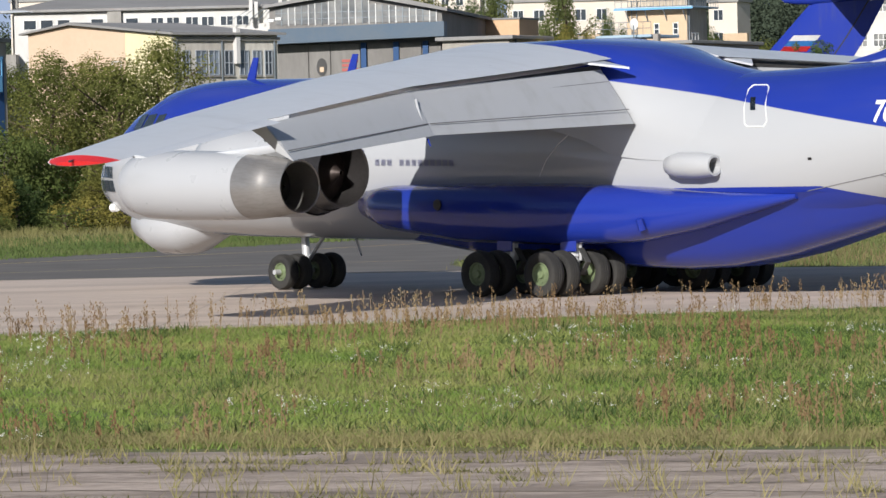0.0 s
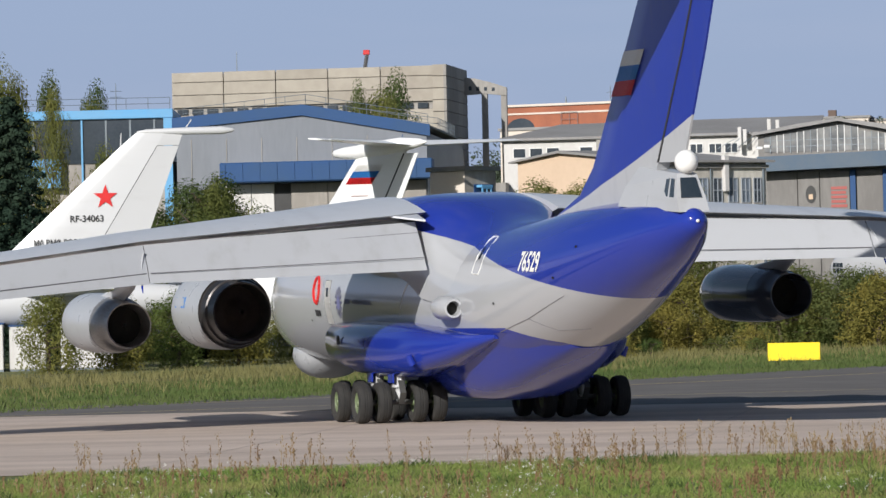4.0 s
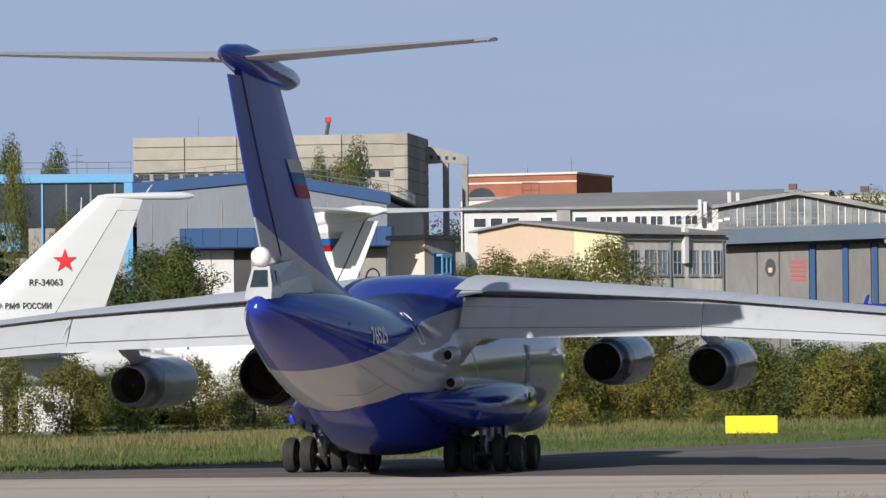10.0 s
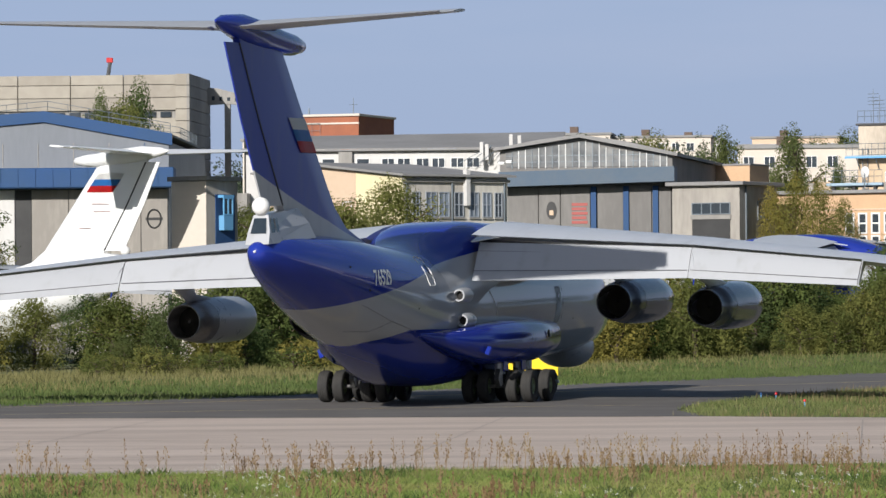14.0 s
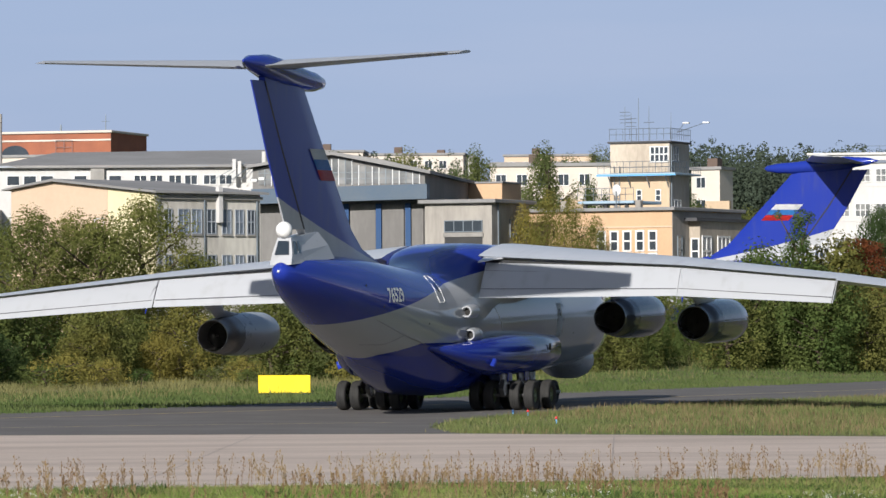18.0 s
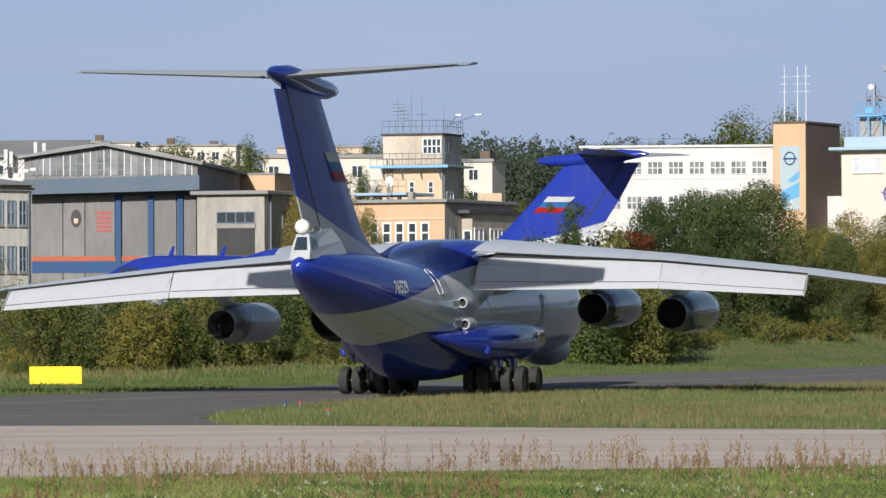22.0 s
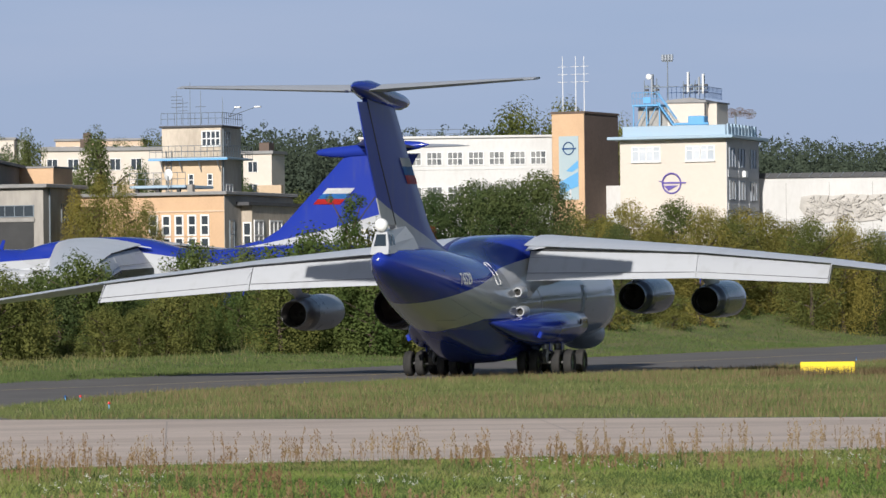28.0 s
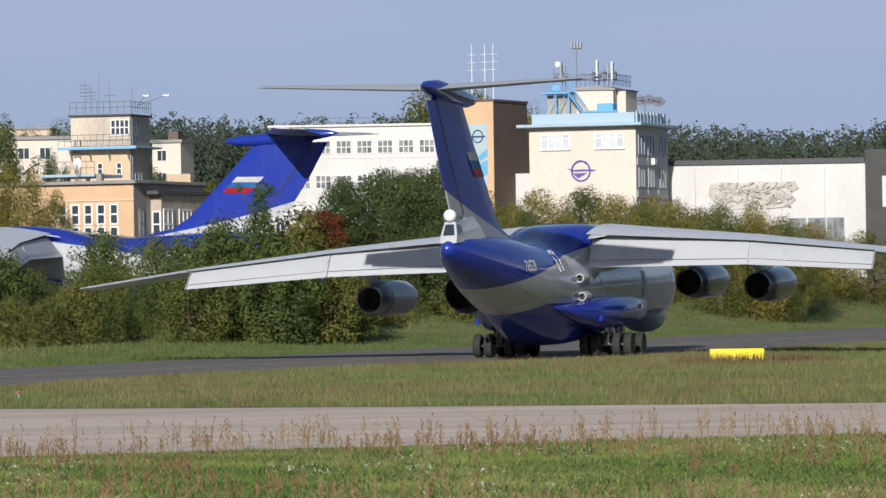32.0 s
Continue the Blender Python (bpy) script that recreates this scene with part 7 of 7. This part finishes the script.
M["blade_fresh"] = leaf_material("fresh_blade", (0.16, 0.26, 0.055), (0.36, 0.345, 0.125), thin=0.35)
M["blade"] = leaf_material("grass_blade", (0.085, 0.13, 0.04), (0.18, 0.20, 0.075), thin=0.3)
M["blade_dry"] = leaf_material("dry_blade", (0.20, 0.19, 0.08), (0.35, 0.30, 0.15), thin=0.3)
M["crack"] = worn("road_crack", (0.15, 0.125, 0.09), (0.22, 0.18, 0.14), 2, 0.95)
M["stalk"] = leaf_material("sorrel_stalk", (0.20, 0.125, 0.065), (0.37, 0.29, 0.16), thin=0.25)
M["stalk_dark"] = leaf_material("dark_stalk", (0.115, 0.082, 0.045), (0.22, 0.17, 0.09), thin=0.2)
M["blade_far"] = leaf_material("far_blade", (0.13, 0.14, 0.05), (0.25, 0.225, 0.10), thin=0.3)
M["petal"] = worn("petal", (0.75, 0.75, 0.70), (0.6, 0.6, 0.55), 3, 0.6, bump=0)


def near_edge(x):
    return 109.2 + 0.18 * x if x > -14 else 106.6


rng = np.random.default_rng(21)
meadow = lambda x, y: y < near_edge(x) - 0.3 and y > 64.3 - 0.33 * (x + 4) and abs(x) < y * 0.32
blades("meadow_grass", "fresh green meadow grass beside the concrete strip", scatter(rng, 90000, -18, 32, 60, 116, meadow), 0.105, 0.016, rng, M["blade_fresh"], lean=1.0, per=4, spread=0.13)
patch = lambda x, y: meadow(x, y) and noise.noise(Vector((x * 0.12, y * 0.07, 0))) > 0.05
blades("dry_grass", "straw-coloured dry grass patches in the meadow", scatter(rng, 20000, -18, 32, 60, 116, patch), 0.2, 0.010, rng, M["blade_dry"], lean=0.6, per=3)
verge = np.array([(x, 64.6 - 0.33 * (x + 4) + abs(rng.normal()) * 1.5) for x in rng.uniform(-10, 11, 5200)])
blades("verge_straw", "dry straw-coloured grass along the edge of the old road", verge, 0.13, 0.012, rng, M["blade_dry"], lean=1.1, per=5, spread=0.15)
tufts = scatter(rng, 2600, -18, 32, 60, 116, lambda x, y: meadow(x, y) and noise.noise(Vector((x * 0.35, y * 0.2, 6))) > 0.18)
blades("meadow_herbs", "dark green herb clumps in the meadow", tufts, 0.2, 0.03, rng, M["blade"], lean=0.7, per=14, spread=0.16, category="weeds")
# dark tufts, denser to the right, added to put the dimness there into colour
clover = scatter(rng, 7000, 4, 34, 62, 116, lambda x, y: meadow(x, y) and noise.noise(Vector((x * 0.2, y * 0.15, 14))) > -0.25 * (x - 4) / 20)
blades("clover", "low dark tufts added to dim the right of the meadow", clover, 0.13, 0.03, rng, M["blade"], lean=0.9, per=8, spread=0.2, category="weeds")
island = lambda x, y: y > (160.2 - 0.13 * (x + 20) if x < 6 else 157 - 0.47 * (x - 6)) + 0.3 and x > 5.6 and y < np.interp(x, (5.2, 6, 9, 14, 22, 30, 48, 61, 120), (166, 174, 186, 200, 214.5, 224, 241, 261, 354)) - 0.3 and x < 75 and y > (142.8 - 0.29 * (x - 36) if x > 36 else 0)
blades("island_grass", "mown grass island between concrete strip and asphalt taxiway", scatter(rng, 60000, 5, 75, 125, 285, island), 0.18, 0.018, rng, M["blade"], per=6, spread=0.25)
blades("island_straw", "straw-coloured grass along the taxiway edge", scatter(rng, 5000, 5, 75, 125, 285, island), 0.22, 0.016, rng, M["blade_dry"], per=3, spread=0.25)
blades("island_sorrel", "reddish sorrel stalks among the island grass", scatter(rng, 24000, 5, 75, 125, 285, lambda x, y: island(x, y) and noise.noise(Vector((x * 0.08, y * 0.05, 2))) > -0.12), 0.32, 0.018, rng, M["stalk_dark"], 0.2, 3, 0.25, "weeds")
blades("sign_weeds", "tall brown seeding weeds before the sign box", scatter(rng, 420, 45.0, 53.0, 215.0, 219.2, lambda x, y: True), 0.5, 0.02, rng, M["stalk_dark"], 0.2, 4, 0.25, "weeds")
far_xy = np.array([along(s, w) for s, w in zip(rng.uniform(-110, 230, 34000), rng.uniform(1.0, 30, 34000) ** 1.0)])
blades("far_grass", "green grass on the bank beyond the taxiway", far_xy, 0.2, 0.03, rng, M["blade"], per=5, spread=0.4)
far_xy = np.array([along(s, w) for s, w in zip(rng.uniform(-110, 230, 15000), 12 + rng.uniform(0, 1, 15000) ** 0.5 * 36)])
blades("far_straw", "tall dry grass before the hedge", far_xy, 0.45, 0.03, rng, M["blade_far"], per=4, spread=0.3)


def weeds(name, label, xy, rng, h):
    """Seed-bearing stalks: a thin stem with a spindle of small seed clusters."""
    verts, faces = [], []
    for x, y in xy:
        hh = h * rng.uniform(0.5, 1.3)
        dx, dy = rng.normal() * 0.08 * hh, rng.normal() * 0.08 * hh
        i = len(verts)
        verts += [(x - 0.006, y, 0), (x + 0.006, y, 0), (x + dx + 0.004, y + dy, hh), (x + dx - 0.004, y + dy, hh)]
        faces.append((i, i + 1, i + 2, i + 3))
        for k in range(18):
            u = 0.42 + 0.58 * k / 18
            q = 0.055 * math.sin(math.pi * (0.12 + 0.8 * k / 18)) * hh / 0.8
            px, py, pz = x + dx * u + rng.normal() * q, y + dy * u + rng.normal() * q, hh * u
            s = 0.021 * rng.uniform(0.6, 1.3)
            a = rng.uniform(0, 6.28)
            i = len(verts)
            verts += [(px - s * math.cos(a), py - s * math.sin(a), pz - s), (px + s * math.cos(a), py + s * math.sin(a), pz), (px, py, pz + s * 1.8)]
            faces.append((i, i + 1, i + 2))
    me = bpy.data.meshes.new(name)
    me.from_pydata(verts, [], faces)
    me.materials.append(M["stalk"])
    return tagged(new(name, me), label, "weeds", kind="stuff")


edge = np.array([(x, near_edge(x) - 0.4 - abs(rng.normal()) * 3.0) for x in rng.uniform(-17, 32, 520) if x > -6 or rng.random() < 0.45])
weeds("sorrel", "reddish-brown seeding sorrel stalks along the grass edge", edge, rng, 0.76)
weeds("sorrel_scattered", "scattered reddish sorrel stalks in the meadow", scatter(rng, 4200, -18, 32, 62, 112, lambda x, y: meadow(x, y) and noise.noise(Vector((x * 0.2, y * 0.1, 4))) > 0.02), rng, 0.46)
fl = scatter(rng, 4200, -16, 28, 64, 110, lambda x, y: meadow(x, y) and noise.noise(Vector((x * 0.25, y * 0.12, 9))) > 0.12)
fl = fl[:1500]
heads = leaves("white_flowers", [(x, y, 0.16 + 0.08 * rng.random()) for x, y in fl], [0.05] * len(fl), 5200, 0.016, rng, M["petal"])
tagged(heads, "small white meadow flowers", "flowers", kind="stuff")
road = bpy.data.objects["road"]
creep = []
for k in range(7):
    y0 = 52.5 + k * 1.75
    line = [(x, y0 - 0.33 * (x + 4) + 0.22 * math.sin(x * 0.9 + k * 2.1) + 0.1 * math.sin(x * 2.7 + k)) for x in np.arange(-12, 14, 0.6).tolist()]
    stripe("crack", line, 0.035 + 0.02 * (k % 3), 0.017, M["crack"]).parent = road
    creep += [(x + rng.normal() * 0.2, y + rng.normal() * 0.16) for x, y in line for _ in range(9) if noise.noise(Vector((x * 0.4, y * 0.4, k))) > 0.05]
blades("crack_grass", "green and straw grass growing in the cracks of the old road", np.array(creep), 0.1, 0.014, rng, M["blade_far"], 1.0, 6, 0.1)
road_tufts = np.stack([rng.uniform(-9, 10, 260), rng.uniform(51, 63, 260)], 1)
blades("road_weeds", "straw-coloured weeds in the cracks of the old road", road_tufts, 0.3, 0.012, rng, M["blade_dry"], 0.5, 9, 0.12)


def motions():
    rows = [(t, pose(x, y, 0.024, 0, 0, 90 + a)) for t, x, y, a in TAXI]
    walk(plane, rows)
    # the wheels roll as far as the aircraft goes
    ts = [r[0] for r in TAXI]
    fine = np.arange(0, 32.01, 0.2)
    px, py = np.interp(fine, ts, [r[1] for r in TAXI]), np.interp(fine, ts, [r[2] for r in TAXI])
    run = np.concatenate([[0], np.cumsum(np.hypot(np.diff(px), np.diff(py)))])
    for w, r in WHEELS:
        x, y, z = w.location
        walk(w, [(float(t), pose(x, y, z, 0, math.degrees(s / r), 0)) for t, s in zip(fine, run)])


motions()
